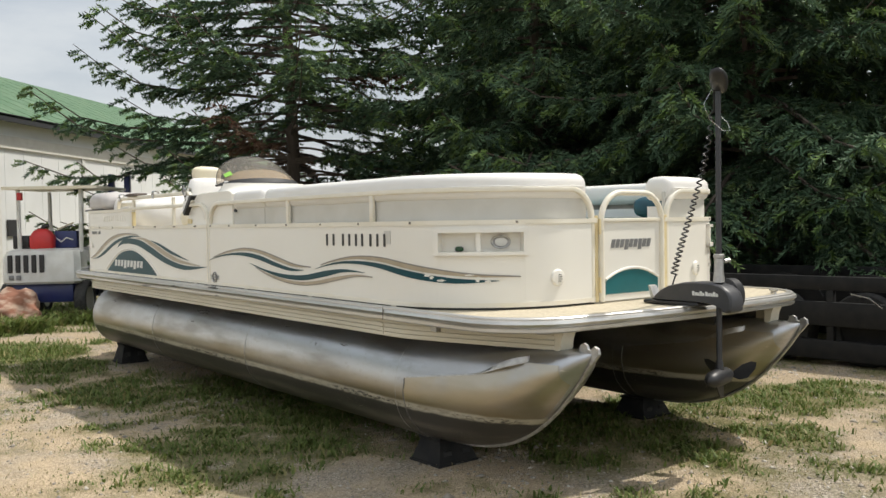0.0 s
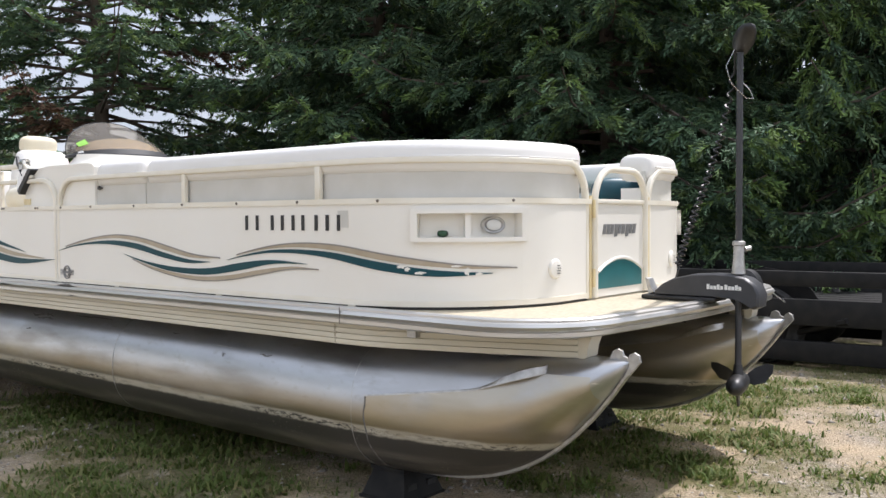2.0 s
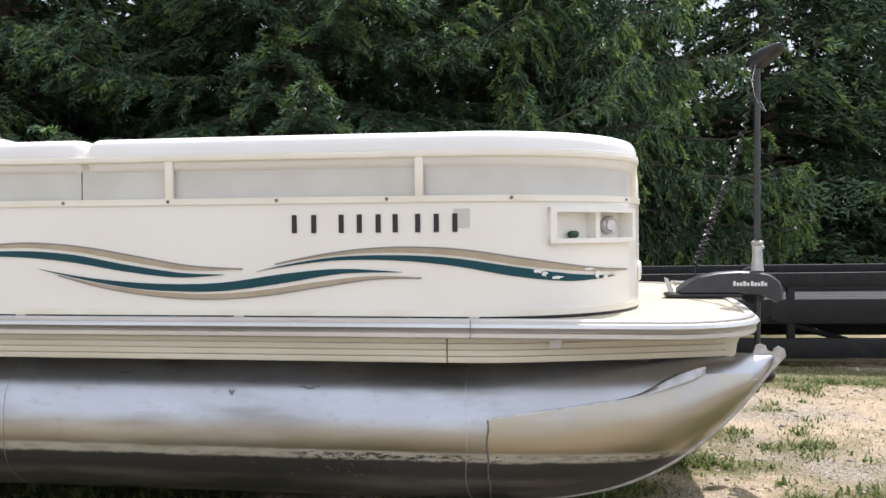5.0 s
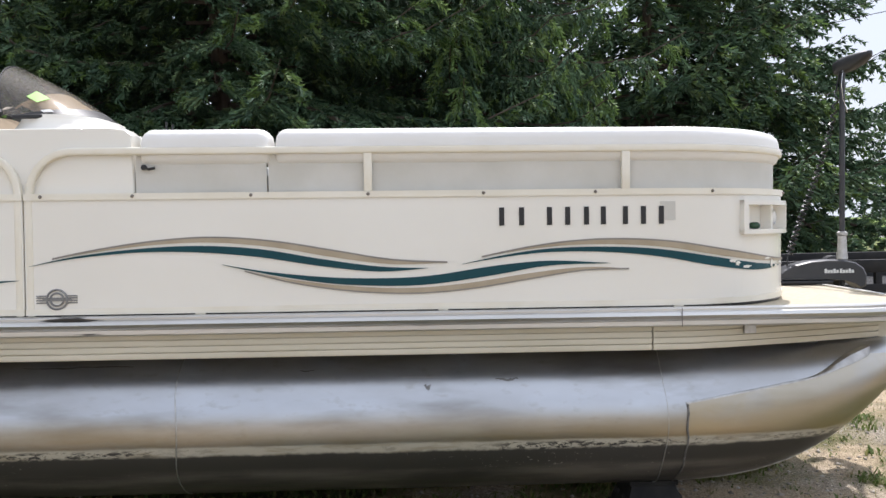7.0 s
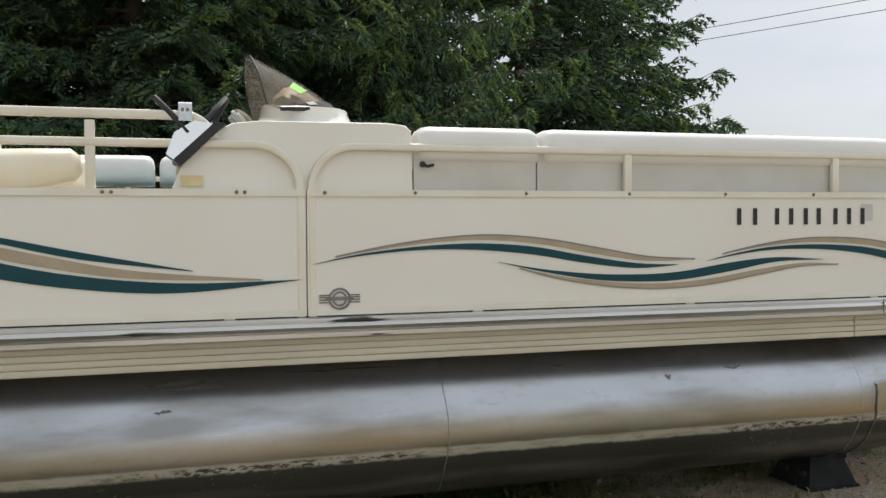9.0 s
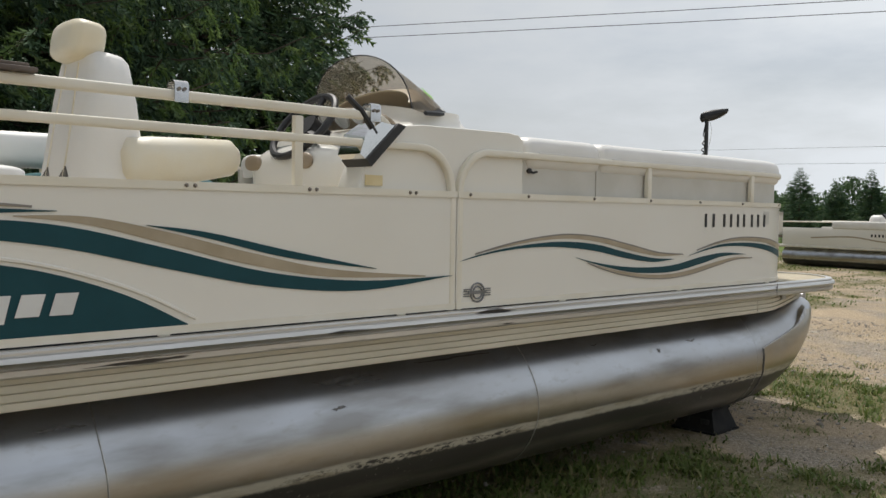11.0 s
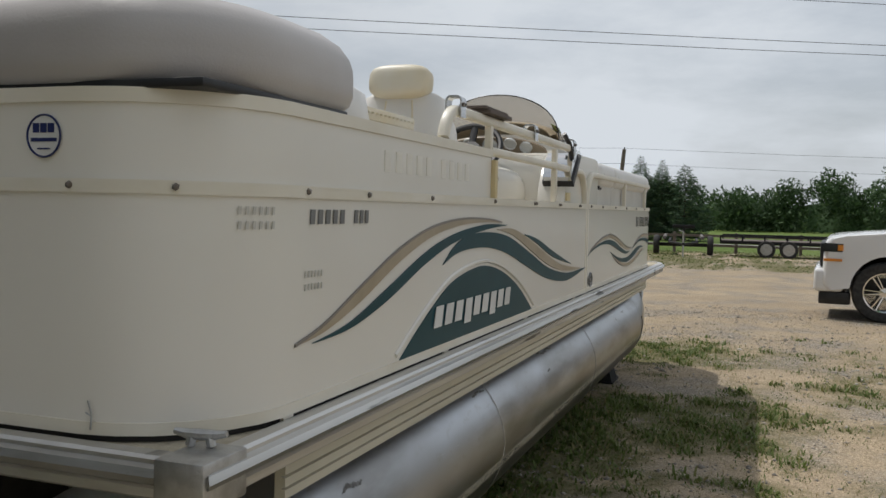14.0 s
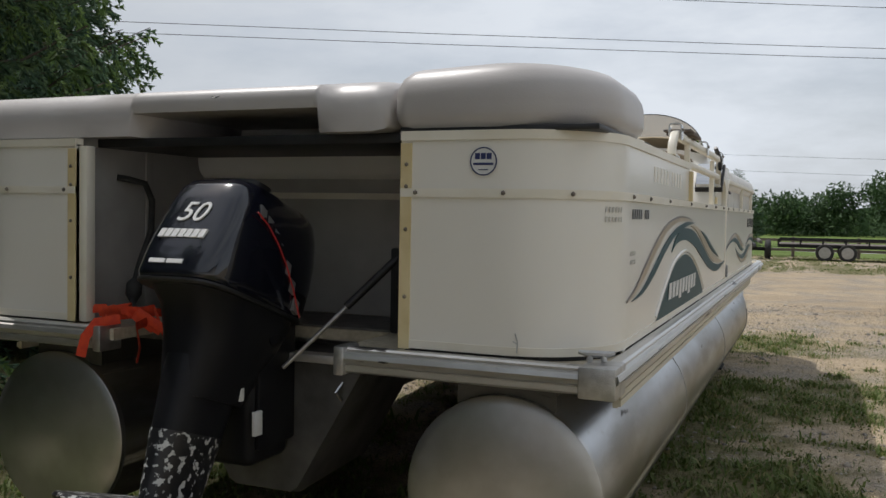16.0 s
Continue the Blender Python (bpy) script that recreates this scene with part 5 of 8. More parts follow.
def part_gate():
    x0, x1, y = 0.985, 1.567, YB
    bm = bmesh.new()
    # panel with an arched opening at the foot
    cx, zt = (x0 + x1) / 2, ZL
    n = 12
    arch = [(cx - 0.235 + 0.47 * k / n, 1.125 + 0.062 * (1 - (2 * k / n - 1) ** 2)) for k in range(n + 1)]
    loft(bm, [[(x0, y, Z0), (x0, y, zt), (x1, y, zt), (x1, y, Z0)], [(x0, y + 0.02, Z0), (x0, y + 0.02, zt), (x1, y + 0.02, zt), (x1, y + 0.02, Z0)]])
    g = part("gate", bm, M_PANEL, boat, "cream bow gate panel")
    bm = bmesh.new()
    poly = [(cx - 0.235, 1.045), (cx + 0.235, 1.045)] + list(reversed(arch))
    prism(bm, poly, lambda u, v, w: (u, w, v), y - 0.004, y - 0.001)
    part("teal_window", bm, M_TEAL, g, "arched teal insert")
    bm = bmesh.new()
    tube(bm, [(u, y - 0.004, v + 0.008) for u, v in arch], 0.009, 6)
    part("arch_lip", bm, M_PANEL, g)
    bm = bmesh.new()
    r = 0.17
    pts = [(x0 + 0.018, y - 0.004, Z0)] + [(x0 + 0.018 + r - r * math.cos(a), y - 0.004, ZT - 0.015 - r + r * math.sin(a)) for a in np.linspace(0, math.pi / 2, 9)]
    pts += [(x1 - 0.018 - r + r * math.sin(a), y - 0.004, ZT - 0.015 - r + r * math.cos(a)) for a in np.linspace(0, math.pi / 2, 9)] + [(x1 - 0.018, y - 0.004, Z0)]
    tube(bm, pts, 0.018, 10)
    box(bm, (x0 + 0.02, y - 0.012, ZL - 0.008), (x1 - 0.02, y + 0.024, ZL + 0.014), 0.003)
    part("gate_frame", bm, M_RAIL, g)
    w = 0.36 / 9
    for k in range(9):
        bm = bmesh.new()
        u = cx - 0.19 + w * k
        h0 = 1.318 - (0.014 if k in (3, 6) else 0)
        quad = [(u, h0), (u + w * 0.78, h0), (u + w * 0.78 + 0.014, 1.368), (u + 0.014, 1.368)]
        prism(bm, quad, lambda a, b, c: (a, c, b), y - 0.003, y - 0.0005)
        part("maker_mark", bm, M_GREYINK, g, "grey slanting block")
    for z in (1.06, 1.40):
        bm = bmesh.new()
        tube(bm, [(x0 - 0.003, y - 0.012, z), (x0 - 0.003, y - 0.012, z + 0.09)], 0.008, 8)
        part("hinge", bm, M_YELLOW, g)
    return g


def cleat(x, y, z, turn, label):
    m = Matrix.Translation((x, y, z)) @ Matrix.Rotation(turn, 4, "Z") @ Matrix.Scale(0.60, 4)
    ob = thing("mooring_cleat", (x, y, z), label, "cleat", "deck cleats", BOAT)
    bm = bmesh.new()
    tube(bm, [m @ Vector(p) for p in ((-0.085, 0, 0.042), (-0.05, 0, 0.036), (0, 0, 0.034), (0.05, 0, 0.036), (0.085, 0, 0.042))], 0.009, 8, radii=[0.006, 0.009, 0.011, 0.009, 0.006])
    part("horn", bm, M_CASTING, ob)
    for sx in (-0.028, 0.028):
        bm = bmesh.new()
        tube(bm, [m @ Vector((sx * 1.25, 0, 0.0)), m @ Vector((sx, 0, 0.034))], 0.009, 8)
        part("foot", bm, M_CASTING, ob)
    return ob


build_bow_fittings()
cleat(0.02, -0.02, 1.010, radians(10), "small cast metal mooring cleat on the stern corner")
cleat(2 * XC - 0.02, -0.02, 1.010, radians(-10), "small cast metal mooring cleat on the stern corner")
cleat(2.22, -7.22, 0.998, radians(60), "small white mooring cleat on the bow deck")


# ---- seats and helm on the boat ----
def cushion_roll(bm, a, b, z0, z1, o0, o1, port=False, ends=0.05, p=3.2, crown=0.0):
    """A stuffed back cushion that follows the fence."""
    oc, oh, zc, zh = (o0 + o1) / 2, abs(o1 - o0) / 2, (z0 + z1) / 2, (z1 - z0) / 2
    rings = []
    sgn = 1 if b > a else -1
    st = [a + sgn * ends * t for t in (0.0, 0.1, 0.3, 0.6, 1.0)] + srange(a + sgn * ends * 1.2, b - sgn * ends * 1.2)[1:-1] + [b - sgn * ends * t for t in (1.0, 0.6, 0.3, 0.1, 0.0)]
    for s in st:
        d = min(abs(s - a), abs(b - s)) / ends
        k = (1 - (1 - min(d, 1.0)) ** 2) ** 0.5 * 0.28 + 0.72
        wob = 1 + 0.025 * noise.noise(Vector((s * 3.1, z0 * 5, 4)))
        ring = []
        for j in range(18):
            t = 2 * math.pi * (j + 0.5) / 18
            cu, cv = math.copysign(abs(math.cos(t)) ** (2 / p), math.cos(t)), math.copysign(abs(math.sin(t)) ** (2 / p), math.sin(t))
            x, y = fence(s, oc + oh * k * cu, port)
            ring.append((x, y, zc - zh * (1 - k) + zh * k * cv * wob))
        rings.append(ring)
    loft(bm, rings)


def lounge(port):
    """Bow lounge along one side: long back cushions over a seat."""
    side = "port" if port else "starboard"
    x, y = fence(-5.4, -0.3, port)
    ob = thing("bow_lounge", (x, y, 1.0), "white vinyl bow lounge with teal seat cushions along the fence", "seat", "bow lounges", BOAT)
    for a, b, z1 in ((-4.525, S_GATE + 0.06, 1.756), (-3.985, -4.505, 1.755)):
        bm = bmesh.new()
        cushion_roll(bm, a, b, 1.600, z1, -0.215, -0.008, port)
        c = part("back_cushion", bm, M_VINYL, ob, "long white vinyl back cushion" if b < -5 else "short white vinyl back cushion", smooth=60)
        bm = bmesh.new()
        tube(bm, [(*fence(s, -0.002, port), 1.678) for s in srange(a + math.copysign(0.05, b - a), b - math.copysign(0.05, b - a))], 0.004, 5)
        part("piping", bm, M_VINYL, c)
    bm = bmesh.new()
    fence_strip(bm, -4.0, S_GATE + 0.08, 1.40, 1.565, -0.20, -0.07, port)
    part("back_pad", bm, M_VINYL, ob, smooth=40)
    bm = bmesh.new()
    fence_strip(bm, -4.0, -6.9, 1.38, 1.50, -0.62, -0.19, port)
    part("seat_cushion", bm, M_TEAL, ob, "teal vinyl seat cushion")
    bm = bmesh.new()
    fence_strip(bm, -4.0, -6.95, 1.0, 1.38, -0.58, -0.05, port)
    part("seat_base", bm, M_PANEL, ob)
    if not port:
        bm = bmesh.new()
        lathe(bm, [(0.012, 0.0), (0.012, 0.012), (0, 0.013)], 12, Matrix.Translation((0.034, -4.00, 1.598)) @ Matrix.Rotation(-math.pi / 2, 4, "Y"))
        tube(bm, [(0.03, -4.0, 1.598), (0.02, -4.02, 1.590), (0.022, -4.045, 1.596)], 0.006, 6)
        part("latch", bm, M_INK, ob, "small black latch")
    return ob


def aft_bench():
    ob = thing("side_bench", (2.2, -2.3, 1.0), "white vinyl side bench with a teal cushion", "seat", m=BOAT)
    for a, b in ((-1.5, -2.93), (-2.96, -3.45)):
        bm = bmesh.new()
        cushion_roll(bm, a, b, 1.60, 1.79, -0.36, -0.10, True)
        part("back_cushion", bm, M_VINYL, ob, "round white back cushion", smooth=60)
    bm = bmesh.new()
    pillow(bm, (1.75, -2.45, 1.46), (2.32, -1.5, 1.60), 5)
    part("seat_cushion", bm, M_VINYL, ob, "white seat cushion", smooth=60)
    bm = bmesh.new()
    pillow(bm, (1.75, -3.45, 1.44), (2.32, -2.46, 1.575), 5)
    part("seat_cushion", bm, M_TEAL, ob, "teal seat cushion", smooth=60)
    bm = bmesh.new()
    box(bm, (1.80, -3.45, 1.0), (2.52, -1.5, 1.46), 0.02)
    part("seat_base", bm, M_PANEL, ob)
    return ob


def stern_pads():
    """The grey sun pad over the stern and the white lounge behind it."""
    ob = thing("stern_sun_pad", (0.33, -0.33, ZT), "plump grey vinyl stern pad on the corner of the fence", "cushion", "stern pads", BOAT)
    bm = bmesh.new()
    rings = []
    for k in range(9):
        t = k / 8
        z = ZT + 0.018 + 0.160 * t
        ins = 0.022 * (1 - min(t / 0.25, 1)) ** 2 + 0.055 * max(0, (t - 0.45) / 0.55) ** 3.4
        R = 0.30 - ins * 0.3
        x0, x1, y0, y1 = 0.012 + ins, 0.672 - ins * 0.6, -0.70 + ins * 1.3, -0.008 - ins
        ring = [(x1, y0), (x1, (y0 + y1) / 2), (x1, y1 - 0.05), (x1 - 0.015, y1 - 0.012), (x1 - 0.05, y1)]
        ring += [((x0 + R) - R * math.sin(a), y1 - R + R * math.cos(a)) for a in np.linspace(0, math.pi / 2, 9)]
        ring += [(x0, (y0 + y1 - R) / 2), (x0, y0 + 0.09), (x0 + 0.03, y0 + 0.03), (x0 + 0.09, y0)]
        crown = 0.03 * math.sin(math.pi * min(max(t - 0.7, 0) / 0.6, 0.5))
        rings.append([(x, y, z + crown * (1 - ((x - 0.34) / 0.34) ** 2 * 0.6)) for x, y in ring])
    c = rings[-1]
    mx, my = sum(p[0] for p in c) / len(c), sum(p[1] for p in c) / len(c)
    for q in (0.7, 0.35, 0.05):
        rings.append([(mx + (x - mx) * q, my + (y - my) * q, z + 0.018 * (1 - q)) for x, y, z in c])
    loft(bm, rings)
    pad = part("pad", bm, M_VINYL_GREY, ob, smooth=70)
    bm = bmesh.new()
    tube(bm, [(0.10, -0.115, 1.69), (0.10, -0.112, 1.74), (0.112, -0.12, 1.79)], 0.0022, 5)
    part("seam", bm, M_INSET, pad)
    bm = bmesh.new()
    box(bm, (0.03, -0.62, ZT + 0.004), (0.65, -0.03, ZT + 0.022), 0.004)
    part("pad_board", bm, M_BLACK, ob, "dark backing board")
    # long pad over the engine, cut away in the middle
    ob = thing("stern_sun_pad", (1.6, -0.33, ZT), "long grey vinyl stern pad with a cut-out over the outboard", "cushion", "stern pads", BOAT)
    bm = bmesh.new()
    rings = []
    xs = [0.690, 0.695, 0.71, 0.75, 0.85, 0.935, 0.945, 0.96, 1.3, 1.68, 1.695, 1.705, 1.9, 2.2, 2.45, 2.52, 2.545]
    for x in xs:
        cut = 0.945 <= x <= 1.695
        e = min(1.0, min(x - 0.69, 2.545 - x) / 0.05)
        sh = 0.02 * (1 - max(e, 0)) ** 2
        zb = (1.752 if cut else ZT + 0.012) + sh
        zt = 1.842 - sh - 0.012 * max(0.0, (x - 1.2)) * 0.3
        yf = -0.03 - sh
        h = zt - zb
        rings.append([(x, yf, zb), (x, yf + 0.004, zb + 0.3 * h), (x, yf, zb + 0.6 * h), (x, yf - 0.03, zb + 0.85 * h), (x, yf - 0.09, zt - 0.004), (x, yf - 0.25, zt + 0.012), (x, -0.55, zt + 0.008), (x, -0.66, zt - 0.03), (x, -0.69, zb + 0.4 * h), (x, -0.68, zb), (x, -0.4, zb)])
    loft(bm, rings)
    part("pad", bm, M_VINYL_GREY, ob, smooth=70)
    bm = bmesh.new()
    tube(bm, [(1.36, -0.033, 1.800), (1.34, -0.031, 1.795), (1.32, -0.033, 1.800)], 0.004, 6)
    part("pull_tab", bm, M_STEEL, ob)
    # engine well: dark recess, its shade put into the colour of the walls
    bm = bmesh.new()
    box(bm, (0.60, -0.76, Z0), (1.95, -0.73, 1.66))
    part("well_back", bm, M_WELL_SHADE, boat, "cream back wall of the engine well, darkened for shade")
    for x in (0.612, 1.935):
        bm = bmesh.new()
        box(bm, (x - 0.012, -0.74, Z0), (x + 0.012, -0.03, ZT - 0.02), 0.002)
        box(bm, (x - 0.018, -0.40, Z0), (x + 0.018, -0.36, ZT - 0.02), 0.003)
        part("well_side", bm, M_WELL_SHADE, boat, "cream side wall of the engine well, darkened for shade")
    bm = bmesh.new()
    box(bm, (1.880, -0.05, Z0), (1.916, -0.006, ZT - 0.02), 0.004)
    part("well_post", bm, M_RAIL, boat, "cream upright post")
    bm = bmesh.new()
    box(bm, (0.62, -0.735, 1.47), (1.92, -0.722, 1.495), 0.002)
    part("well_ledge", bm, M_RAIL, boat)
    bm = bmesh.new()
    box(bm, (0.62, -0.70, 1.64), (1.92, -0.10, 1.672), 0.004)
    part("pad_board", bm, M_BLACK, ob, "dark backing board")
    bm = bmesh.new()
    box(bm, (0.62, -0.73, 0.997), (1.93, -0.365, 1.004))
    part("well_floor", bm, M_CARPET_DK, boat, "dark worn carpet")
    # white lounge ahead of the pad
    ob = thing("stern_lounge", (1.2, -1.2, 1.0), "white vinyl stern lounge with a cream hinge strip", "seat", m=BOAT)
    bm = bmesh.new()
    pillow(bm, (0.10, -1.02, 1.54), (2.42, -0.68, 1.845), 4, 14, 26)
    part("back_cushion", bm, M_VINYL, ob, smooth=60)
    bm = bmesh.new()
    pillow(bm, (0.14, -1.56, 1.40), (2.42, -0.98, 1.80), 4, 14, 26)
    part("lounge_cushion", bm, M_VINYL, ob, smooth=60)
    bm = bmesh.new()
    box(bm, (0.13, -1.30, 1.70), (0.15, -0.86, 1.735), 0.003)
    for k in range(14):
        box(bm, (0.122, -1.28 + 0.03 * k, 1.716), (0.131, -1.272 + 0.03 * k, 1.722))
    part("hinge_strip", bm, M_VINYL_OLD, ob, "cream stitched hinge strip")
    bm = bmesh.new()
    box(bm, (0.05, -1.5, 1.0), (2.48, -0.78, 1.46), 0.02)
    part("seat_base", bm, M_PANEL, ob)


def helm_chair():
    ob = thing("helm_chair", (0.64, -2.45, 1.0), "high-backed yellowed white vinyl helm chair with armrests", "chair", m=BOAT @ Matrix.Translation((-0.06, 0, 0)))
    tilt = Matrix.Translation((0.62, -2.25, 1.47)) @ Matrix.Rotation(radians(9), 4, "X")
    bm = bmesh.new()
    rings = []
    for k in range(9):
        t = k / 8
        w = 0.265 - 0.05 * t - 0.05 * max(0, t - 0.75) * 4 * 0.6
        dth = 0.150 - 0.075 * t
        z = -0.08 + 0.52 * t
        ring = []
        for j in range(20):
            a = 2 * math.pi * (j + 0.5) / 20
            cu, cv = math.copysign(abs(math.cos(a)) ** 0.55, math.cos(a)), math.copysign(abs(math.sin(a)) ** 0.6, math.sin(a))
            ring.append(tilt @ Vector((w * cu, dth * cv - 0.015 + 0.075 * t, z)))
        rings.append(ring)
    c = rings[-1]
    mid = sum(c, Vector()) / len(c)
    rings.append([mid + (q - mid) * 0.8 + tilt.to_3x3() @ Vector((0, 0, 0.022)) for q in c])
    rings.append([mid + (q - mid) * 0.3 + tilt.to_3x3() @ Vector((0, 0, 0.03)) for q in c])
    loft(bm, rings)
    back = part("backrest", bm, M_VINYL, ob, "white vinyl backrest, yellowed at the edges", smooth=60)
    for sx in (-0.085, 0.085):
        bm = bmesh.new()
        tube(bm, [tilt @ Vector((sx, 0.134, -0.05)), tilt @ Vector((sx * 0.95, 0.136, 0.2)), tilt @ Vector((sx * 0.7, 0.134, 0.42))], 0.004, 5)
        part("piping", bm, M_VINYL_OLD, back)
    for sx in (-0.09, 0.08):
        bm = bmesh.new()
        prism(bm, [(sx - 0.03, 0.02), (sx + 0.0, 0.055), (sx + 0.045, 0.015), (sx + 0.04, -0.04), (sx - 0.035, -0.03)], lambda u, v, w: tilt @ Vector((u, w, v)), 0.125, 0.1375)
        part("tear", bm, M_CARPET_DK, back, "torn patch with dark backing")
    bm = bmesh.new()
    hm = Matrix.Translation((0.62, -2.20, 1.98)) @ Matrix.Rotation(radians(9), 4, "X")
    pillow(bm, (-0.14, -0.066, -0.068), (0.14, 0.066, 0.076), 3.4, 14, 24, hm)
    part("headrest", bm, M_VINYL_OLD, ob, "yellowed vinyl headrest", smooth=60)
    bm = bmesh.new()
    pillow(bm, (0.40, -2.86, 1.37), (0.88, -2.30, 1.50), 5, 12, 24)
    part("seat", bm, M_VINYL, ob, smooth=60)
    for x in (0.385, 0.895):
        bm = bmesh.new()
        pts = [(x, -2.28, 1.560), (x, -2.36, 1.565), (x, -2.52, 1.580), (x, -2.67, 1.596)]
        tube(bm, [(x, -2.255, 1.558)] + pts + [(x, -2.70, 1.598)], 0.06, 14, 0.80, radii=[0.04, 0.086, 0.090, 0.080, 0.066, 0.035])
        part("armrest", bm, M_VINYL_OLD, ob, "yellowed padded armrest", smooth=60)
    bm = bmesh.new()
    lathe(bm, [(0.17, 1.0), (0.17, 1.015), (0.05, 1.03), (0.045, 1.33), (0.15, 1.345), (0.15, 1.37)], 20, Matrix.Translation((0.64, -2.55, 0)))
    part("pedestal", bm, M_CASTING, ob)


def hazy_acrylic(name, tint, haze):
    """Old clear acrylic: mostly see-through, with a dull scratched film and a sheen."""
    m = bpy.data.materials.new(name)
    m.use_nodes = True
    nt = m.node_tree
    b = nt.nodes["Principled BSDF"]
    b.inputs["Base Color"].default_value = (0.36, 0.34, 0.31, 1)
    b.inputs["Roughness"].default_value = 0.12
    clear = nt.nodes.new("ShaderNodeBsdfTransparent")
    clear.inputs["Color"].default_value = (*tint, 1)
    ns = nt.nodes.new("ShaderNodeTexNoise")
    ns.inputs["Scale"].default_value, ns.inputs["Detail"].default_value = 9.0, 6
    mr = nt.nodes.new("ShaderNodeMapRange")
    mr.inputs["To Min"].default_value, mr.inputs["To Max"].default_value = haze * 0.75, haze * 1.25
    nt.links.new(ns.outputs["Fac"], mr.inputs["Value"])
    mx = nt.nodes.new("ShaderNodeMixShader")
    nt.links.new(mr.outputs["Result"], mx.inputs["Fac"])
    nt.links.new(clear.outputs["BSDF"], mx.inputs[1])
    nt.links.new(b.outputs["BSDF"], mx.inputs[2])
    nt.links.new(mx.outputs["Shader"], nt.nodes["Material Output"].inputs["Surface"])
    return m


M_SMOKE = hazy_acrylic("smoked_acrylic", (0.80, 0.76, 0.70), 0.22)
M_HOOD = mat("beige_hood", (0.50, 0.42, 0.30), 0.5, col2=(0.44, 0.36, 0.25), scale=5)
M_TANPANEL = mat("tan_dash", (0.34, 0.27, 0.19), 0.5, col2=(0.28, 0.22, 0.15), scale=6)


def helm_console():
    ob = thing("helm_console", (0.53, -3.5, 1.0), "white moulded helm console with gauges and a smoked windscreen", "console", m=BOAT @ Matrix.Translation((-0.03, 0, 0)))
    prof = [(-3.02, 1.0), (-3.04, 1.50), (-3.08, 1.60), (-3.16, 1.69), (-3.26, 1.745), (-3.36, 1.756), (-3.60, 1.758), (-3.86, 1.760), (-3.93, 1.752), (-3.955, 1.73), (-3.96, 1.50), (-3.965, 1.0)]
    bm = bmesh.new()
    rings = []
    for x, sh in ((0.055, 0.012), (0.060, 0.004), (0.072, 0.0), (0.17, 0.0), (0.195, 0.02), (0.205, 0.06), (0.215, 0.10), (0.5, 0.10), (0.97, 0.10), (0.99, 0.106), (0.998, 0.116)):
        cy, cz = -3.5, 1.4
        back = max(sh - 0.02, 0.0) * 2.6
        rings.append([(x, min(cy + (y - cy) * (1 - min(sh, 0.016)), -3.02 - back), cz + (z - cz) * (1 - min(sh, 0.016))) for y, z in prof])
    loft(bm, rings)
    body = part("body", bm, M_PANEL, ob, "glossy white moulded console", smooth=35)
    # cowl under the windscreen
    bm = bmesh.new()
    rings = []
    for k in range(7):
        t = k / 6
        z = 1.746 + 0.081 * t
        q = 0.885 + 0.135 * (1 - t) ** 2.2
        ring = []
        for j in range(24):
            a = 2 * math.pi * j / 24
            cu, cv = math.copysign(abs(math.cos(a)) ** 0.8, math.cos(a)), math.copysign(abs(math.sin(a)) ** 0.8, math.sin(a))
            yy = -3.585 + (0.175 + 0.075 * (1 - t) ** 2.2) * cv
            ring.append((0.505 + 0.40 * q * cu, yy, z + 0.04 * t * (1 if cv > 0 else 0.0) * abs(cv) * (1 - abs(cu) ** 2)))
        rings.append(ring)
    loft(bm, rings)
    part("cowl", bm, M_PANEL, body, smooth=60)
    # windscreen
    bm = bmesh.new()
    rings = []
    n = 20
    for k in range(n + 1):
        a = math.pi * k / n
        s, c = math.sin(a) ** 0.8, math.cos(a)
        lo = Vector((0.505 - 0.36 * c, -3.45 - 0.30 * s, 1.815 + 0.012 * s))
        hi = Vector((0.505 - 0.335 * c, -3.40 + 0.055 * s, 1.83 + 0.245 * s))
        col = []
        for t in (0, 0.25, 0.5, 0.75, 1.0):
            p = lo.lerp(hi, t)
            p.y -= 0.035 * s * math.sin(math.pi * t)
            col.append(p)
        rings.append(col)
    vr = loft(bm, rings, cap=False, closed=False)
    bmesh.ops.solidify(bm, geom=list(bm.faces), thickness=0.004)
    ws = part("windscreen", bm, M_SMOKE, ob, "smoked acrylic wraparound windscreen", smooth=60)
    ws.visible_shadow = False
    bm = bmesh.new()
    tube(bm, [r[-1] for r in rings], 0.003, 6)
    tube(bm, [r[0] for r in rings], 0.010, 6)
    part("screen_trim", bm, M_INK, ws)
    # beige hood over the dash, just inside the screen
    bm = bmesh.new()
    hood = []
    for k in range(2, n - 1):
        lo, mid = rings[k][0], rings[k][2]
        d = Vector((0.505 - lo.x, -3.30 - lo.y, 0)).normalized() * 0.03
        hood.append([lo + d, lo.lerp(mid, 0.5) + d + Vector((0, -0.008, 0)), mid + d, mid + d * 2.2 + Vector((0, 0.02, -0.01))])
    loft(bm, hood, cap=False, closed=False)
    bmesh.ops.solidify(bm, geom=list(bm.faces), thickness=0.006)
    part("dash_hood", bm, M_HOOD, ob, "beige moulded dash hood", smooth=60)
    # lower dark band at the foot of the screen
    bm = bmesh.new()
    b2 = []
    for k in range(n + 1):
        lo, up = rings[k][0], rings[k][1]
        o = Vector((-(0.505 - lo.x) * -1, 0, 0))
        d = Vector((lo.x - 0.505, lo.y + 3.42, 0)).normalized() * 0.004
        b2.append([lo + d, lo.lerp(up, 0.75) + d])
    loft(bm, b2, cap=False, closed=False)
    bmesh.ops.solidify(bm, geom=list(bm.faces), thickness=0.003)
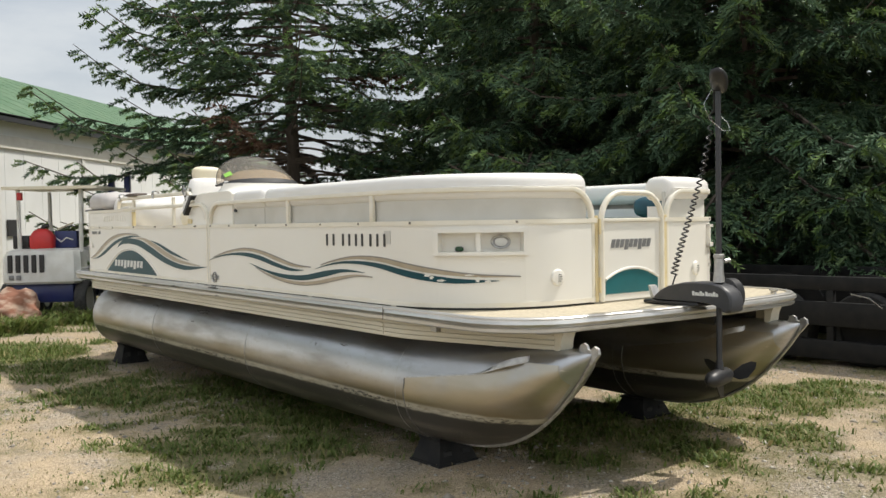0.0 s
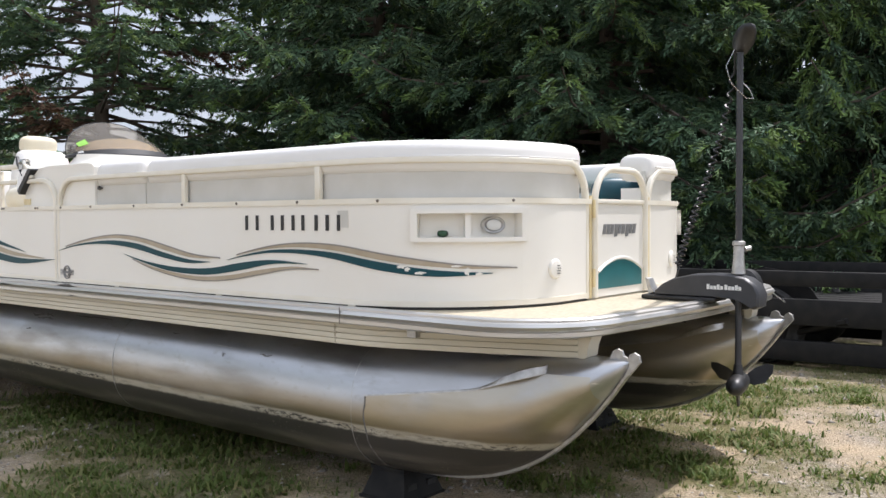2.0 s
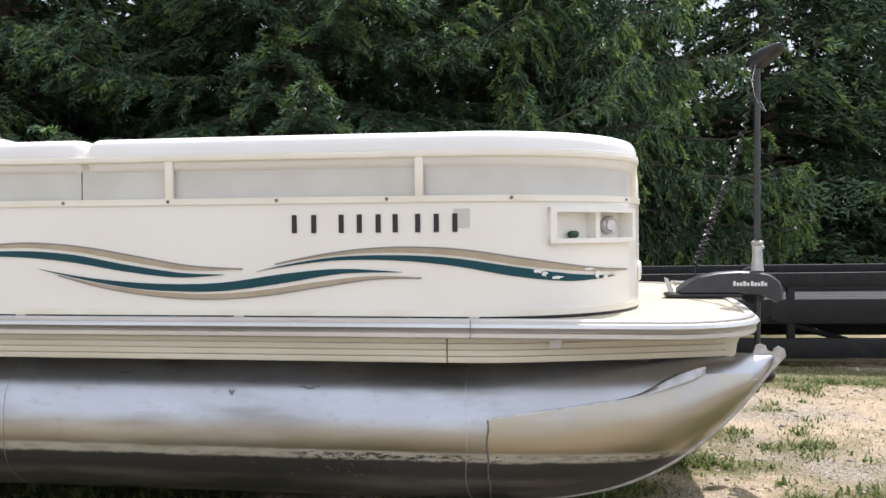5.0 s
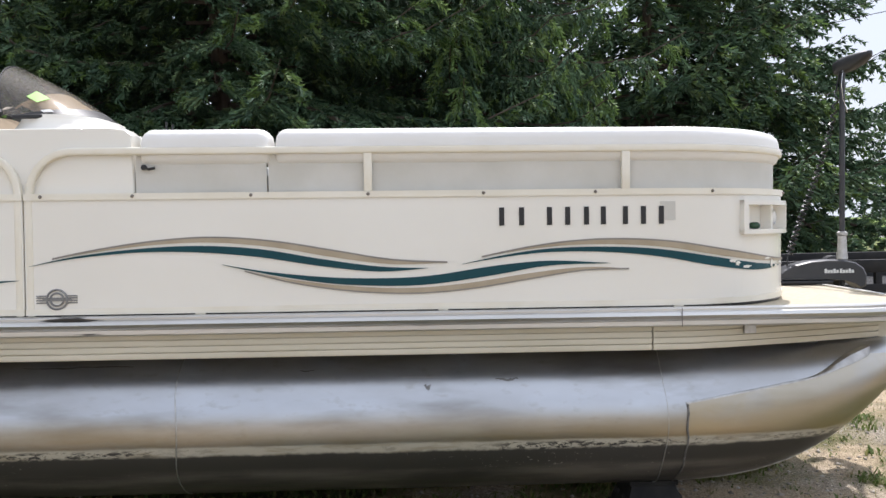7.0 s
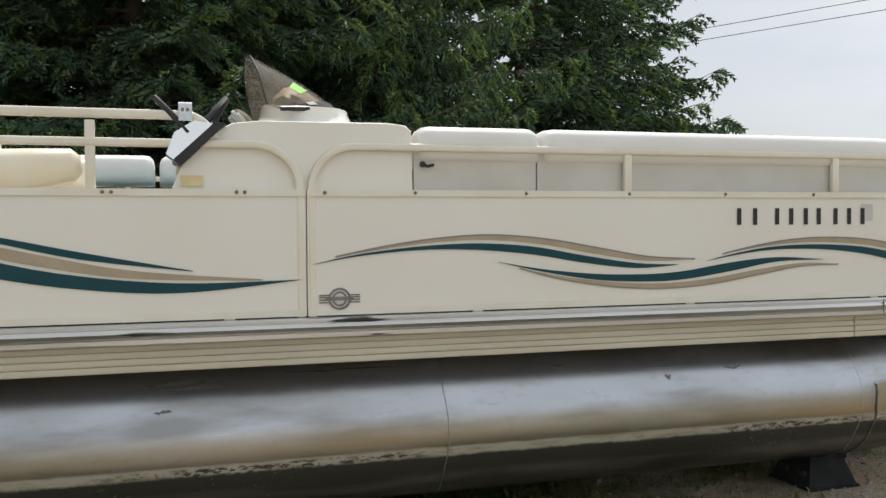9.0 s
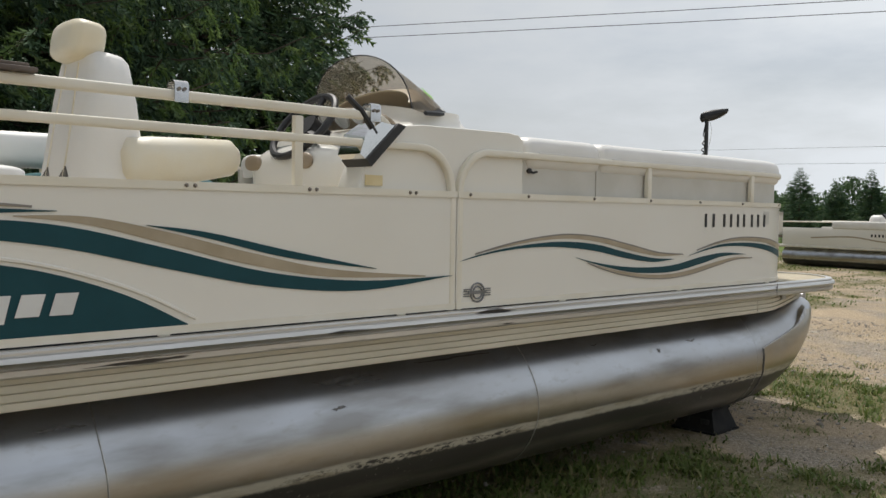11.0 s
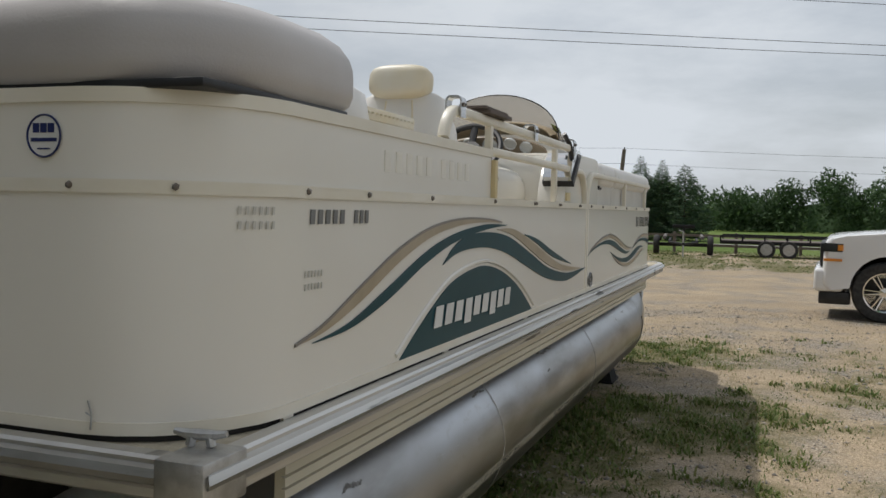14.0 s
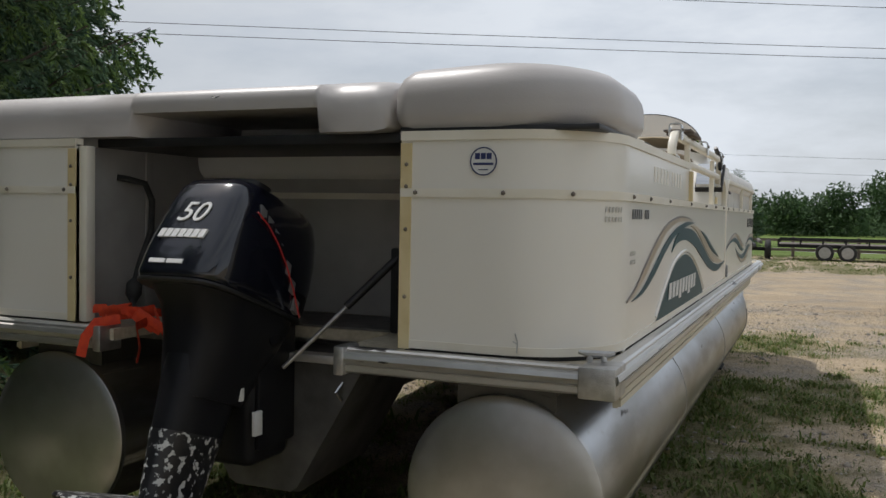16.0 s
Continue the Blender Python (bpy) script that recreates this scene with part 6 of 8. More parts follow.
    part("screen_band", bm, M_BLACK, ws, "dark band along the foot of the windscreen", smooth=60)
    for u, w, h0, h1, mt, lb, nm in ((3, 4.6, 0.42, 0.60, M_LIME, "small lime green sticker", "sticker"), (2.3, 3.2, 0.12, 0.2, M_WHITEINK, "small white tag", "tag")):
        bm = bmesh.new()
        q = []
        for kk in (u, w):
            i = int(kk)
            f = kk - i
            lo = rings[i][0].lerp(rings[i + 1][0], f)
            hi = rings[i][-1].lerp(rings[i + 1][-1], f)
            mid = rings[i][2].lerp(rings[i + 1][2], f)
            d = Vector((lo.x - 0.505, lo.y + 3.30, 0.1)).normalized() * 0.008
            bow = (mid - (lo + hi) / 2)
            q.append([lo.lerp(hi, t) + bow * (4 * t * (1 - t)) + d for t in (h0, h1)])
        loft(bm, q, cap=False, closed=False)
        bmesh.ops.solidify(bm, geom=list(bm.faces), thickness=0.002)
        part(nm, bm, mt, ws, lb, smooth=0)
    # dash with gauges
    dm = Matrix.Translation((0.53, -3.33, 1.80)) @ Matrix.Rotation(radians(-38), 4, "X")
    bm = bmesh.new()
    n = 14
    poly = [(0.31 * math.cos(math.pi * k / n), 0.10 * math.sin(math.pi * k / n)) for k in range(n + 1)]
    prism(bm, [(u, v - 0.04) for u, v in poly], lambda u, v, w: dm @ Vector((u, w, v)), 0.0, 0.012)
    dash = part("dash_panel", bm, M_TANPANEL, ob, "tan dashboard panel")
    for u, v, r in ((-0.20, 0.0, 0.034), (-0.115, 0.022, 0.036), (0.0, 0.012, 0.042), (0.115, 0.022, 0.036), (0.20, 0.0, 0.034)):
        bm = bmesh.new()
        m = dm @ Matrix.Translation((u, 0.012, v)) @ Matrix.Rotation(-math.pi / 2, 4, "X")
        lathe(bm, [(r, 0.0), (r, 0.012), (r * 0.82, 0.014), (r * 0.8, 0.006), (0, 0.006)], 20, m)
        part("gauge", bm, M_WHITEINK, dash, "round white gauge")
    # steering wheel
    wm = Matrix.Translation((0.60, -3.16, 1.765)) @ Matrix.Rotation(radians(-52), 4, "X")
    bm = bmesh.new()
    tube(bm, [wm @ Vector((0.172 * math.cos(a), 0.172 * math.sin(a), 0)) for a in (2 * math.pi * k / 30 for k in range(31))], 0.016, 8, cap=False)
    sw = part("steering_wheel", bm, M_BLACK, ob, "black steering wheel with metal spokes")
    for a in (0.4, 2.7, 4.71):
        bm = bmesh.new()
        tube(bm, [wm @ Vector((0.168 * math.cos(a), 0.168 * math.sin(a), 0)), wm @ Vector((0, 0, -0.03))], 0.013, 6, 1.6)
        part("spoke", bm, M_BLACK, sw)
    bm = bmesh.new()
    tube(bm, [wm @ Vector((0, 0, 0.0)), wm @ Vector((0, 0, -0.22))], 0.05, 14, radii=[0.062, 0.075])
    part("hub", bm, M_BLACK, sw)
    # lower pod on the helmsman's side, with oval openings
    bm = bmesh.new()
    pillow(bm, (0.30, -3.34, 1.38), (0.96, -3.06, 1.69), 3.0, 14, 24)
    pod = part("helm_pod", bm, M_PANEL, ob, smooth=60)
    for x in (0.47, 0.86):
        bm = bmesh.new()
        pillow(bm, (x - 0.065, -3.088, 1.575), (x + 0.065, -3.055, 1.645), 2.4, 10, 18)
        part("oval_vent", bm, M_TANPANEL, pod, "brown oval recess")
    # throttle
    bm = bmesh.new()
    prism(bm, [(-3.02, 1.62), (-3.05, 1.70), (-3.12, 1.745), (-3.19, 1.735), (-3.13, 1.66), (-3.07, 1.585)], lambda u, v, w: (w, u, v), 0.02, 0.16)
    th = part("throttle_box", bm, M_CHROME, ob, "chrome engine control box")
    bm = bmesh.new()
    prism(bm, [(-3.07, 1.575), (-3.045, 1.60), (-3.20, 1.745), (-3.235, 1.735)], lambda u, v, w: (w, u, v), 0.012, 0.17)
    part("box_edge", bm, M_BLACK, th, "black plastic edge")
    bm = bmesh.new()
    tube(bm, [(0.03, -3.10, 1.70), (0.03, -3.03, 1.78), (0.05, -2.98, 1.83)], 0.012, 8)
    part("lever", bm, M_BLACK, th)
    bm = bmesh.new()
    box(bm, (0.046, -3.15, 1.505), (0.0545, -3.07, 1.545))
    part("warning_label", bm, M_YELLOW, body, "small yellow and white label")
    # small rail with posts on the cowl
    bm = bmesh.new()
    for x in (0.82, 0.94):
        tube(bm, [(x, -3.9, 1.75), (x, -3.9, 1.87)], 0.006, 6)
    tube(bm, [(0.78, -3.9, 1.78), (0.98, -3.9, 1.78)], 0.014, 6)
    part("light_bracket", bm, M_BLACK, ob, "small black bracket")


M_LIME = mat("lime_sticker", (0.30, 0.62, 0.10), 0.5)


def rail_clamp(y, z):
    ob = thing("rail_clamp", (0.01, y, z), "silver rod-holder clamp on the upper rail", "clamp", "rail clamps", BOAT)
    bm = bmesh.new()
    prof = [(-0.026, -0.020), (-0.026, 0.034), (-0.022, 0.044), (-0.012, 0.050), (0.018, 0.050), (0.028, 0.040), (0.030, -0.004), (0.025, -0.004), (0.023, 0.036), (0.015, 0.044), (-0.010, 0.044), (-0.018, 0.040), (-0.021, 0.032), (-0.021, -0.020)]
    prism(bm, prof, lambda u, v, w: (0.012 + u, y + w, z + v), -0.024, 0.024)
    part("strap", bm, M_STEEL, ob, "bent bright metal strap", smooth=40)
    for dy in (-0.008, 0.010):
        bm = bmesh.new()
        tube(bm, [(-0.013, y + dy, z + 0.022), (-0.020, y + dy, z + 0.022)], 0.006, 8)
        part("bolt", bm, M_SCREW, ob)


lounge(False)
lounge(True)
aft_bench()
stern_pads()
helm_chair()
helm_console()
for y in (-1.36, -2.31, -3.09):
    rail_clamp(y, 1.762)
plank_b = thing("loose_board", (0.02, -1.72, 1.782), "dark weathered board lying on the upper rail", "board", m=BOAT)
bm = bmesh.new()
box(bm, (-0.03, -1.87, 1.7825), (0.09, -1.60, 1.797), 0.003)
part("board", bm, M_PLANK, plank_b)
bm = bmesh.new()
box(bm, (-0.02, -1.85, 1.7975), (0.10, -1.58, 1.808), 0.003)
part("board", bm, M_PLANK, plank_b)


def throw_pillow():
    ob = thing("throw_pillow", (1.98, -6.42, 1.502), "dark teal vinyl pillow on the bow lounge", "pillow", m=BOAT)
    bm = bmesh.new()
    pillow(bm, (-0.17, -0.06, 0.0), (0.17, 0.06, 0.15), 3.0, 12, 22, Matrix.Translation((2.05, -6.45, 1.495)) @ Matrix.Rotation(radians(-38), 4, "Z") @ Matrix.Rotation(radians(-14), 4, "X"))
    part("cover", bm, M_PILLOW, ob, smooth=60)


throw_pillow()


# ---- outboard, trolling motor, blocks ----
def text_mesh(body, size, m, material, name, parent, label="", extrude=0.001):
    cu = bpy.data.curves.new(name, "FONT")
    cu.body, cu.size, cu.extrude, cu.align_x, cu.align_y = body, size, extrude, "CENTER", "CENTER"
    cu.shear = 0.25
    tmp = bpy.data.objects.new(name, cu)
    scene.collection.objects.link(tmp)
    me = bpy.data.meshes.new_from_object(tmp.evaluated_get(bpy.context.evaluated_depsgraph_get()))
    bpy.data.objects.remove(tmp)
    me.transform(Matrix.Translation(-BASE[parent.name]) @ m)
    me.materials.append(material)
    ob = new(name, me)
    ob.parent = parent
    BASE[ob.name] = BASE[parent.name]
    return tagged(ob, label)


def outboard():
    O = Matrix.Translation((XC - 0.03, 0.03, 1.11)) @ Matrix.Rotation(radians(19), 4, "X")
    ob = thing("outboard_motor", (XC, -0.15, 0.8), "black outboard motor tilted up on the stern, leg paint worn white", "motor", m=BOAT)

    def rr(w, d, yo, z, n=28, p=3.4):
        out = []
        for j in range(n):
            a = 2 * math.pi * (j + 0.5) / n
            cu, cv = math.copysign(abs(math.cos(a)) ** (2 / p), math.cos(a)), math.copysign(abs(math.sin(a)) ** (2 / p), math.sin(a))
            out.append(O @ Vector((w * cu, yo + d * cv, z)))
        return out
    bm = bmesh.new()
    prof = ((0.150, 0.285, -0.265, 0.0), (0.162, 0.312, -0.28, 0.012), (0.168, 0.314, -0.285, 0.03), (0.176, 0.292, -0.29, 0.11), (0.175, 0.262, -0.29, 0.20), (0.165, 0.232, -0.28, 0.285), (0.152, 0.212, -0.268, 0.335), (0.135, 0.190, -0.25, 0.362), (0.105, 0.150, -0.22, 0.380), (0.05, 0.06, -0.15, 0.388))
    loft(bm, [rr(w, (f - b) / 2, (f + b) / 2, z, 40, 4.6) for w, f, b, z in prof])
    cowl = part("cowl", bm, M_BLACKGLOSS, ob, "glossy black engine cowl", smooth=60)
    bm = bmesh.new()
    loft(bm, [rr(0.10, 0.06, 0.06, 0.355), rr(0.105, 0.065, 0.06, 0.393), rr(0.085, 0.05, 0.06, 0.400)])
    part("air_scoop", bm, M_BLACK, cowl, smooth=50)
    bm = bmesh.new()
    loft(bm, [rr(0.160, 0.294, 0.015, -0.006, 40, 4.6), rr(0.165, 0.2995, 0.015, 0.0, 40, 4.6), rr(0.165, 0.2995, 0.015, 0.006, 40, 4.6)])
    part("cowl_seam", bm, M_BLACK, cowl)
    # number and plain marks on the aft face
    text_mesh("50", 0.105, O @ Matrix.Translation((0.005, 0.255, 0.229)) @ Matrix.Rotation(radians(19), 4, "X") @ Matrix.Rotation(math.pi, 4, "Z") @ Matrix.Rotation(math.pi / 2, 4, "X"), M_WHITEINK, "number", cowl, "white number 50", 0.002)
    mm = O @ Matrix.Translation((0.005, 0.279, 0.153)) @ Matrix.Rotation(radians(17), 4, "X")
    for k in range(7):
        bm = bmesh.new()
        x = 0.088 - 0.025 * k
        quad = [(x, -0.015), (x - 0.020, -0.015), (x - 0.026, 0.015), (x - 0.006, 0.015)]
        prism(bm, quad, lambda u, v, w: mm @ Vector((u, w, v)), -0.004, 0.004)
        part("maker_mark", bm, M_WHITEINK, cowl, "white slanting block")
    bm = bmesh.new()
    mm2 = O @ Matrix.Translation((0.02, 0.3085, 0.056)) @ Matrix.Rotation(radians(15), 4, "X")
    for k in range(2):
        a = 0.062 - 0.066 * k
        prism(bm, [(a, -0.007), (a - 0.058, -0.007), (a - 0.058, 0.007), (a, 0.007)], lambda u, v, w: mm2 @ Vector((u, w, v)), -0.004, 0.002)
    part("dealer_mark", bm, M_WHITEINK, cowl, "two small white bars")
    for sd in (-1, 1):
        bm = bmesh.new()
        pts = [O @ Vector((sd * (0.174 + 0.0012 * k), 0.17 - 0.068 * k, 0.262 - 0.014 * k - 0.030 * k * k / 4)) for k in range(6)]
        tube(bm, pts, 0.0026, 5)
        part("red_stripe", bm, M_RED, cowl, "thin red stripe")
        for k in range(7):
            bm = bmesh.new()
            y = 0.14 - 0.045 * k
            z = 0.275 - 0.018 * k - 0.0035 * k * k
            quad = [(y, z - 0.022), (y - 0.034, z - 0.030), (y - 0.030, z + 0.012), (y + 0.004, z + 0.022)]
            prism(bm, quad, lambda u, v, w: O @ Vector((w, u, v)), sd * 0.150, sd * (0.176 - 0.10 * max(0, z - 0.17)))
            part("side_mark", bm, M_GREYINK, cowl, "grey slanting block")
    # midsection, leg, clamp and lower unit
    bm = bmesh.new()
    loft(bm, [rr(0.148, 0.280, 0.005, 0.0), rr(0.138, 0.245, -0.02, -0.05), rr(0.122, 0.215, -0.02, -0.13), rr(0.10, 0.185, 0.0, -0.22), rr(0.08, 0.155, 0.02, -0.32)])
    part("midsection", bm, M_MOTOR, ob, smooth=50)
    bm = bmesh.new()
    loft(bm, [rr(0.082, 0.16, 0.03, -0.20, p=3.0), rr(0.070, 0.15, 0.045, -0.32, p=3.0), rr(0.062, 0.142, 0.055, -0.44, p=2.8)])
    part("upper_leg", bm, M_MOTOR, ob, smooth=50)
    bm = bmesh.new()
    loft(bm, [rr(0.064, 0.146, 0.055, -0.43, p=2.8), rr(0.052, 0.135, 0.065, -0.56, p=2.6), rr(0.046, 0.13, 0.07, -0.64, p=2.4), rr(0.038, 0.12, 0.07, -0.74, p=2.2)])
    part("leg", bm, M_WORN, ob, "black leg with paint worn to white", smooth=50)
    bm = bmesh.new()
    loft(bm, [rr(0.125, 0.31, 0.19, -0.655, p=2.6), rr(0.130, 0.315, 0.19, -0.646, p=2.6), rr(0.125, 0.31, 0.19, -0.637, p=2.6)])
    part("ventilation_plate", bm, M_WORN, ob)
    bm = bmesh.new()
    loft(bm, [rr(0.03, 0.11, 0.07, -0.72, p=2.2), rr(0.022, 0.10, 0.07, -0.86, p=2.2)])
    tube(bm, [O @ Vector((0, y, -0.82)) for y in (-0.16, -0.10, 0.0, 0.12, 0.22)], 0.05, 14, radii=[0.01, 0.04, 0.056, 0.056, 0.045])
    part("gearcase", bm, M_WORN, ob, smooth=50)
    hub = O @ Matrix.Translation((0, 0.25, -0.82))
    bm = bmesh.new()
    tube(bm, [hub @ Vector((0, y, 0)) for y in (-0.03, 0.05, 0.10)], 0.04, 12, radii=[0.045, 0.042, 0.02])
    prop = part("propeller", bm, M_CASTING, ob)
    for k in range(3):
        bm = bmesh.new()
        r = hub @ Matrix.Rotation(2 * math.pi * k / 3 + 0.4, 4, "Y")
        rings = []
        for q, w, tw in ((0.035, 0.05, 0.9), (0.08, 0.085, 0.75), (0.13, 0.085, 0.6), (0.165, 0.03, 0.5)):
            rings.append([r @ Vector((s * w * math.cos(tw), s * w * math.sin(tw) + e, q)) for s, e in ((-1, 0), (0, 0.006), (1, 0), (0, -0.006))])
        loft(bm, rings)
        part("blade", bm, M_CASTING, prop, smooth=60)
    bm = bmesh.new()
    for x in (XC - 0.13, XC + 0.11):
        box(bm, (x, -0.24, 0.62), (x + 0.022, -0.02, 1.04), 0.006)
    tube(bm, [(XC - 0.16, -0.06, 1.0), (XC + 0.16, -0.06, 1.0)], 0.03, 10)
    part("clamp_bracket", bm, M_MOTOR, ob)
    bm = bmesh.new()
    box(bm, (XC - 0.115, -0.235, 0.56), (XC + 0.10, 0.005, 1.0), 0.035, 3)
    part("swivel_bracket", bm, M_MOTOR, ob, smooth=50)
    bm = bmesh.new()
    box(bm, (XC - 0.12, 0.05, 0.80), (XC - 0.10, 0.07, 0.87), 0.002)
    part("label_plate", bm, M_WHITEINK, ob, "small white plate")
    bm = bmesh.new()
    box(bm, (XC - 0.15, -0.01, 0.68), (XC - 0.135, 0.03, 0.76), 0.002)
    part("label_plate", bm, M_WHITEINK, ob, "small white plate")
    # transom pod on the boat, its colour darkened for the shade under the deck
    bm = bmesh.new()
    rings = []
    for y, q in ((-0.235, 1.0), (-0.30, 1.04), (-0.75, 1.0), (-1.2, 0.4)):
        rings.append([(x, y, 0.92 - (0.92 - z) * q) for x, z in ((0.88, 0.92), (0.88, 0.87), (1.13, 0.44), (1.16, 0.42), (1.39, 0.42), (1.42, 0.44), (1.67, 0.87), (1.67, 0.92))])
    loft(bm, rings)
    pod = part("transom_pod", bm, M_PODMETAL, boat, "dull aluminium transom pod, darkened for shade")
    bm = bmesh.new()
    box(bm, (0.86, -0.26, 0.895), (1.69, -0.20, 0.925), 0.004)
    part("pod_lip", bm, M_RUBRAIL, pod)
    for x in (0.95, 1.60):
        bm = bmesh.new()
        tube(bm, [(x, -0.232, 0.83), (x + 0.01, -0.20, 0.80), (x, -0.225, 0.77)], 0.006, 6)
        part("tie_ring", bm, M_STEEL, pod)
    # steering strut
    st = thing("steering_strut", (0.75, -0.3, 1.0), "bright metal steering strut beside the outboard", "strut", m=BOAT)
    bm = bmesh.new()
    tube(bm, [(1.12, -0.12, 0.885), (0.70, -0.33, 1.35)], 0.008, 10)
    part("rod", bm, M_CASTING, st)
    bm = bmesh.new()
    tube(bm, [(0.93, -0.215, 1.096), (0.735, -0.3125, 1.311)], 0.014, 10)
    part("sleeve", bm, M_BLACK, st)
    bm = bmesh.new()
    box(bm, (0.64, -0.45, 1.005), (0.80, -0.28, 1.30), 0.01)
    part("battery_box", bm, M_BLACK, st)
    # fuel line and strap
    fl = thing("fuel_hose", (1.80, -0.2, 1.0), "black rubber fuel hose with a primer bulb", "hose", m=BOAT)
    bm = bmesh.new()
    tube(bm, [(1.918, -0.20, 1.535), (1.895, -0.23, 1.53), (1.88, -0.31, 1.515), (1.876, -0.345, 1.45), (1.876, -0.34, 1.33), (1.872, -0.27, 1.20), (1.868, -0.235, 1.12), (1.855, -0.215, 1.05), (1.80, -0.20, 1.012)], 0.0125, 8)
    part("hose", bm, M_RUBBER, fl)
    bm = bmesh.new()
    tube(bm, [(1.870, -0.245, 1.15), (1.869, -0.24, 1.13), (1.866, -0.232, 1.09), (1.862, -0.225, 1.06)], 0.03, 10, radii=[0.013, 0.030, 0.030, 0.013])
    part("primer_bulb", bm, M_RUBBER, fl)
    sp = thing("tie_strap", (1.70, 0.0, 1.0), "crumpled bright orange strap on the stern corner", "strap", m=BOAT)
    rng = random.Random(4)
    for k in range(6):
        bm = bmesh.new()
        a = Vector((1.58 + 0.05 * k * 0.6, -0.06 + 0.03 * math.sin(k), 1.018))
        pts = [a + Vector((-0.10, 0.02, -0.03))]
        for j in range(5):
            pts.append(a + Vector((0.05 * j + rng.uniform(-0.03, 0.03), rng.uniform(-0.06, 0.06), 0.012 + rng.uniform(0, 0.035))))
        tube(bm, pts, 0.016, 6, 0.18)
        part("strap_fold", bm, M_ORANGE, sp)
    for pts in ([(1.70, 0.02, 1.03), (1.76, 0.07, 1.02), (1.79, 0.09, 0.97), (1.81, 0.092, 0.90)], [(1.60, 0.0, 1.025), (1.57, 0.085, 1.02), (1.55, 0.09, 0.95), (1.56, 0.093, 0.90)]):
        bm = bmesh.new()
        tube(bm, pts, 0.017, 6, 0.16)
        part("strap_tail", bm, M_ORANGE, sp)


def worn_material():
    return mat("worn_black_leg", (0.012, 0.012, 0.014), 0.35, col2=(0.52, 0.52, 0.50), scale=42, detail=15, lo=0.555, hi=0.585, stretch=(1.0, 1.0, 1.0), bump=0.05)


M_WORN = worn_material()


def trolling_motor():
    X, Y = 1.247, -7.505
    ob = thing("trolling_motor", (X, Y + 0.2, 1.0), "black bow-mount trolling motor with its shaft upright", "motor", m=BOAT)
    bm = bmesh.new()
    box(bm, (X - 0.075, -7.42, 1.0), (X + 0.075, -7.04, 1.020), 0.006)
    part("base_plate", bm, M_BLACK, ob)
    # arched body
    top = [(-7.10, 1.022), (-7.10, 1.04), (-7.14, 1.075), (-7.20, 1.105), (-7.30, 1.128), (-7.40, 1.135), (-7.49, 1.132), (-7.56, 1.118), (-7.605, 1.085), (-7.625, 1.04), (-7.62, 0.985), (-7.595, 0.972), (-7.56, 0.995), (-7.50, 1.015), (-7.40, 1.022)]
    bm = bmesh.new()
    rings = []
    for x, q in ((X - 0.060, 0.90), (X - 0.050, 0.985), (X - 0.035, 1.0), (X + 0.035, 1.0), (X + 0.050, 0.985), (X + 0.060, 0.90)):
        rings.append([(x, -7.36 + (y + 7.36) * (0.5 + 0.5 * q), 1.06 + (z - 1.06) * q) for y, z in top])
    loft(bm, rings)
    body = part("mount_body", bm, M_SHAFT, ob, "dark grey moulded mount", smooth=35)
    bm = bmesh.new()
    for k in range(10):
        y = -7.375 - 0.0165 * k - (0.004 if k > 4 else 0)
        h = 0.024 if k in (0, 3, 5, 8) else 0.017
        box(bm, (X - 0.0635, y - 0.013, 1.060), (X - 0.0595, y, 1.060 + h))
    part("maker_mark", bm, M_WHITEINK, body, "row of small white blocks")
    bm = bmesh.new()
    rings = []
    for x, r in ((X + 0.060, 0.060), (X + 0.075, 0.078), (X + 0.135, 0.078), (X + 0.15, 0.060)):
        rings.append([(x, -7.50 + r * math.cos(a), 1.055 + 1.25 * r * math.sin(a)) for a in (2 * math.pi * k / 18 for k in range(18))])
    loft(bm, rings)
    part("drive_housing", bm, M_BLACK, ob, smooth=40)
    bm = bmesh.new()
    prism(bm, [(-7.085, 1.03), (-7.055, 1.095), (-7.04, 1.10), (-7.06, 1.02)], lambda u, v, w: (w, u, v), X - 0.03, X + 0.03)
    part("pedal_latch", bm, M_CASTING, ob, "grey release lever")
    bm = bmesh.new()
    tube(bm, [(X, Y, 0.65), (X, Y, 2.17)], 0.0155, 14)
    part("shaft", bm, M_SHAFT, ob, "dark grey round shaft")
    bm = bmesh.new()
    lathe(bm, [(0.022, 1.13), (0.032, 1.135), (0.026, 1.20), (0.024, 1.265), (0.03, 1.27), (0.03, 1.285), (0.02, 1.29)], 14, Matrix.Translation((X, Y, 0)))
    tube(bm, [(X + 0.02, Y - 0.02, 1.25), (X + 0.05, Y - 0.035, 1.255)], 0.012, 8)
    part("depth_collar", bm, M_CASTING, ob, "silver depth collar")
    # head
    bm = bmesh.new()
    hm = Matrix.Translation((X - 0.012, Y - 0.018, 2.215)) @ Matrix.Rotation(radians(-150), 4, "Z") @ Matrix.Rotation(radians(-7), 4, "Y")
    rings = []
    for x, w, h, dz in ((-0.075, 0.012, 0.014, -0.01), (-0.065, 0.036, 0.036, -0.008), (-0.03, 0.044, 0.042, 0.0), (0.03, 0.048, 0.043, 0.004), (0.09, 0.045, 0.033, 0.012), (0.135, 0.034, 0.020, 0.022), (0.15, 0.016, 0.010, 0.030)):
        rings.append([hm @ Vector((x, w * math.copysign(abs(math.cos(a)) ** 0.7, math.cos(a)), dz + h * math.copysign(abs(math.sin(a)) ** 0.8, math.sin(a)))) for a in (2 * math.pi * k / 16 for k in range(16))])
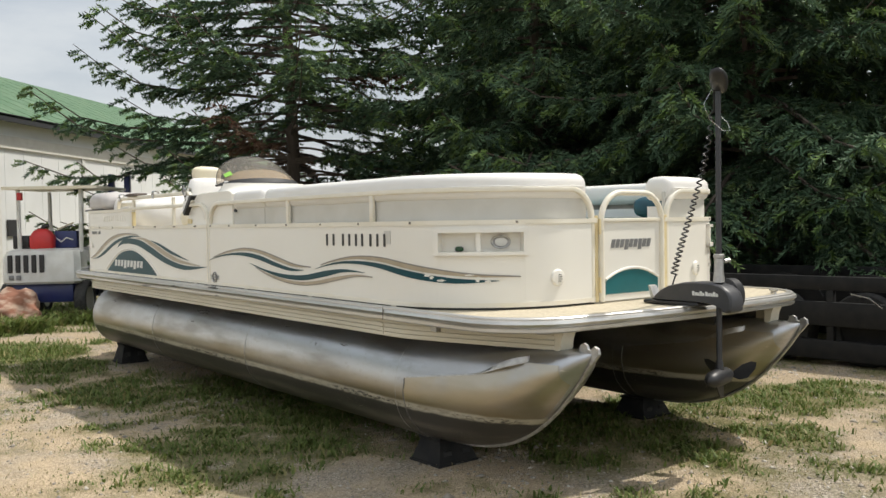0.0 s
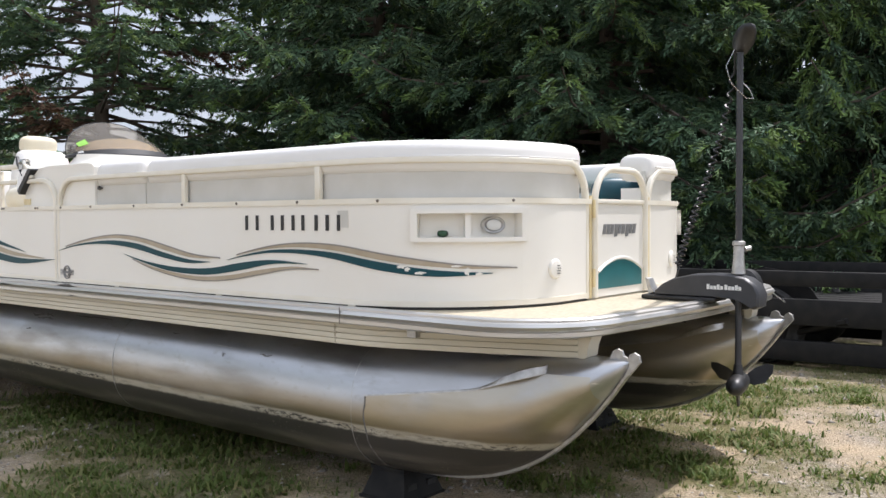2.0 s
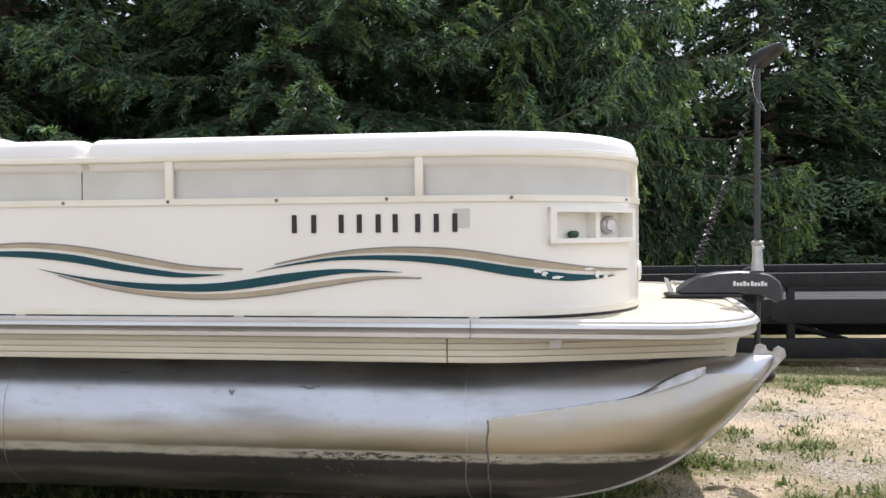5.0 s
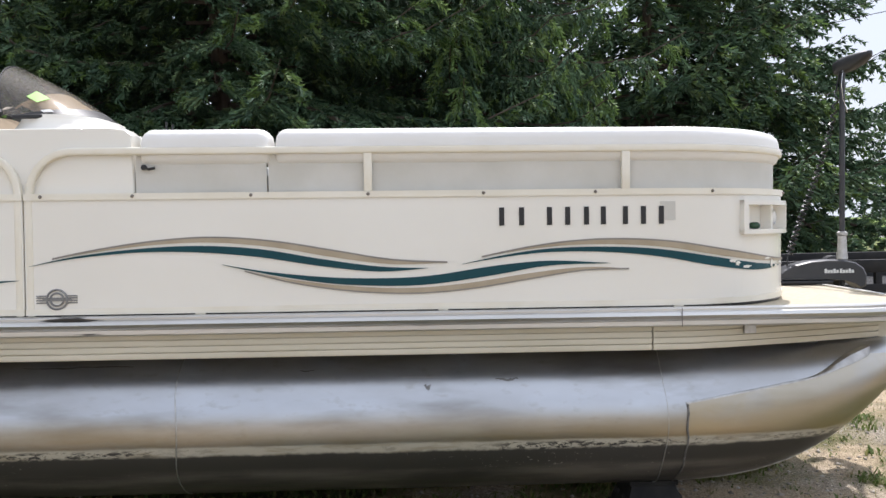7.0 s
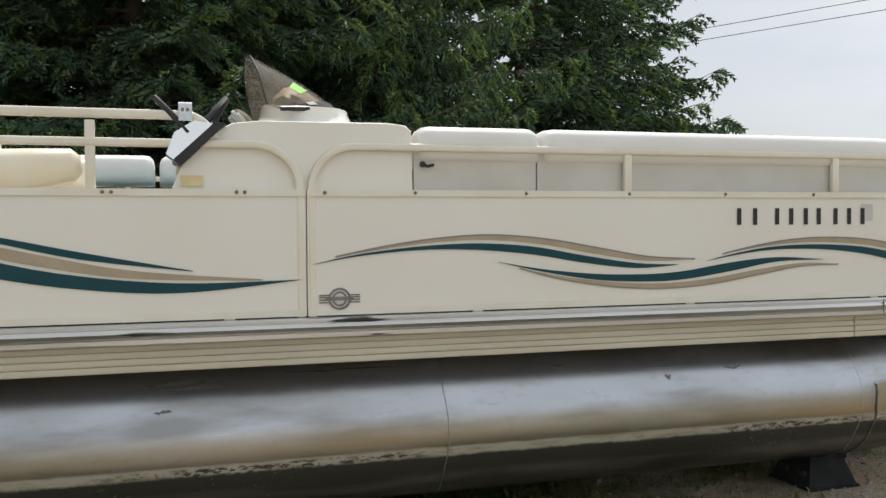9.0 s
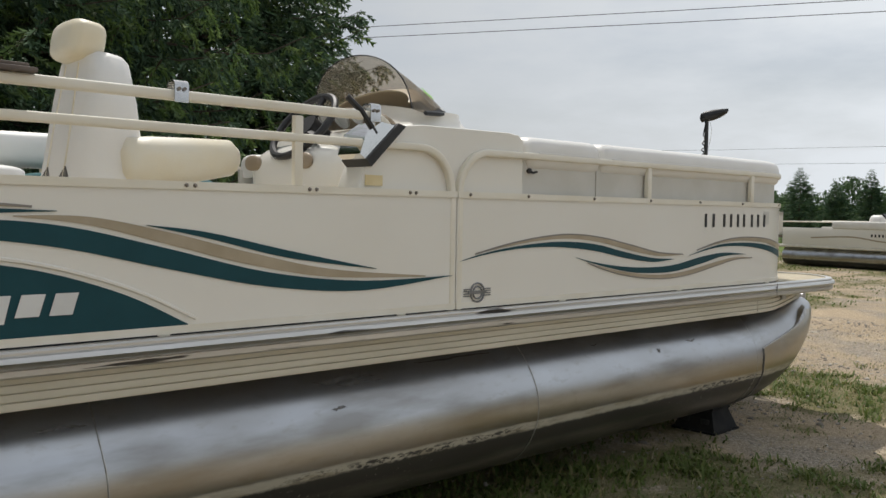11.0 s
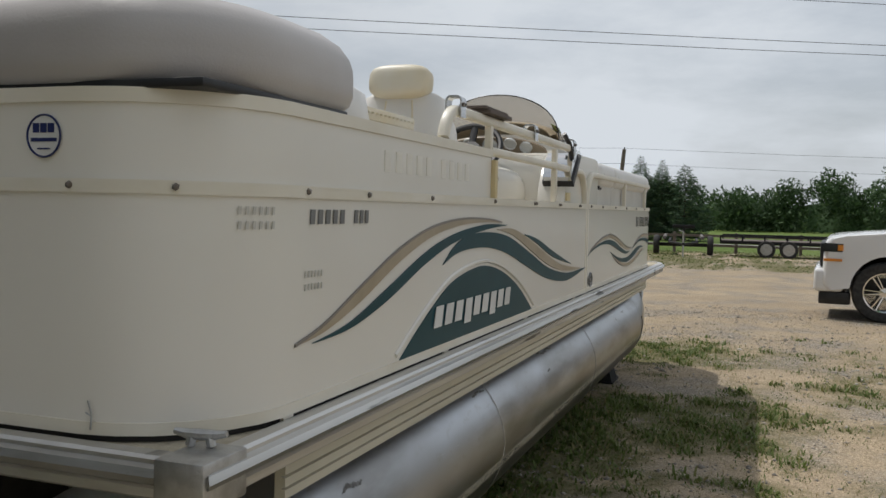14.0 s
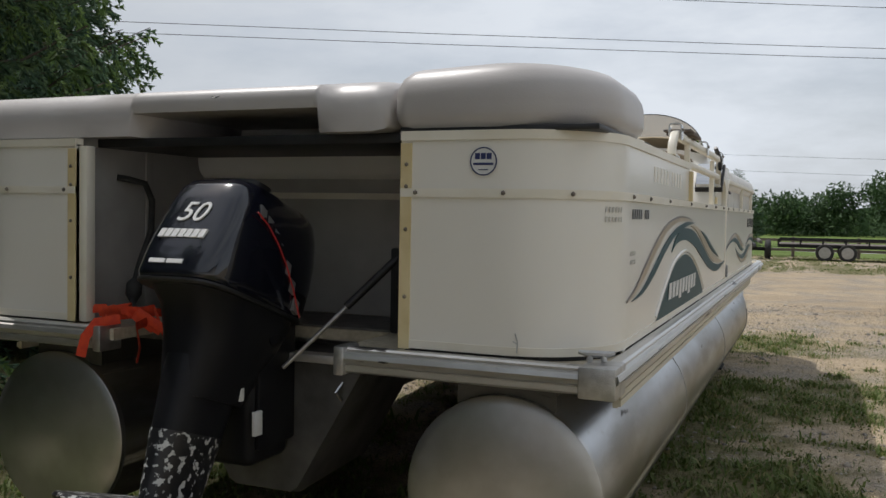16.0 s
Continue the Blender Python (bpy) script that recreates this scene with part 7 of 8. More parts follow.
    loft(bm, rings)
    part("control_head", bm, M_BLACK, ob, "black control head", smooth=60)
    # pod and propeller
    d = Vector((-1, -0.25, 0)).normalized()
    c = Vector((X, Y, 0.615))
    bm = bmesh.new()
    tube(bm, [c + d * t for t in (0.155, 0.15, 0.13, 0.09, 0.02, -0.08, -0.12, -0.13)], 0.045, 16, radii=[0.004, 0.018, 0.034, 0.045, 0.048, 0.046, 0.034, 0.02])
    tube(bm, [c + Vector((0, 0, 0.03)), c + Vector((0, 0, 0.09))], 0.02, 10, radii=[0.028, 0.019])
    prism(bm, [(-0.05, -0.04), (0.05, -0.04), (0.0, -0.11), (-0.05, -0.115)], lambda u, v, w: c + d * u + Vector((0, 0, v)) + d.cross(Vector((0, 0, 1))) * w, -0.004, 0.004)
    pod = part("motor_pod", bm, M_BLACK, ob, "black torpedo motor", smooth=50)
    side = d.cross(Vector((0, 0, 1)))
    for k in (0, 1):
        bm = bmesh.new()
        sgn = 1 if k else -1
        rings = []
        for q, w, lift in ((0.02, 0.02, 0.0), (0.06, 0.045, 0.012), (0.11, 0.05, 0.03), (0.145, 0.02, 0.055)):
            o = c - d * (0.15 + 0.02 * q) + side * sgn * q + Vector((0, 0, lift))
            rings.append([o + (d * 0.6 * sgn + Vector((0, 0, 1))).normalized() * w * s + d * e for s, e in ((-1, 0), (0, 0.005), (1, 0), (0, -0.005))])
        loft(bm, rings)
        part("blade", bm, M_BLACK, pod, smooth=60)
    # coiled cord and bare wire
    bm = bmesh.new()
    a, b = Vector((X - 0.005, Y + 0.03, 2.08)), Vector((X, -7.20, 1.16))
    pts = []
    turns, n = 26, 26 * 9
    for k in range(n + 1):
        t = k / n
        p = a.lerp(b, t)
        p.y -= 0.05 * math.sin(math.pi * t) * (1 - t)
        an = 2 * math.pi * turns * t ** 1.35
        r = 0.012 + 0.006 * t
        pts.append(p + Vector((r * math.cos(an), r * math.sin(an), 0)))
    tube(bm, [Vector((X - 0.01, Y + 0.02, 2.19))] + pts + [Vector((X, -7.19, 1.10))], 0.0048, 5)
    part("coiled_cord", bm, M_INK, ob, "black coiled cord")
    bm = bmesh.new()
    tube(bm, [(X - 0.03, Y + 0.01, 2.19), (X - 0.07, Y + 0.04, 2.10), (X - 0.05, Y + 0.02, 2.02), (X + 0.0, Y - 0.03, 1.955), (X + 0.04, Y - 0.05, 1.955), (X + 0.045, Y - 0.03, 2.0), (X + 0.02, Y, 2.04)], 0.0016, 5)
    part("loose_wire", bm, M_STEEL, ob)


M_BLOCK = mat("dusty_black_plastic", (0.016, 0.016, 0.017), 0.75, col2=(0.03, 0.029, 0.027), scale=9, spec=0.2, bump=0.05)


def stand(x, y, top, w=0.31):
    """A plastic boat stand: a tapered hollow block with slots."""
    z = gz(x, y)
    ob = thing("boat_block", (x, y, z), "black plastic block under a pontoon tube", "block", "blocks under the boat")
    bm = bmesh.new()
    rings = []
    h = top - z
    for t, q in ((0, 1.0), (0.08, 1.0), (0.1, 0.93), (0.85, 0.66), (0.88, 0.72), (1.0, 0.72)):
        a, b = w / 2 * q, 0.15 * q
        rings.append([(x + sx * a, y + sy * b, z + h * t) for sx, sy in ((-1, -1), (1, -1), (1, 1), (-1, 1))])
    loft(bm, rings)
    body = part("body", bm, M_BLOCK, ob, smooth=20)
    for sy in (-1, 1):
        for sx in (-0.07, 0.07):
            bm = bmesh.new()
            box(bm, (x + sx - 0.03, y + sy * 0.125 - 0.006, z + h * 0.35), (x + sx + 0.03, y + sy * 0.125 + 0.006, z + h * 0.55), 0.004)
            part("slot", bm, M_RUBBER, body)


outboard()
trolling_motor()
for x in (TX, 2 * XC - TX):
    for y in (-0.38, -6.15):
        stand(x + 0.02, y, TZ - TR + 0.0093 * (y + 3) + 0.012)


# ---- the yard: barn, lift truck, boulder, trailers, pickup, far boat ----
def barn():
    a, b = Vector((1.64, 12.6, 0)), Vector((5.96, 16.77, 0))
    u = (b - a).normalized()
    n = Vector((-u.y, u.x, 0))
    org = a - u * 14
    F = Matrix(((u.x, n.x, 0, org.x), (u.y, n.y, 0, org.y), (0, 0, 1, 0), (0, 0, 0, 1)))
    L, D, H, R = 34.0, 11.0, 4.3, 6.75
    ob = thing("barn", tuple(F @ Vector((L / 2, 0, 0))), "white sided barn with a green metal roof", "barn")
    P = lambda *c: F @ Vector(c)
    bm = bmesh.new()
    box(bm, (0, 0, -0.2), (L, 0.2, H), m=F)
    box(bm, (0, D - 0.2, -0.2), (L, D, H), m=F)
    for x in (0.0, L - 0.2):
        loft(bm, [[P(x + o, 0.2, -0.2), P(x + o, D - 0.2, -0.2), P(x + o, D - 0.2, H), P(x + o, D / 2, R), P(x + o, 0.2, H)] for o in (0.0, 0.2)])
    wall = part("wall", bm, M_SIDING, ob, "white ribbed metal siding", smooth=20)
    for k in range(int(L / 0.75)):
        bm = bmesh.new()
        box(bm, (0.75 * k, -0.006, 0.0), (0.75 * k + 0.025, 0.0, H - 0.75), m=F)
        part("rib", bm, M_SIDING, wall, smooth=0)
    bm = bmesh.new()
    box(bm, (0, -0.06, H - 0.75), (L, 0.0, H - 0.45), m=F)
    part("door_track", bm, M_INSET, wall, "pale horizontal door track")
    bm = bmesh.new()
    box(bm, (-0.3, -0.35, H - 0.16), (L + 0.3, -0.30, H + 0.02), m=F)
    part("gutter", bm, M_BLACK, ob, "dark eave trim")
    for sd in (0, 1):
        bm = bmesh.new()
        y0, y1 = (-0.35, D / 2) if not sd else (D + 0.35, D / 2)
        loft(bm, [[P(x, y0, H - 0.05), P(x, y1, R), P(x, y1, R + 0.05), P(x, y0, H + 0.0)] for x in (-0.3, L + 0.3)])
        roof = part("roof", bm, M_ROOFGREEN, ob, "green metal roof with standing ribs", smooth=0)
        for k in range(int(L / 0.9)):
            bm = bmesh.new()
            x = 0.9 * k
            loft(bm, [[P(x + o, y0, H), P(x + o, y1, R + 0.05), P(x + o, y1, R + 0.056), P(x + o, y0, H + 0.006)] for o in (0.0, 0.04)])
            part("roof_rib", bm, M_ROOFGREEN, roof, smooth=0)
    for x in (13.9, 17.6):
        bm = bmesh.new()
        box(bm, (x, -0.04, 0.0), (x + 0.12, -0.019, H - 0.75), m=F)
        part("door_edge", bm, M_WPAINT, wall)
    bm = bmesh.new()
    box(bm, (14.25, -0.05, 1.45), (14.75, -0.019, 1.85), m=F)
    part("sign", bm, M_BLACK, wall, "small dark sign")


def wheel(parent, c, r, w, axis, rim_mat, m=None, spokes=0):
    """A tyre with its rim as parts; axis: 'x' or 'y'."""
    m = (m or Matrix()) @ Matrix.Translation(c) @ (Matrix.Rotation(math.pi / 2, 4, "Y") if axis == "x" else Matrix.Rotation(math.pi / 2, 4, "X"))
    bm = bmesh.new()
    lathe(bm, [(r * 0.66, -w * 0.42), (r * 0.80, -w * 0.5), (r * 0.94, -w * 0.46), (r, -w * 0.34), (r, w * 0.34), (r * 0.94, w * 0.46), (r * 0.80, w * 0.5), (r * 0.66, w * 0.42)], 36, m, cap=False)
    ty = part("tyre", bm, M_RUBBER, parent, smooth=40)
    bm = bmesh.new()
    for s in (-1, 1):
        if spokes:
            lathe(bm, [(r * 0.68, s * w * 0.40), (r * 0.655, s * w * 0.47), (r * 0.615, s * w * 0.46), (r * 0.60, s * w * 0.2)], 36, m, cap=False)
            for k in range(spokes):
                a = 2 * math.pi * k / spokes
                for da in (-0.13, 0.13):
                    p0 = Vector((0.14 * r * math.cos(a + da * 2), 0.14 * r * math.sin(a + da * 2), s * w * 0.36))
                    p1 = Vector((0.63 * r * math.cos(a + da), 0.63 * r * math.sin(a + da), s * w * 0.42))
                    tube(bm, [m @ p0, m @ p1], 0.017, 6, 1.4)
            lathe(bm, [(0.17 * r, s * w * 0.28), (0.17 * r, s * w * 0.40), (0.0, s * w * 0.42)], 16, m)
        else:
            lathe(bm, [(r * 0.68, s * w * 0.40), (r * 0.60, s * w * 0.42), (r * 0.54, s * w * 0.26), (r * 0.30, s * w * 0.30), (r * 0.26, s * w * 0.38), (0.0, s * w * 0.40)], 24, m)
    if spokes:
        lathe(bm, [(r * 0.60, -w * 0.05), (0.0, -w * 0.05)], 24, m)
    part("rim", bm, rim_mat, ty, smooth=40)
    return ty


def lift_truck():
    F = Matrix.Translation((1.1, 6.0, 0)) @ Matrix.Rotation(radians(-33), 4, "Z")
    ob = thing("lift_truck", (1.1, 6.0, 0.0), "old white and blue lift truck with a pale canopy", "vehicle")
    P = lambda *c: F @ Vector(c)
    bm = bmesh.new()
    rings = []
    for z, w, y0 in ((0.62, 0.60, -0.40), (0.66, 0.64, -0.44), (1.05, 0.64, -0.42), (1.18, 0.60, -0.36), (1.22, 0.52, -0.28)):
        rings.append([P(-w, y0 + 0.10, z), P(-w + 0.08, y0, z), P(w - 0.08, y0, z), P(w, y0 + 0.10, z), P(w, 1.1, z), P(-w, 1.1, z)])
    loft(bm, rings)
    body = part("body", bm, M_WPAINT, ob, "rounded white counterweight body", smooth=30)
    for k in range(5):
        bm = bmesh.new()
        x = -0.52 + 0.13 * k
        box(bm, (x, -0.46, 0.82), (x + 0.075, -0.41, 1.12), 0.01, m=F)
        part("grille_slot", bm, M_BLACK, body, smooth=0)
    bm = bmesh.new()
    box(bm, (-0.50, -0.462, 0.70), (-0.42, -0.448, 0.78), 0.01, m=F)
    box(bm, (-0.38, -0.462, 0.70), (-0.30, -0.448, 0.78), 0.01, m=F)
    part("maker_mark", bm, M_GREYINK, body, "two grey blocks")
    bm = bmesh.new()
    box(bm, (-0.52, -0.30, 0.30), (0.50, 1.6, 0.63), 0.04, m=F)
    box(bm, (-0.85, -0.55, 0.12), (-0.10, -0.30, 0.46), 0.03, m=F)
    ch = part("chassis", bm, M_BLUE, ob, "dark blue lower chassis")
    for k in range(5):
        bm = bmesh.new()
        box(bm, (-0.80 + 0.14 * k, -0.575, 0.16), (-0.74 + 0.14 * k, -0.545, 0.42), 0.008, m=F)
        part("step_rib", bm, M_BLUE, ch)
    for c in ((0.62, -0.08, 0.33), (-0.66, 0.05, 0.33), (0.60, 1.35, 0.32), (-0.60, 1.35, 0.32)):
        wheel(ob, c, c[2], 0.2, "x", M_CASTING, F)
    bm = bmesh.new()
    rings = []
    for x in (-0.62, 0.0, 0.95):
        rings.append([P(x, -0.35, 2.23), P(x, 1.45, 2.27), P(x, 1.45, 2.31), P(x, -0.35, 2.28)])
    loft(bm, rings)
    part("canopy", bm, M_VINYL_OLD, ob, "flat pale canopy roof", smooth=20)
    for x, y in ((-0.40, -0.2), (0.62, -0.2), (-0.40, 1.3), (0.62, 1.3)):
        bm = bmesh.new()
        tube(bm, [P(x, y, 1.15), P(x * 1.02, y, 2.25)], 0.035, 8)
        part("canopy_post", bm, M_WPAINT, ob)
    bm = bmesh.new()
    box(bm, (-0.42, -0.24, 2.05), (-0.34, -0.16, 2.18), 0.01, m=F)
    part("lamp", bm, M_RED, ob, "red lamp on the post")
    for x in (0.55, 0.85):
        bm = bmesh.new()
        box(bm, (x, 1.7, 0.1), (x + 0.10, 1.85, 2.6), 0.01, m=F)
        part("mast", bm, M_BLUE, ob, "dark lifting mast")
    bm = bmesh.new()
    box(bm, (0.5, 1.62, 1.75), (1.0, 1.72, 2.05), 0.01, m=F)
    part("mast_guard", bm, M_BLUE, ob)
    # loose things on the hood
    can = thing("fuel_can", tuple(P(-0.05, -0.12, 1.22)), "red plastic fuel can with a black spout", "can")
    bm = bmesh.new()
    rings = []
    for z, w, d in ((1.222, 0.19, 0.12), (1.25, 0.20, 0.13), (1.42, 0.20, 0.13), (1.52, 0.14, 0.10), (1.56, 0.07, 0.05)):
        rings.append([P(-0.05 + w * math.copysign(abs(math.cos(t)) ** 0.5, math.cos(t)), -0.12 + d * math.copysign(abs(math.sin(t)) ** 0.5, math.sin(t)), z) for t in (2 * math.pi * (k + 0.5) / 16 for k in range(16))])
    loft(bm, rings)
    part("can_body", bm, M_RED, can, smooth=40)
    bm = bmesh.new()
    tube(bm, [P(-0.05, -0.12, 1.55), P(-0.02, -0.12, 1.60), P(0.06, -0.12, 1.61)], 0.035, 8)
    part("spout", bm, M_BLACK, can)
    bx = thing("blue_crate", tuple(P(0.28, 0.1, 1.22)), "dark blue plastic crate beside a red can", "crate")
    bm = bmesh.new()
    box(bm, (0.12, -0.05, 1.222), (0.50, 0.30, 1.52), 0.02, m=F)
    part("crate_body", bm, M_BLUE, bx)
    bm = bmesh.new()
    tube(bm, [P(0.15, -0.056, 1.40), P(0.24, -0.058, 1.33), P(0.33, -0.058, 1.40), P(0.44, -0.056, 1.36)], 0.012, 6)
    part("crate_print", bm, M_WPAINT, bx)
    bt = thing("battery", tuple(P(-0.38, 0.0, 1.22)), "black battery box with loose leads", "box")
    bm = bmesh.new()
    box(bm, (-0.55, -0.12, 1.222), (-0.28, 0.20, 1.45), 0.02, m=F)
    part("box_body", bm, M_BLACK, bt)
    st = thing("stick", tuple(P(0.1, 0.2, 1.52)), "pale wooden stick lying over the crate", "stick")
    bm = bmesh.new()
    tube(bm, [P(0.14, 0.05, 1.535), P(0.35, 0.25, 1.66)], 0.018, 6)
    part("shaft", bm, M_VINYL_OLD, st)


def boulder():
    bm = bmesh.new()
    bmesh.ops.create_icosphere(bm, subdivisions=4, radius=1.0)
    for v in bm.verts:
        d = v.co.normalized()
        k = 1 + 0.26 * noise.noise(d * 1.6) + 0.14 * noise.noise(d * 3.9) + 0.06 * noise.noise(d * 9)
        v.co = Vector((d.x * 0.46 * k, d.y * 0.40 * k, max(d.z * 0.40 * k, -0.22)))
    bmesh.ops.translate(bm, verts=bm.verts, vec=(0.30, 5.0, 0.20))
    solid("boulder", bm, M_ROCK, "reddish boulder lying in the grass by the lift truck", "rock", smooth=60)


def black_trailer():
    """A long black steel trailer parked alongside, between the boat and the trees."""
    x0, x1, y0, y1 = 5.3, 7.2, -11.5, -3.2
    ob = thing("equipment_trailer", ((x0 + x1) / 2, -6.0, 0.0), "long black steel equipment trailer beside the trees", "trailer")
    for x in (x0, x1):
        for z, h, w in ((0.745, 0.135, 0.07), (0.40, 0.23, 0.09), (0.075, 0.185, 0.08)):
            bm = bmesh.new()
            box(bm, (x - w / 2, y0, z), (x + w / 2, y1 if z > 0.3 else -4.2, z + h), 0.010)
            part("side_rail", bm, M_BLACKSTEEL, ob)
        for y in np.arange(y0 + 0.2, y1, 1.35):
            bm = bmesh.new()
            box(bm, (x - 0.03, y - 0.035, 0.20), (x + 0.03, y + 0.035, 0.76), 0.006)
            part("upright", bm, M_BLACKSTEEL, ob)
    for y in np.arange(y0 + 0.1, y1, 0.9):
        bm = bmesh.new()
        box(bm, (x0, y - 0.03, 0.46), (x1, y + 0.03, 0.545))
        part("cross_beam", bm, M_BLACKSTEEL, ob)
    bm = bmesh.new()
    tube(bm, [(x0 - 0.06, -6.95, 0.46), (x0 + 0.3, -6.1, 0.20)], 0.03, 6)
    part("brace", bm, M_BLACKSTEEL, ob)
    bm = bmesh.new()
    tube(bm, [(x0 - 0.06, -8.4, 0.46), (x0 + 0.3, -9.2, 0.20)], 0.03, 6)
    part("brace", bm, M_BLACKSTEEL, ob)
    for y in (-6.15, -5.25):
        for x in (x0 + 0.22, x1 - 0.22):
            wheel(ob, (x, y, 0.36), 0.36, 0.22, "x", M_BLACKSTEEL)
        bm = bmesh.new()
        pts = [(x0 + 0.22, y + 0.46 * math.cos(a), 0.36 + 0.44 * math.sin(a)) for a in np.linspace(0.15, math.pi - 0.15, 11)]
        tube(bm, pts, 0.012, 6, 9.0)
        part("mudguard", bm, M_BLACKSTEEL, ob)
    bm = bmesh.new()
    tube(bm, [(x0 - 0.04, -6.42, 0.60), (x0 - 0.05, -6.30, 0.69), (x0 - 0.04, -6.12, 0.72)], 0.012, 6)
    part("grab_bar", bm, M_STEEL, ob, "bright curved grab bar")
    for k in range(8):
        bm = bmesh.new()
        box(bm, (x0 + 0.05 + 0.23 * k, y0, 0.548), (x0 + 0.05 + 0.23 * k + 0.2, y1, 0.58), 0.004)
        part("deck_board", bm, M_BLACKSTEEL, ob)


def pickup():
    F = Matrix.Translation((-1.68, -13.3, gz(-2.8, -13.2))) @ Matrix.Rotation(radians(176.5), 4, "Z")
    # local x runs backwards along the truck from the bumper, y to its right hand as seen from the camera
    ob = thing("pickup_truck", tuple(F @ Vector((2.9, 0, 0))), "white crew-cab pickup truck with chrome wheels on the sandy yard", "truck")
    W = 0.98
    P = lambda *c: F @ Vector(c)

    def shell(bm, prof, ys):
        """prof: (x, z) outline; ys: (y, inset) slices."""
        cx = sum(p[0] for p in prof) / len(prof)
        cz = sum(p[1] for p in prof) / len(prof)
        loft(bm, [[P(cx + (x - cx) * q, y, cz + (z - cz) * q) for x, z in prof] for y, q in ys])
    def cut(cx, r):
        return [(cx - r * math.cos(a), 0.43 + r * math.sin(a)) for a in np.linspace(0.05, math.pi - 0.05, 13)]
    low = [(0.10, 0.42), (0.03, 0.50), (0.03, 0.62), (0.04, 0.74), (0.05, 1.00), (0.07, 1.10), (0.12, 1.16), (0.27, 1.20), (0.85, 1.255), (1.30, 1.285), (1.52, 1.295), (3.3, 1.28), (3.62, 1.27), (5.75, 1.27), (5.78, 0.60), (5.60, 0.46)]
    low += list(reversed([(4.65 + (x - 4.65), z) for x, z in cut(4.65, 0.50)]))
    low += [(4.1, 0.40), (1.45, 0.40)] + list(reversed(cut(0.84, 0.50)))
    bm = bmesh.new()
    shell(bm, low, ((-W, 0.972), (-W + 0.015, 0.985), (-W + 0.05, 0.995), (-W + 0.13, 1.0), (W - 0.13, 1.0), (W - 0.05, 0.995), (W - 0.015, 0.985), (W, 0.972)))
    body = part("body", bm, M_TRUCK, ob, "white painted body with wheel arches", smooth=30)
    cab = [(1.36, 1.24), (1.46, 1.285), (2.22, 1.79), (2.42, 1.86), (2.8, 1.90), (3.45, 1.89), (3.66, 1.84), (3.78, 1.28)]
    bm = bmesh.new()
    cx, cz = 2.6, 1.26
    rings = []
    loft(bm, [[P(x, s * (W - 0.05 - 0.16 * max(0, z - 1.28) / 0.6), z) for x, z in cab] for s in (-1, 1)])
    cabp = part("cab", bm, M_TRUCK, ob, smooth=30)
    for a, b in (((1.93, 1.31), (2.62, 1.31)), ((2.70, 1.31), (3.46, 1.31))):
        for s in (-1, 1):
            bm = bmesh.new()
            if a[0] < 2:
                poly = [(1.80, 1.29), (2.66, 1.31), (2.66, 1.78), (2.38, 1.75)]
            else:
                poly = [(2.72, 1.31), (3.50, 1.31), (3.46, 1.74), (3.36, 1.79), (2.72, 1.79)]
            loft(bm, [[P(x, s * (W - 0.045 - 0.16 * max(0, z - 1.28) / 0.6 + o), z) for x, z in poly] for o in (-0.01, 0.006)])
            part("side_window", bm, M_DKGLASS, cabp, "dark side window", smooth=0)
    bm = bmesh.new()
    loft(bm, [[P(x, s * (W - 0.12 - 0.16 * max(0, z - 1.28) / 0.6), z + 0.012) for x, z in ((1.45, 1.29), (2.21, 1.79), (2.23, 1.775), (1.48, 1.27))] for s in (-1, 1)])
    part("windscreen", bm, M_DKGLASS, cabp, "dark windscreen", smooth=0)
    for s in (-1, 1):
        bm = bmesh.new()
        pillow(bm, (1.72, min(s * W, s * (W + 0.26)), 1.16), (1.90, max(s * W, s * (W + 0.26)), 1.38), 4, 10, 16, F)
        part("mirror", bm, M_TRUCK, cabp, "white door mirror")
        bm = bmesh.new()
        box(bm, (2.50, s * (W + 0.012) - 0.012, 1.12), (2.68, s * (W + 0.012) + 0.012, 1.15), 0.006, m=F)
        part("door_handle", bm, M_TRUCK, body)
        for x in (1.58, 2.69):
            bm = bmesh.new()
            box(bm, (x, s * W - 0.004, 0.52), (x + 0.010, s * W + 0.004, 1.26), m=F)
            part("door_gap", bm, M_BLACK, body, smooth=0)
        bm = bmesh.new()
        box(bm, (1.50, s * W - 0.01, 0.66), (4.1, s * W + 0.008, 0.70), 0.004, m=F)
        part("side_trim", bm, M_TRUCK, body)
        bm = bmesh.new()
        tube(bm, [P(1.70, s * (W + 0.02), 0.42), P(3.9, s * (W + 0.02), 0.42)], 0.045, 10)
        part("side_step", bm, M_CHROME, ob, "chrome side step")
        bm = bmesh.new()
        for k in range(9):
            box(bm, (1.66 + 0.055 * k, s * (W + 0.001) - 0.004, 0.855), (1.66 + 0.055 * k + 0.035, s * (W + 0.001) + 0.004, 0.885), m=F)
        part("maker_mark", bm, M_GREYINK, body, "row of small grey blocks")
        bm = bmesh.new()
        prism(bm, [(0.035, 0.97), (0.29, 0.965), (0.30, 1.08), (0.06, 1.09)], lambda u, v, w: P(u, s * w, v), W - 0.26, W + 0.004)
        hl = part("headlight", bm, M_DKGLASS, ob, "dark headlight", smooth=0)
        bm = bmesh.new()
        box(bm, (0.23, s * W - 0.012, 0.985), (0.302, s * W + 0.007, 1.065), 0.004, m=F)
        part("side_marker", bm, M_AMBER, hl, "amber marker")
        bm = bmesh.new()
        box(bm, (0.05, s * W - 0.02, 0.835), (0.29, s * W + 0.005, 0.872), 0.004, m=F)
        part("amber_strip", bm, M_AMBER, hl)
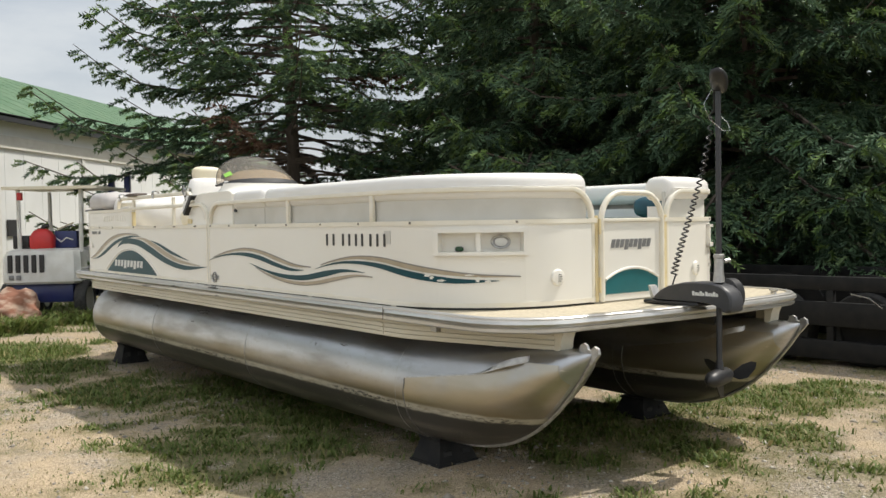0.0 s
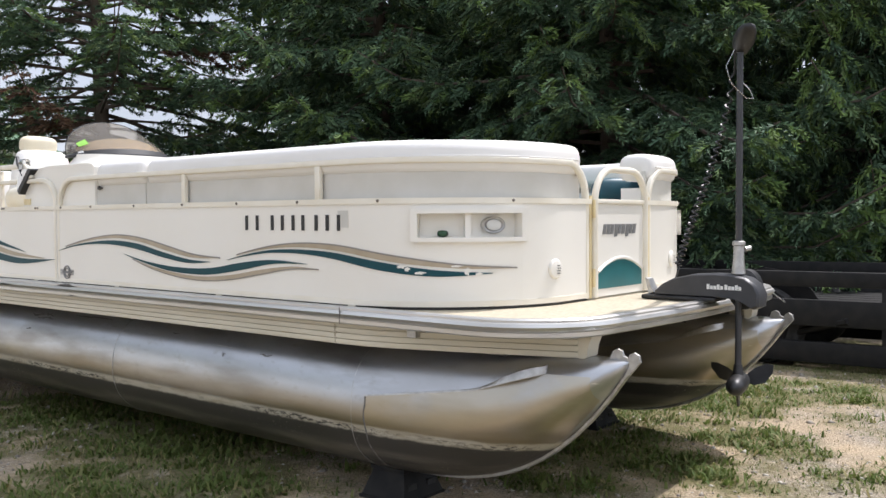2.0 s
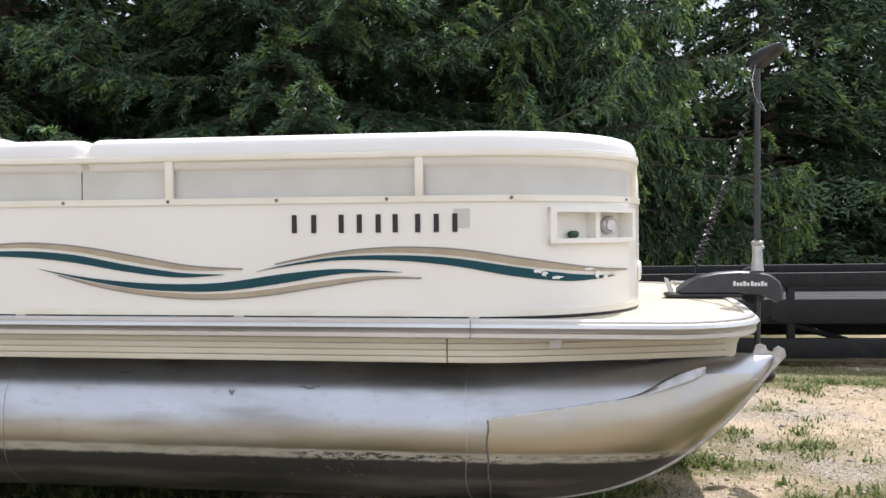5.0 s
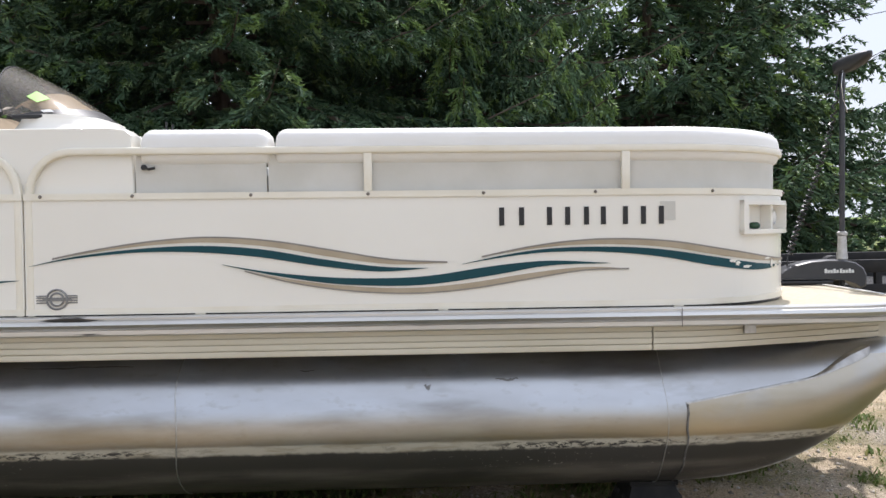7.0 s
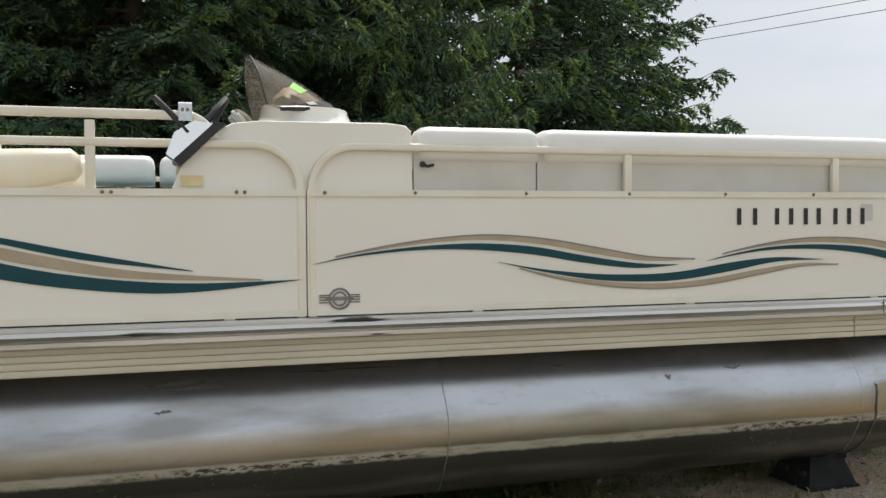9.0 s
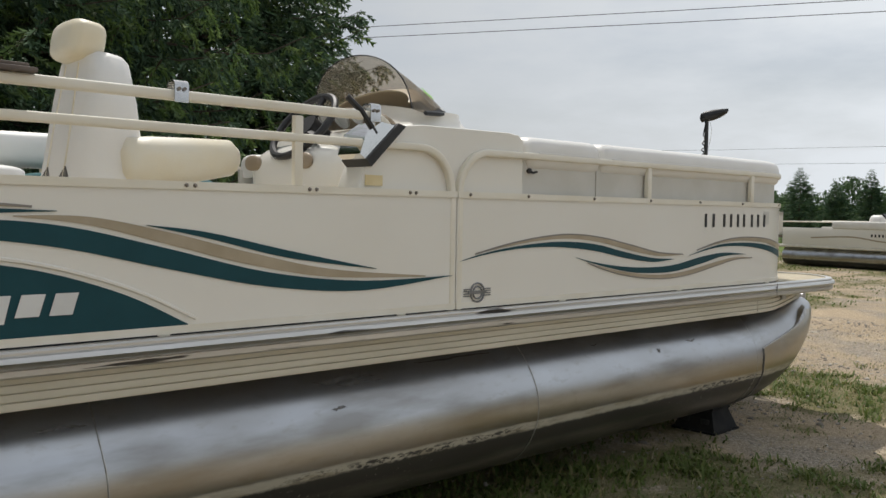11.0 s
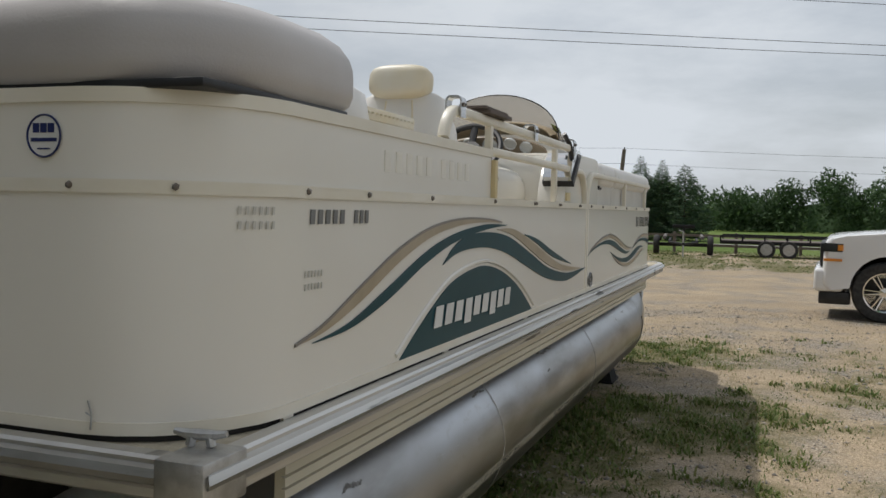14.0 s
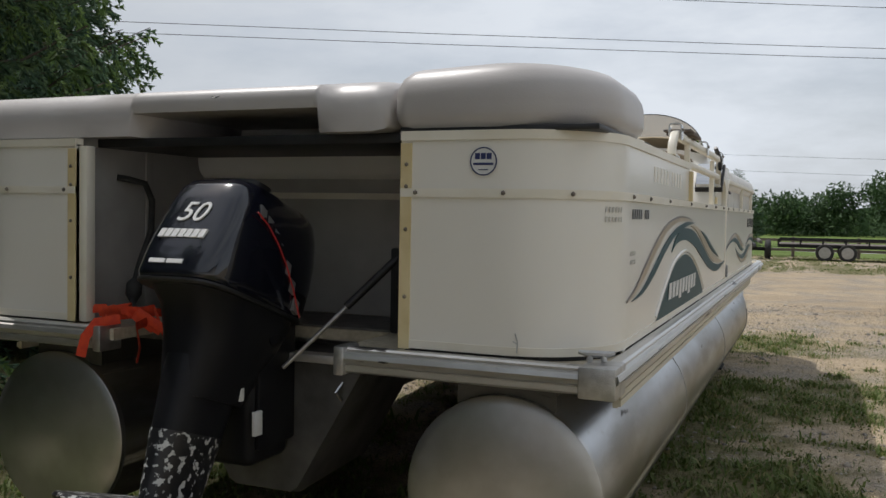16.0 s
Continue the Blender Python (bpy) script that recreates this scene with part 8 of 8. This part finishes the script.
    bm = bmesh.new()
    box(bm, (-0.07, -0.95, 0.40), (0.32, 0.95, 0.73), 0.06, 4, m=F)
    part("bumper", bm, M_TRUCK, ob, "white front bumper")
    bm = bmesh.new()
    box(bm, (0.0, -0.90, 0.22), (0.42, 0.90, 0.40), 0.03, m=F)
    part("air_dam", bm, M_BLACK, ob)
    bm = bmesh.new()
    box(bm, (0.0, -0.72, 0.74), (0.10, 0.72, 1.08), 0.02, m=F)
    part("grille", bm, M_BLACK, ob, "black grille")
    bm = bmesh.new()
    box(bm, (0.45, -0.85, 0.40), (5.4, 0.85, 0.62), 0.02, m=F)
    part("underbody", bm, M_BLACK, ob)
    for s in (-1, 1):
        for cx in (0.84, 4.65):
            bm = bmesh.new()
            pts = [P(cx - 0.50 * math.cos(a), s * (W - 0.14), 0.43 + 0.50 * math.sin(a)) for a in np.linspace(0.0, math.pi, 15)]
            tube(bm, pts, 0.02, 6, 6.5)
            part("wheel_liner", bm, M_BLACK, body)
    for s in (-1, 1):
        for cx in (0.84, 4.65):
            wheel(ob, (cx, s * (W - 0.14), 0.42), 0.42, 0.29, "y", M_CHROME, F, spokes=6)


def far_pontoon():
    """A second cream pontoon boat across the yard, on the ground."""
    c = Vector((7.15, -28.6, gz(7.15, -28.6)))
    F = Matrix.Translation(c) @ Matrix.Rotation(radians(-8), 4, "Z")
    # local x: the bow points to -x
    ob = thing("pontoon_boat", tuple(c), "cream pontoon boat with tan stripes parked across the yard", "boat")
    P = lambda *q: F @ Vector(q)
    for y in (0.62, -0.95):
        bm = bmesh.new()
        rings = []
        for x, r, dz in ((3.6, 0.29, 0), (-2.6, 0.29, 0), (-3.1, 0.25, 0.03), (-3.45, 0.16, 0.11), (-3.7, 0.03, 0.22)):
            rings.append([P(x, y + r * math.cos(a), 0.31 + dz + r * math.sin(a)) for a in (2 * math.pi * k / 20 for k in range(20))])
        loft(bm, rings)
        part("pontoon_tube", bm, M_TUBE, ob, "dull aluminium pontoon tube", smooth=60)
    bm = bmesh.new()
    box(bm, (-3.55, -1.28, 0.58), (3.7, 0.95, 0.66), 0.02, m=F)
    part("deck", bm, M_RUBRAIL_W, ob)
    for y in (0.90, -1.22):
        bm = bmesh.new()
        box(bm, (-2.75, y - 0.02, 0.66), (3.6, y + 0.02, 1.20), 0.01, m=F)
        pn = part("fence_panel", bm, M_PANEL, ob)
        bm = bmesh.new()
        box(bm, (-2.72, y - 0.06, 1.20), (1.9, y + 0.06, 1.42), 0.03, m=F)
        part("seat_back", bm, M_VINYL, ob)
        bm = bmesh.new()
        tube(bm, [P(-2.75, y, 1.42), P(3.6, y, 1.38)], 0.02, 6)
        part("top_rail", bm, M_RAIL, ob)
        s = 1 if y > 0 else -1
        bm = bmesh.new()
        pts = spline([(-2.3, 0.90), (-1.6, 0.98), (-0.8, 0.88), (0.2, 0.84), (1.3, 0.96), (2.6, 0.90)])
        loft(bm, [[P(u, y + s * 0.021, v - 0.02), P(u, y + s * 0.026, v - 0.02), P(u, y + s * 0.026, v + 0.02), P(u, y + s * 0.021, v + 0.02)] for u, v in pts])
        part("stripe", bm, M_TAN, pn)
        bm = bmesh.new()
        box(bm, (-1.9, y + s * 0.015 - 0.01, 1.02), (-1.2, y + s * 0.03 + 0.01, 1.13), 0.01, m=F)
        part("light_housing", bm, M_VINYL, pn)
        bm = bmesh.new()
        for k in range(8):
            u = -0.2 + 0.11 * k + (0.06 if k > 1 else 0)
            box(bm, (u, y + s * 0.02 - 0.004, 0.98), (u + 0.05, y + s * 0.02 + 0.006, 1.06), m=F)
        part("registration_bar", bm, M_INK, pn, "row of dark bars")
    for a, b in ((-1.22, -0.45), (0.10, 0.90)):
        bm = bmesh.new()
        box(bm, (-2.78, a, 0.66), (-2.74, b, 1.36), 0.008, m=F)
        part("bow_panel", bm, M_PANEL, ob)
    bm = bmesh.new()
    box(bm, (-2.79, -0.43, 0.68), (-2.76, 0.08, 1.32), 0.008, m=F)
    part("gate", bm, M_PANEL, ob)
    bm = bmesh.new()
    pillow(bm, (0.9, -0.6, 1.0), (1.4, -0.1, 1.62), 4, 10, 16, F)
    part("helm_seat", bm, M_VINYL, ob)
    bm = bmesh.new()
    loft(bm, [[P(0.1, y, 1.35), P(0.45, y, 1.66), P(0.5, y, 1.66), P(0.2, y, 1.35)] for y in (0.75, 0.1)])
    part("windscreen", bm, M_BLACK, ob)


def small_boat_trailer():
    c = Vector((2.35, -36.3, gz(2.35, -36.3)))
    F = Matrix.Translation(c) @ Matrix.Rotation(radians(5), 4, "Z") @ Matrix.Scale(1.18, 4)
    ob = thing("boat_trailer", tuple(c), "empty black boat trailer with its tongue jack on the verge", "trailer")
    P = lambda *q: F @ Vector(q)
    for s in (-1, 1):
        wheel(ob, (s * 0.90, 0, 0.33), 0.33, 0.2, "x", M_CASTING, F)
        bm = bmesh.new()
        box(bm, (s * 0.45 - 0.04, -1.8, 0.42), (s * 0.45 + 0.04, 1.2, 0.52), 0.01, m=F)
        part("frame_rail", bm, M_BLACKSTEEL, ob)
        bm = bmesh.new()
        tube(bm, [P(s * 0.45, 1.2, 0.47), P(0, 2.6, 0.47)], 0.045, 6)
        part("tongue_arm", bm, M_BLACKSTEEL, ob)
        bm = bmesh.new()
        box(bm, (s * 0.62 - 0.05, -1.6, 0.55), (s * 0.62 + 0.05, 0.9, 0.66), 0.02, m=F)
        part("bunk", bm, M_CARPET_DK, ob)
    bm = bmesh.new()
    box(bm, (-0.95, -0.05, 0.28), (0.95, 0.05, 0.40), 0.01, m=F)
    part("axle", bm, M_BLACKSTEEL, ob)
    bm = bmesh.new()
    tube(bm, [P(0.0, 2.5, 0.0), P(0.0, 2.5, 0.85)], 0.035, 8)
    tube(bm, [P(0.0, 2.5, 0.85), P(0.15, 2.5, 0.9)], 0.02, 6)
    part("jack", bm, M_CASTING, ob)
    bm = bmesh.new()
    tube(bm, [P(0.0, 1.7, 0.47), P(0.0, 1.6, 1.0)], 0.05, 8)
    box(bm, (-0.36, 1.55, 0.95), (0.36, 1.65, 1.06), 0.02, m=F)
    part("winch_post", bm, M_BLACKSTEEL, ob)


def flatbed_trailer():
    y, z = -36.9, gz(-1, -36.9)
    ob = thing("flatbed_trailer", (-1.2, y, z), "black tandem-axle flatbed trailer by the rail fence", "trailer")
    for yy in (y - 0.95, y + 0.95):
        bm = bmesh.new()
        box(bm, (-4.2, yy - 0.05, z + 0.52), (0.9, yy + 0.05, z + 0.64), 0.01)
        part("side_beam", bm, M_BLACKSTEEL, ob)
        bm = bmesh.new()
        box(bm, (-4.2, yy - 0.03, z + 0.80), (0.9, yy + 0.03, z + 0.86), 0.01)
        part("top_rail", bm, M_BLACKSTEEL, ob)
        for x in np.arange(-4.1, 0.95, 0.83):
            bm = bmesh.new()
            box(bm, (x - 0.03, yy - 0.025, z + 0.6), (x + 0.03, yy + 0.025, z + 0.82))
            part("stake", bm, M_BLACKSTEEL, ob)
        for x in (-0.85, -1.68):
            wheel(ob, (x, yy + (0.12 if yy > y else -0.12), z + 0.34), 0.34, 0.2, "y", M_CASTING)
    bm = bmesh.new()
    box(bm, (-4.2, y - 0.95, z + 0.60), (0.9, y + 0.95, z + 0.66))
    part("deck_board", bm, M_PLANK, ob)


def rail_fence():
    ob = thing("rail_fence", (0, -39.4, gz(0, -39.4)), "long weathered wooden rail fence along the field", "fence")
    y = -39.4
    for k in range(26):
        x = -36 + 2.6 * k
        z = gz(x, y)
        bm = bmesh.new()
        tube(bm, [(x, y, z - 0.1), (x, y, z + 0.88)], 0.075, 8)
        part("post", bm, M_WOODPOST, ob)
        if k < 25:
            for h in (0.32, 0.74):
                bm = bmesh.new()
                box(bm, (x, y + 0.085, z + h - 0.055), (x + 2.6, y + 0.12, z + h + 0.055))
                part("rail", bm, M_WOODPOST, ob)


def road_and_lines():
    bm = bmesh.new()
    box(bm, (-160, -54.0, gz(0, -51.5) - 0.06), (160, -49.0, gz(0, -51.5) + 0.03))
    solid("road", bm, mat("pale_road", (0.30, 0.29, 0.27), 0.9, col2=(0.24, 0.235, 0.22), scale=0.6), "pale country road beyond the rail fence", "road", "structure")
    pole = thing("utility_pole", (8.39, -56.0, gz(8.39, -56)), "leaning grey wooden utility pole", "pole")
    bm = bmesh.new()
    tube(bm, [(8.42, -56, -1.2), (7.88, -56, 4.95)], 0.16, 10, radii=[0.17, 0.12])
    part("shaft", bm, M_WOODPOST, pole)
    bm = bmesh.new()
    tube(bm, [(7.88, -56, 4.90), (7.86, -56, 5.08)], 0.04, 6)
    part("insulator", bm, M_GREYINK, pole)
    n = Vector((0.49, -0.872, 0)).normalized()
    d = Vector((-n.y, n.x, 0))
    lines = []
    for z, dist in ((5.9, 22.0), (5.63, 22.0), (7.35, 22.5), (7.1, 22.4)):
        c = Vector((-1.9, 0.3, z)) + n * dist
        lines.append([c + d * t + Vector((0, 0, 0.00022 * t * t)) for t in range(-90, 91, 10)])
    for z in (5.02, 4.05):
        lines.append([Vector((7.86 + t, -56 + 0.05 * t, z + min(t, 0) * 0.045 + 0.0005 * t * t)) for t in range(-90, 91, 10)])
    for pts in lines:
        bm = bmesh.new()
        tube(bm, pts, 0.0085, 5)
        solid("power_line", bm, M_WIRE, "thin dark overhead wire", "wire", group="overhead wires")


barn()
lift_truck()
boulder()
black_trailer()
pickup()
far_pontoon()
small_boat_trailer()
flatbed_trailer()
rail_fence()
road_and_lines()


def road_sign():
    """A white board on two wooden posts by the road, with plain marks for its writing."""
    x, y0, y1, z0, z1 = 24.8, -23.1, -24.6, 2.62, 4.2
    g = gz(x, y0)
    ob = thing("road_sign", (x, (y0 + y1) / 2, g), "white sign board on two brown wooden posts", "sign")
    for y in (y0, y1):
        bm = bmesh.new()
        box(bm, (x - 0.07, y - 0.07, g - 0.1), (x + 0.07, y + 0.07, z1 + 0.06), 0.01)
        part("post", bm, M_WOODPOST, ob)
    bm = bmesh.new()
    box(bm, (x - 0.10, y1 + 0.07, z0), (x - 0.05, y0 - 0.07, z1), 0.006)
    board = part("board", bm, M_WPAINT, ob)
    bm = bmesh.new()
    box(bm, (x - 0.12, y1 + 0.07, z1), (x + 0.06, y0 - 0.07, z1 + 0.07), 0.01)
    part("cap_board", bm, M_WOODPOST, ob)
    # plain bars for the writing
    for a, b, c, d, m in ((0.10, 0.34, 1.05, 1.50, M_GREYINK), (0.42, 1.05, 1.02, 1.52, M_GREYINK), (1.15, 1.45, 1.05, 1.50, M_TANLINE), (0.12, 1.48, 0.72, 0.88, M_INK), (0.35, 1.20, 0.42, 0.58, M_INK), (0.08, 1.52, 0.12, 0.26, M_GREYINK)):
        bm = bmesh.new()
        box(bm, (x - 0.106, y0 - 0.07 - b, z0 + c), (x - 0.099, y0 - 0.07 - a, z0 + d))
        part("writing_bar", bm, m, board)
    bm = bmesh.new()
    tube(bm, [(x - 0.05, y0 - 0.7, z1 + 0.05), (x - 0.15, y0 - 0.7, z1 + 0.16)], 0.02, 6)
    box(bm, (x - 0.30, y0 - 0.86, z1 + 0.12), (x - 0.12, y0 - 0.54, z1 + 0.22), 0.02)
    part("flood_lamp", bm, M_CASTING, ob, "small metal flood lamp")


road_sign()


# ---- far trees ----
def far_conifers():
    for k, (x, y, tip, r) in enumerate(((12.1, -62, 5.3, 2.0), (9.8, -62, 3.3, 0.8), (7.6, -62, 4.9, 1.9), (6.2, -62.5, 4.65, 1.5), (4.6, -62, 4.3, 2.4), (15.2, -60, 3.6, 1.7), (16.9, -59, 5.2, 1.7), (18.4, -63, 4.8, 2.0), (21.0, -60.5, 4.0, 1.4), (22.6, -59, 3.2, 1.4), (25.5, -60, 4.2, 1.9))):
        spruce((x, y), tip - gz(x, y), r, 100 + k, "dense dark conifer by the far road", low=0.1, limbs=150, size=1.7, step=0.26, inner=0.15, fins=3, teeth=2, young=0.02, hang=0.1, taper=0.9, droop=0.1, group="conifers by the far road")


def far_woods():
    """A belt of broadleaved trees across the field: thousands of leaf clumps on many crowns."""
    rng = np.random.default_rng(77)
    V, F = [], []
    off = 0
    for k in range(72):
        x = -150 + 3.9 * k + rng.normal(0, 1.5)
        y = -150 + rng.normal(0, 6) + (28 if x < -52 else 0)
        h = rng.uniform(8.4, 12.0) * (1.5 if x < -50 else 0.76 if x > -2 else 1.0) * (1.2 if rng.random() < 0.12 else 1)
        base = gz(x, y)
        r = rng.uniform(3.6, 5.4)
        nb = 26
        q = rng.normal(0, 1, (nb, 3))
        q /= np.linalg.norm(q, axis=1, keepdims=True)
        blobs = q * rng.uniform(0.35, 1.0, (nb, 1)) * np.array([r * 0.8, r * 0.8, h * 0.40]) + np.array([0, 0, h * 0.52])
        br = rng.uniform(1.0, 1.9, nb)
        per = 75
        d = rng.normal(0, 1, (nb, per, 3))
        d /= np.linalg.norm(d, axis=2, keepdims=True)
        c = blobs[:, None, :] + d * (br[:, None, None] * rng.uniform(0.7, 1.08, (nb, per, 1)))
        c = c.reshape(-1, 3)
        low = rng.normal(0, 1, (300, 3)) * np.array([r * 1.1, 1.5, 0]) + np.array([0, 0, 0.0])
        low[:, 2] = rng.uniform(0.1, 0.5 * h, 300)
        c = np.concatenate([c, low]) + np.array([x, y, base])
        n = len(c)
        a = rng.normal(0, 1, (n, 3))
        a /= np.linalg.norm(a, axis=1, keepdims=True)
        b = np.cross(a, rng.normal(0, 1, (n, 3)))
        b /= np.linalg.norm(b, axis=1, keepdims=True)
        s = rng.uniform(0.22, 0.46, (n, 1))
        q = np.stack([c - a * s, c + b * s * 0.8, c + a * s], 1)
        V.append(q.reshape(-1, 3))
        F.append(np.arange(3 * n).reshape(-1, 3) + off)
        off += 3 * n
        # trunk
        t = 0.16
        tv = np.array([(x - t, y, base), (x + t, y, base), (x + t * 0.4, y, base + h * 0.8), (x - t * 0.4, y, base + h * 0.8)])
        V.append(tv)
        F.append(np.array([(0, 1, 2), (0, 2, 3)]) + off)
        off += 4
    # the dense middle of the woods
    gx = np.arange(-170, 150, 1.6)
    tops = 2.0 + 2.2 * np.array([noise.noise(Vector((x * 0.13, 3, 0))) + 0.6 * noise.noise(Vector((x * 0.6, 8, 0))) for x in gx])
    for k in range(len(gx) - 1):
        yy = [-157 + (28 if x < -52 else 0) + 1.5 * math.sin(x) for x in gx[k:k + 2]]
        V.append(np.array([(gx[k], yy[0], -3.2), (gx[k + 1], yy[1], -3.2), (gx[k + 1], yy[1] - 2.5, tops[k + 1]), (gx[k], yy[0] - 2.5, tops[k])]))
        F.append(np.array([(0, 1, 2), (0, 2, 3)]) + off)
        off += 4
    me = raw_mesh("far_woods", np.concatenate(V), np.concatenate(F), [M_LEAF])
    tagged(new("far_woods", me), "belt of dense green broadleaved trees across the field", "woods", kind="stuff")


far_conifers()
far_woods()


# ---- grass, weeds and stones ----
def tufts(name, label, spots, hmin, hmax, blades, material, seed, width=0.006, spread=0.05):
    """Blades of grass in tufts at the given spots, as one mesh."""
    rng = np.random.default_rng(seed)
    n = len(spots)
    c = np.repeat(np.asarray(spots), blades, axis=0)
    m = len(c)
    c = c + np.concatenate([rng.normal(0, spread, (m, 2)), np.zeros((m, 1))], 1)
    az = rng.uniform(0, 2 * np.pi, m)
    h = rng.uniform(hmin, hmax, m) * np.repeat(rng.uniform(0.5, 1.2, n), blades)
    lean = rng.uniform(0.3, 1.7, m) * h
    d = np.stack([np.cos(az), np.sin(az), np.zeros(m)], 1)
    sd = np.stack([-np.sin(az), np.cos(az), np.zeros(m)], 1) * width * rng.uniform(0.6, 1.5, (m, 1))
    up = np.array([0, 0, 1.0])
    mid = c + d * (lean * 0.4)[:, None] + up * (h * 0.62)[:, None]
    tip = c + d * lean[:, None] + up * (h * 0.80)[:, None]
    v = np.stack([c - sd, c + sd, mid + sd * 0.7, mid - sd * 0.7, tip], 1).reshape(-1, 3)
    i = np.arange(m)[:, None] * 5
    f = np.concatenate([i + np.array([[0, 1, 2]]), i + np.array([[0, 2, 3]]), i + np.array([[3, 2, 4]])], 0)
    me = raw_mesh(name, v, f, [material])
    return tagged(new(name, me), label, "grass", kind="stuff")


def scatter(seed, n, xr, yr, keep):
    rng = np.random.default_rng(seed)
    out = []
    xs, ys, u = rng.uniform(*xr, n), rng.uniform(*yr, n), rng.random(n)
    for x, y, t in zip(xs, ys, u):
        if t < keep(x, y):
            out.append((x, y, gz(x, y) - 0.004))
    return out


def clump(x, y, a, seed):
    """Patchiness of the ground cover at a scale of 1/a metres."""
    return noise.noise(Vector((x * a, y * a, seed)))


def grow():
    near = scatter(1, 29000, (-4.2, 6.5), (-11.8, 3.0), lambda x, y: smoothstep(0.18, 0.95, green(x, y) + 0.60 * clump(x, y, 9.0, 1) + 0.40 * clump(x, y, 3.1, 9)))
    tufts("grass", "short green grass growing in patches on the gravel", near, 0.010, 0.036, 7, M_GRASS, 2, 0.0034, 0.085)
    weeds = scatter(3, 15000, (-3.6, 4.5), (-11.0, 2.0), lambda x, y: smoothstep(0.40, 1.05, green(x, y) + 0.60 * clump(x, y, 3.4, 4) + 0.50 * clump(x, y, 11.0, 6)))
    tufts("weed", "low leafy green weeds in the grass", weeds, 0.018, 0.072, 15, M_GRASS, 4, 0.0066, 0.045)
    dry = scatter(5, 26000, (-4.5, 6.5), (-12.5, 3.0), lambda x, y: 0.14 + 1.0 * green(x, y) * (1 - green(x, y)))
    tufts("dry_grass", "thin straw-coloured dry grass", dry, 0.010, 0.045, 6, M_STRAW, 6, 0.0026, 0.085)
    mid = scatter(7, 9000, (-9, 8), (-25, -11.5), lambda x, y: max(0.0, green(x, y) - 0.05) * 0.9)
    tufts("grass", "sparse green grass on the yard", mid, 0.02, 0.06, 6, M_GRASS, 8, 0.010, 0.09)
    verge = scatter(9, 9000, (-16, 16), (-41.0, -25.0), lambda x, y: green(x, y) * 0.8)
    tufts("grass", "mown green grass along the verge", verge, 0.02, 0.06, 5, M_GRASS, 10, 0.02, 0.2)
    back = scatter(11, 8000, (-1.0, 9.0), (-3.0, 9.5), lambda x, y: green(x, y) * (1.0 if y > 1 or x > 4 else 0.3))
    tufts("grass", "rough grass under the spruces", back, 0.04, 0.13, 6, M_GRASS, 12, 0.009, 0.07)
    tall = scatter(13, 260, (-0.3, 0.5), (3.6, 4.7), lambda x, y: 0.7) + scatter(14, 200, (0.8, 1.6), (4.4, 5.4), lambda x, y: 0.6)
    tufts("weed", "leafy weeds round the boulder", tall, 0.10, 0.30, 10, M_GRASS, 15, 0.016, 0.05)


def stones():
    rng = np.random.default_rng(21)
    spots = scatter(22, 34000, (-4.6, 5.2), (-13.5, 2.5), lambda x, y: 0.9 * (1 - 0.8 * green(x, y)) * (0.25 + smoothstep(0.0, 0.5, noise.noise(Vector((x * 0.7, y * 0.7, 11))) + 0.15)))
    base = np.array([(1, 0, 0), (-1, 0, 0), (0, 1, 0), (0, -1, 0), (0, 0, 1), (0, 0, -0.4)], dtype=float)
    fs = np.array([(0, 2, 4), (2, 1, 4), (1, 3, 4), (3, 0, 4), (2, 0, 5), (1, 2, 5), (3, 1, 5), (0, 3, 5)])
    n = len(spots)
    c = np.asarray(spots)
    s = rng.gamma(2.2, 0.0036, n)[:, None, None] + 0.003
    v = base[None] * s * rng.uniform(0.6, 1.4, (n, 6, 3)) * np.array([1, 1, 0.7])
    a = rng.uniform(0, 2 * np.pi, n)
    R = np.stack([np.stack([np.cos(a), -np.sin(a)], 1), np.stack([np.sin(a), np.cos(a)], 1)], 1)
    v[:, :, :2] = np.einsum("nij,nkj->nki", R, v[:, :, :2])
    v = (v + c[:, None, :] + np.array([0, 0, 0.004])).reshape(-1, 3)
    f = (fs[None] + (np.arange(n) * 6)[:, None, None]).reshape(-1, 3)
    tagged(new("gravel", raw_mesh("gravel", v, f, [M_STONES])), "loose grey and tan gravel stones", "gravel", kind="stuff")


M_STONES = foliage("gravel_stones", (0.20, 0.18, 0.155), (0.36, 0.32, 0.265), (0.55, 0.52, 0.46), 0.0)
grow()
stones()
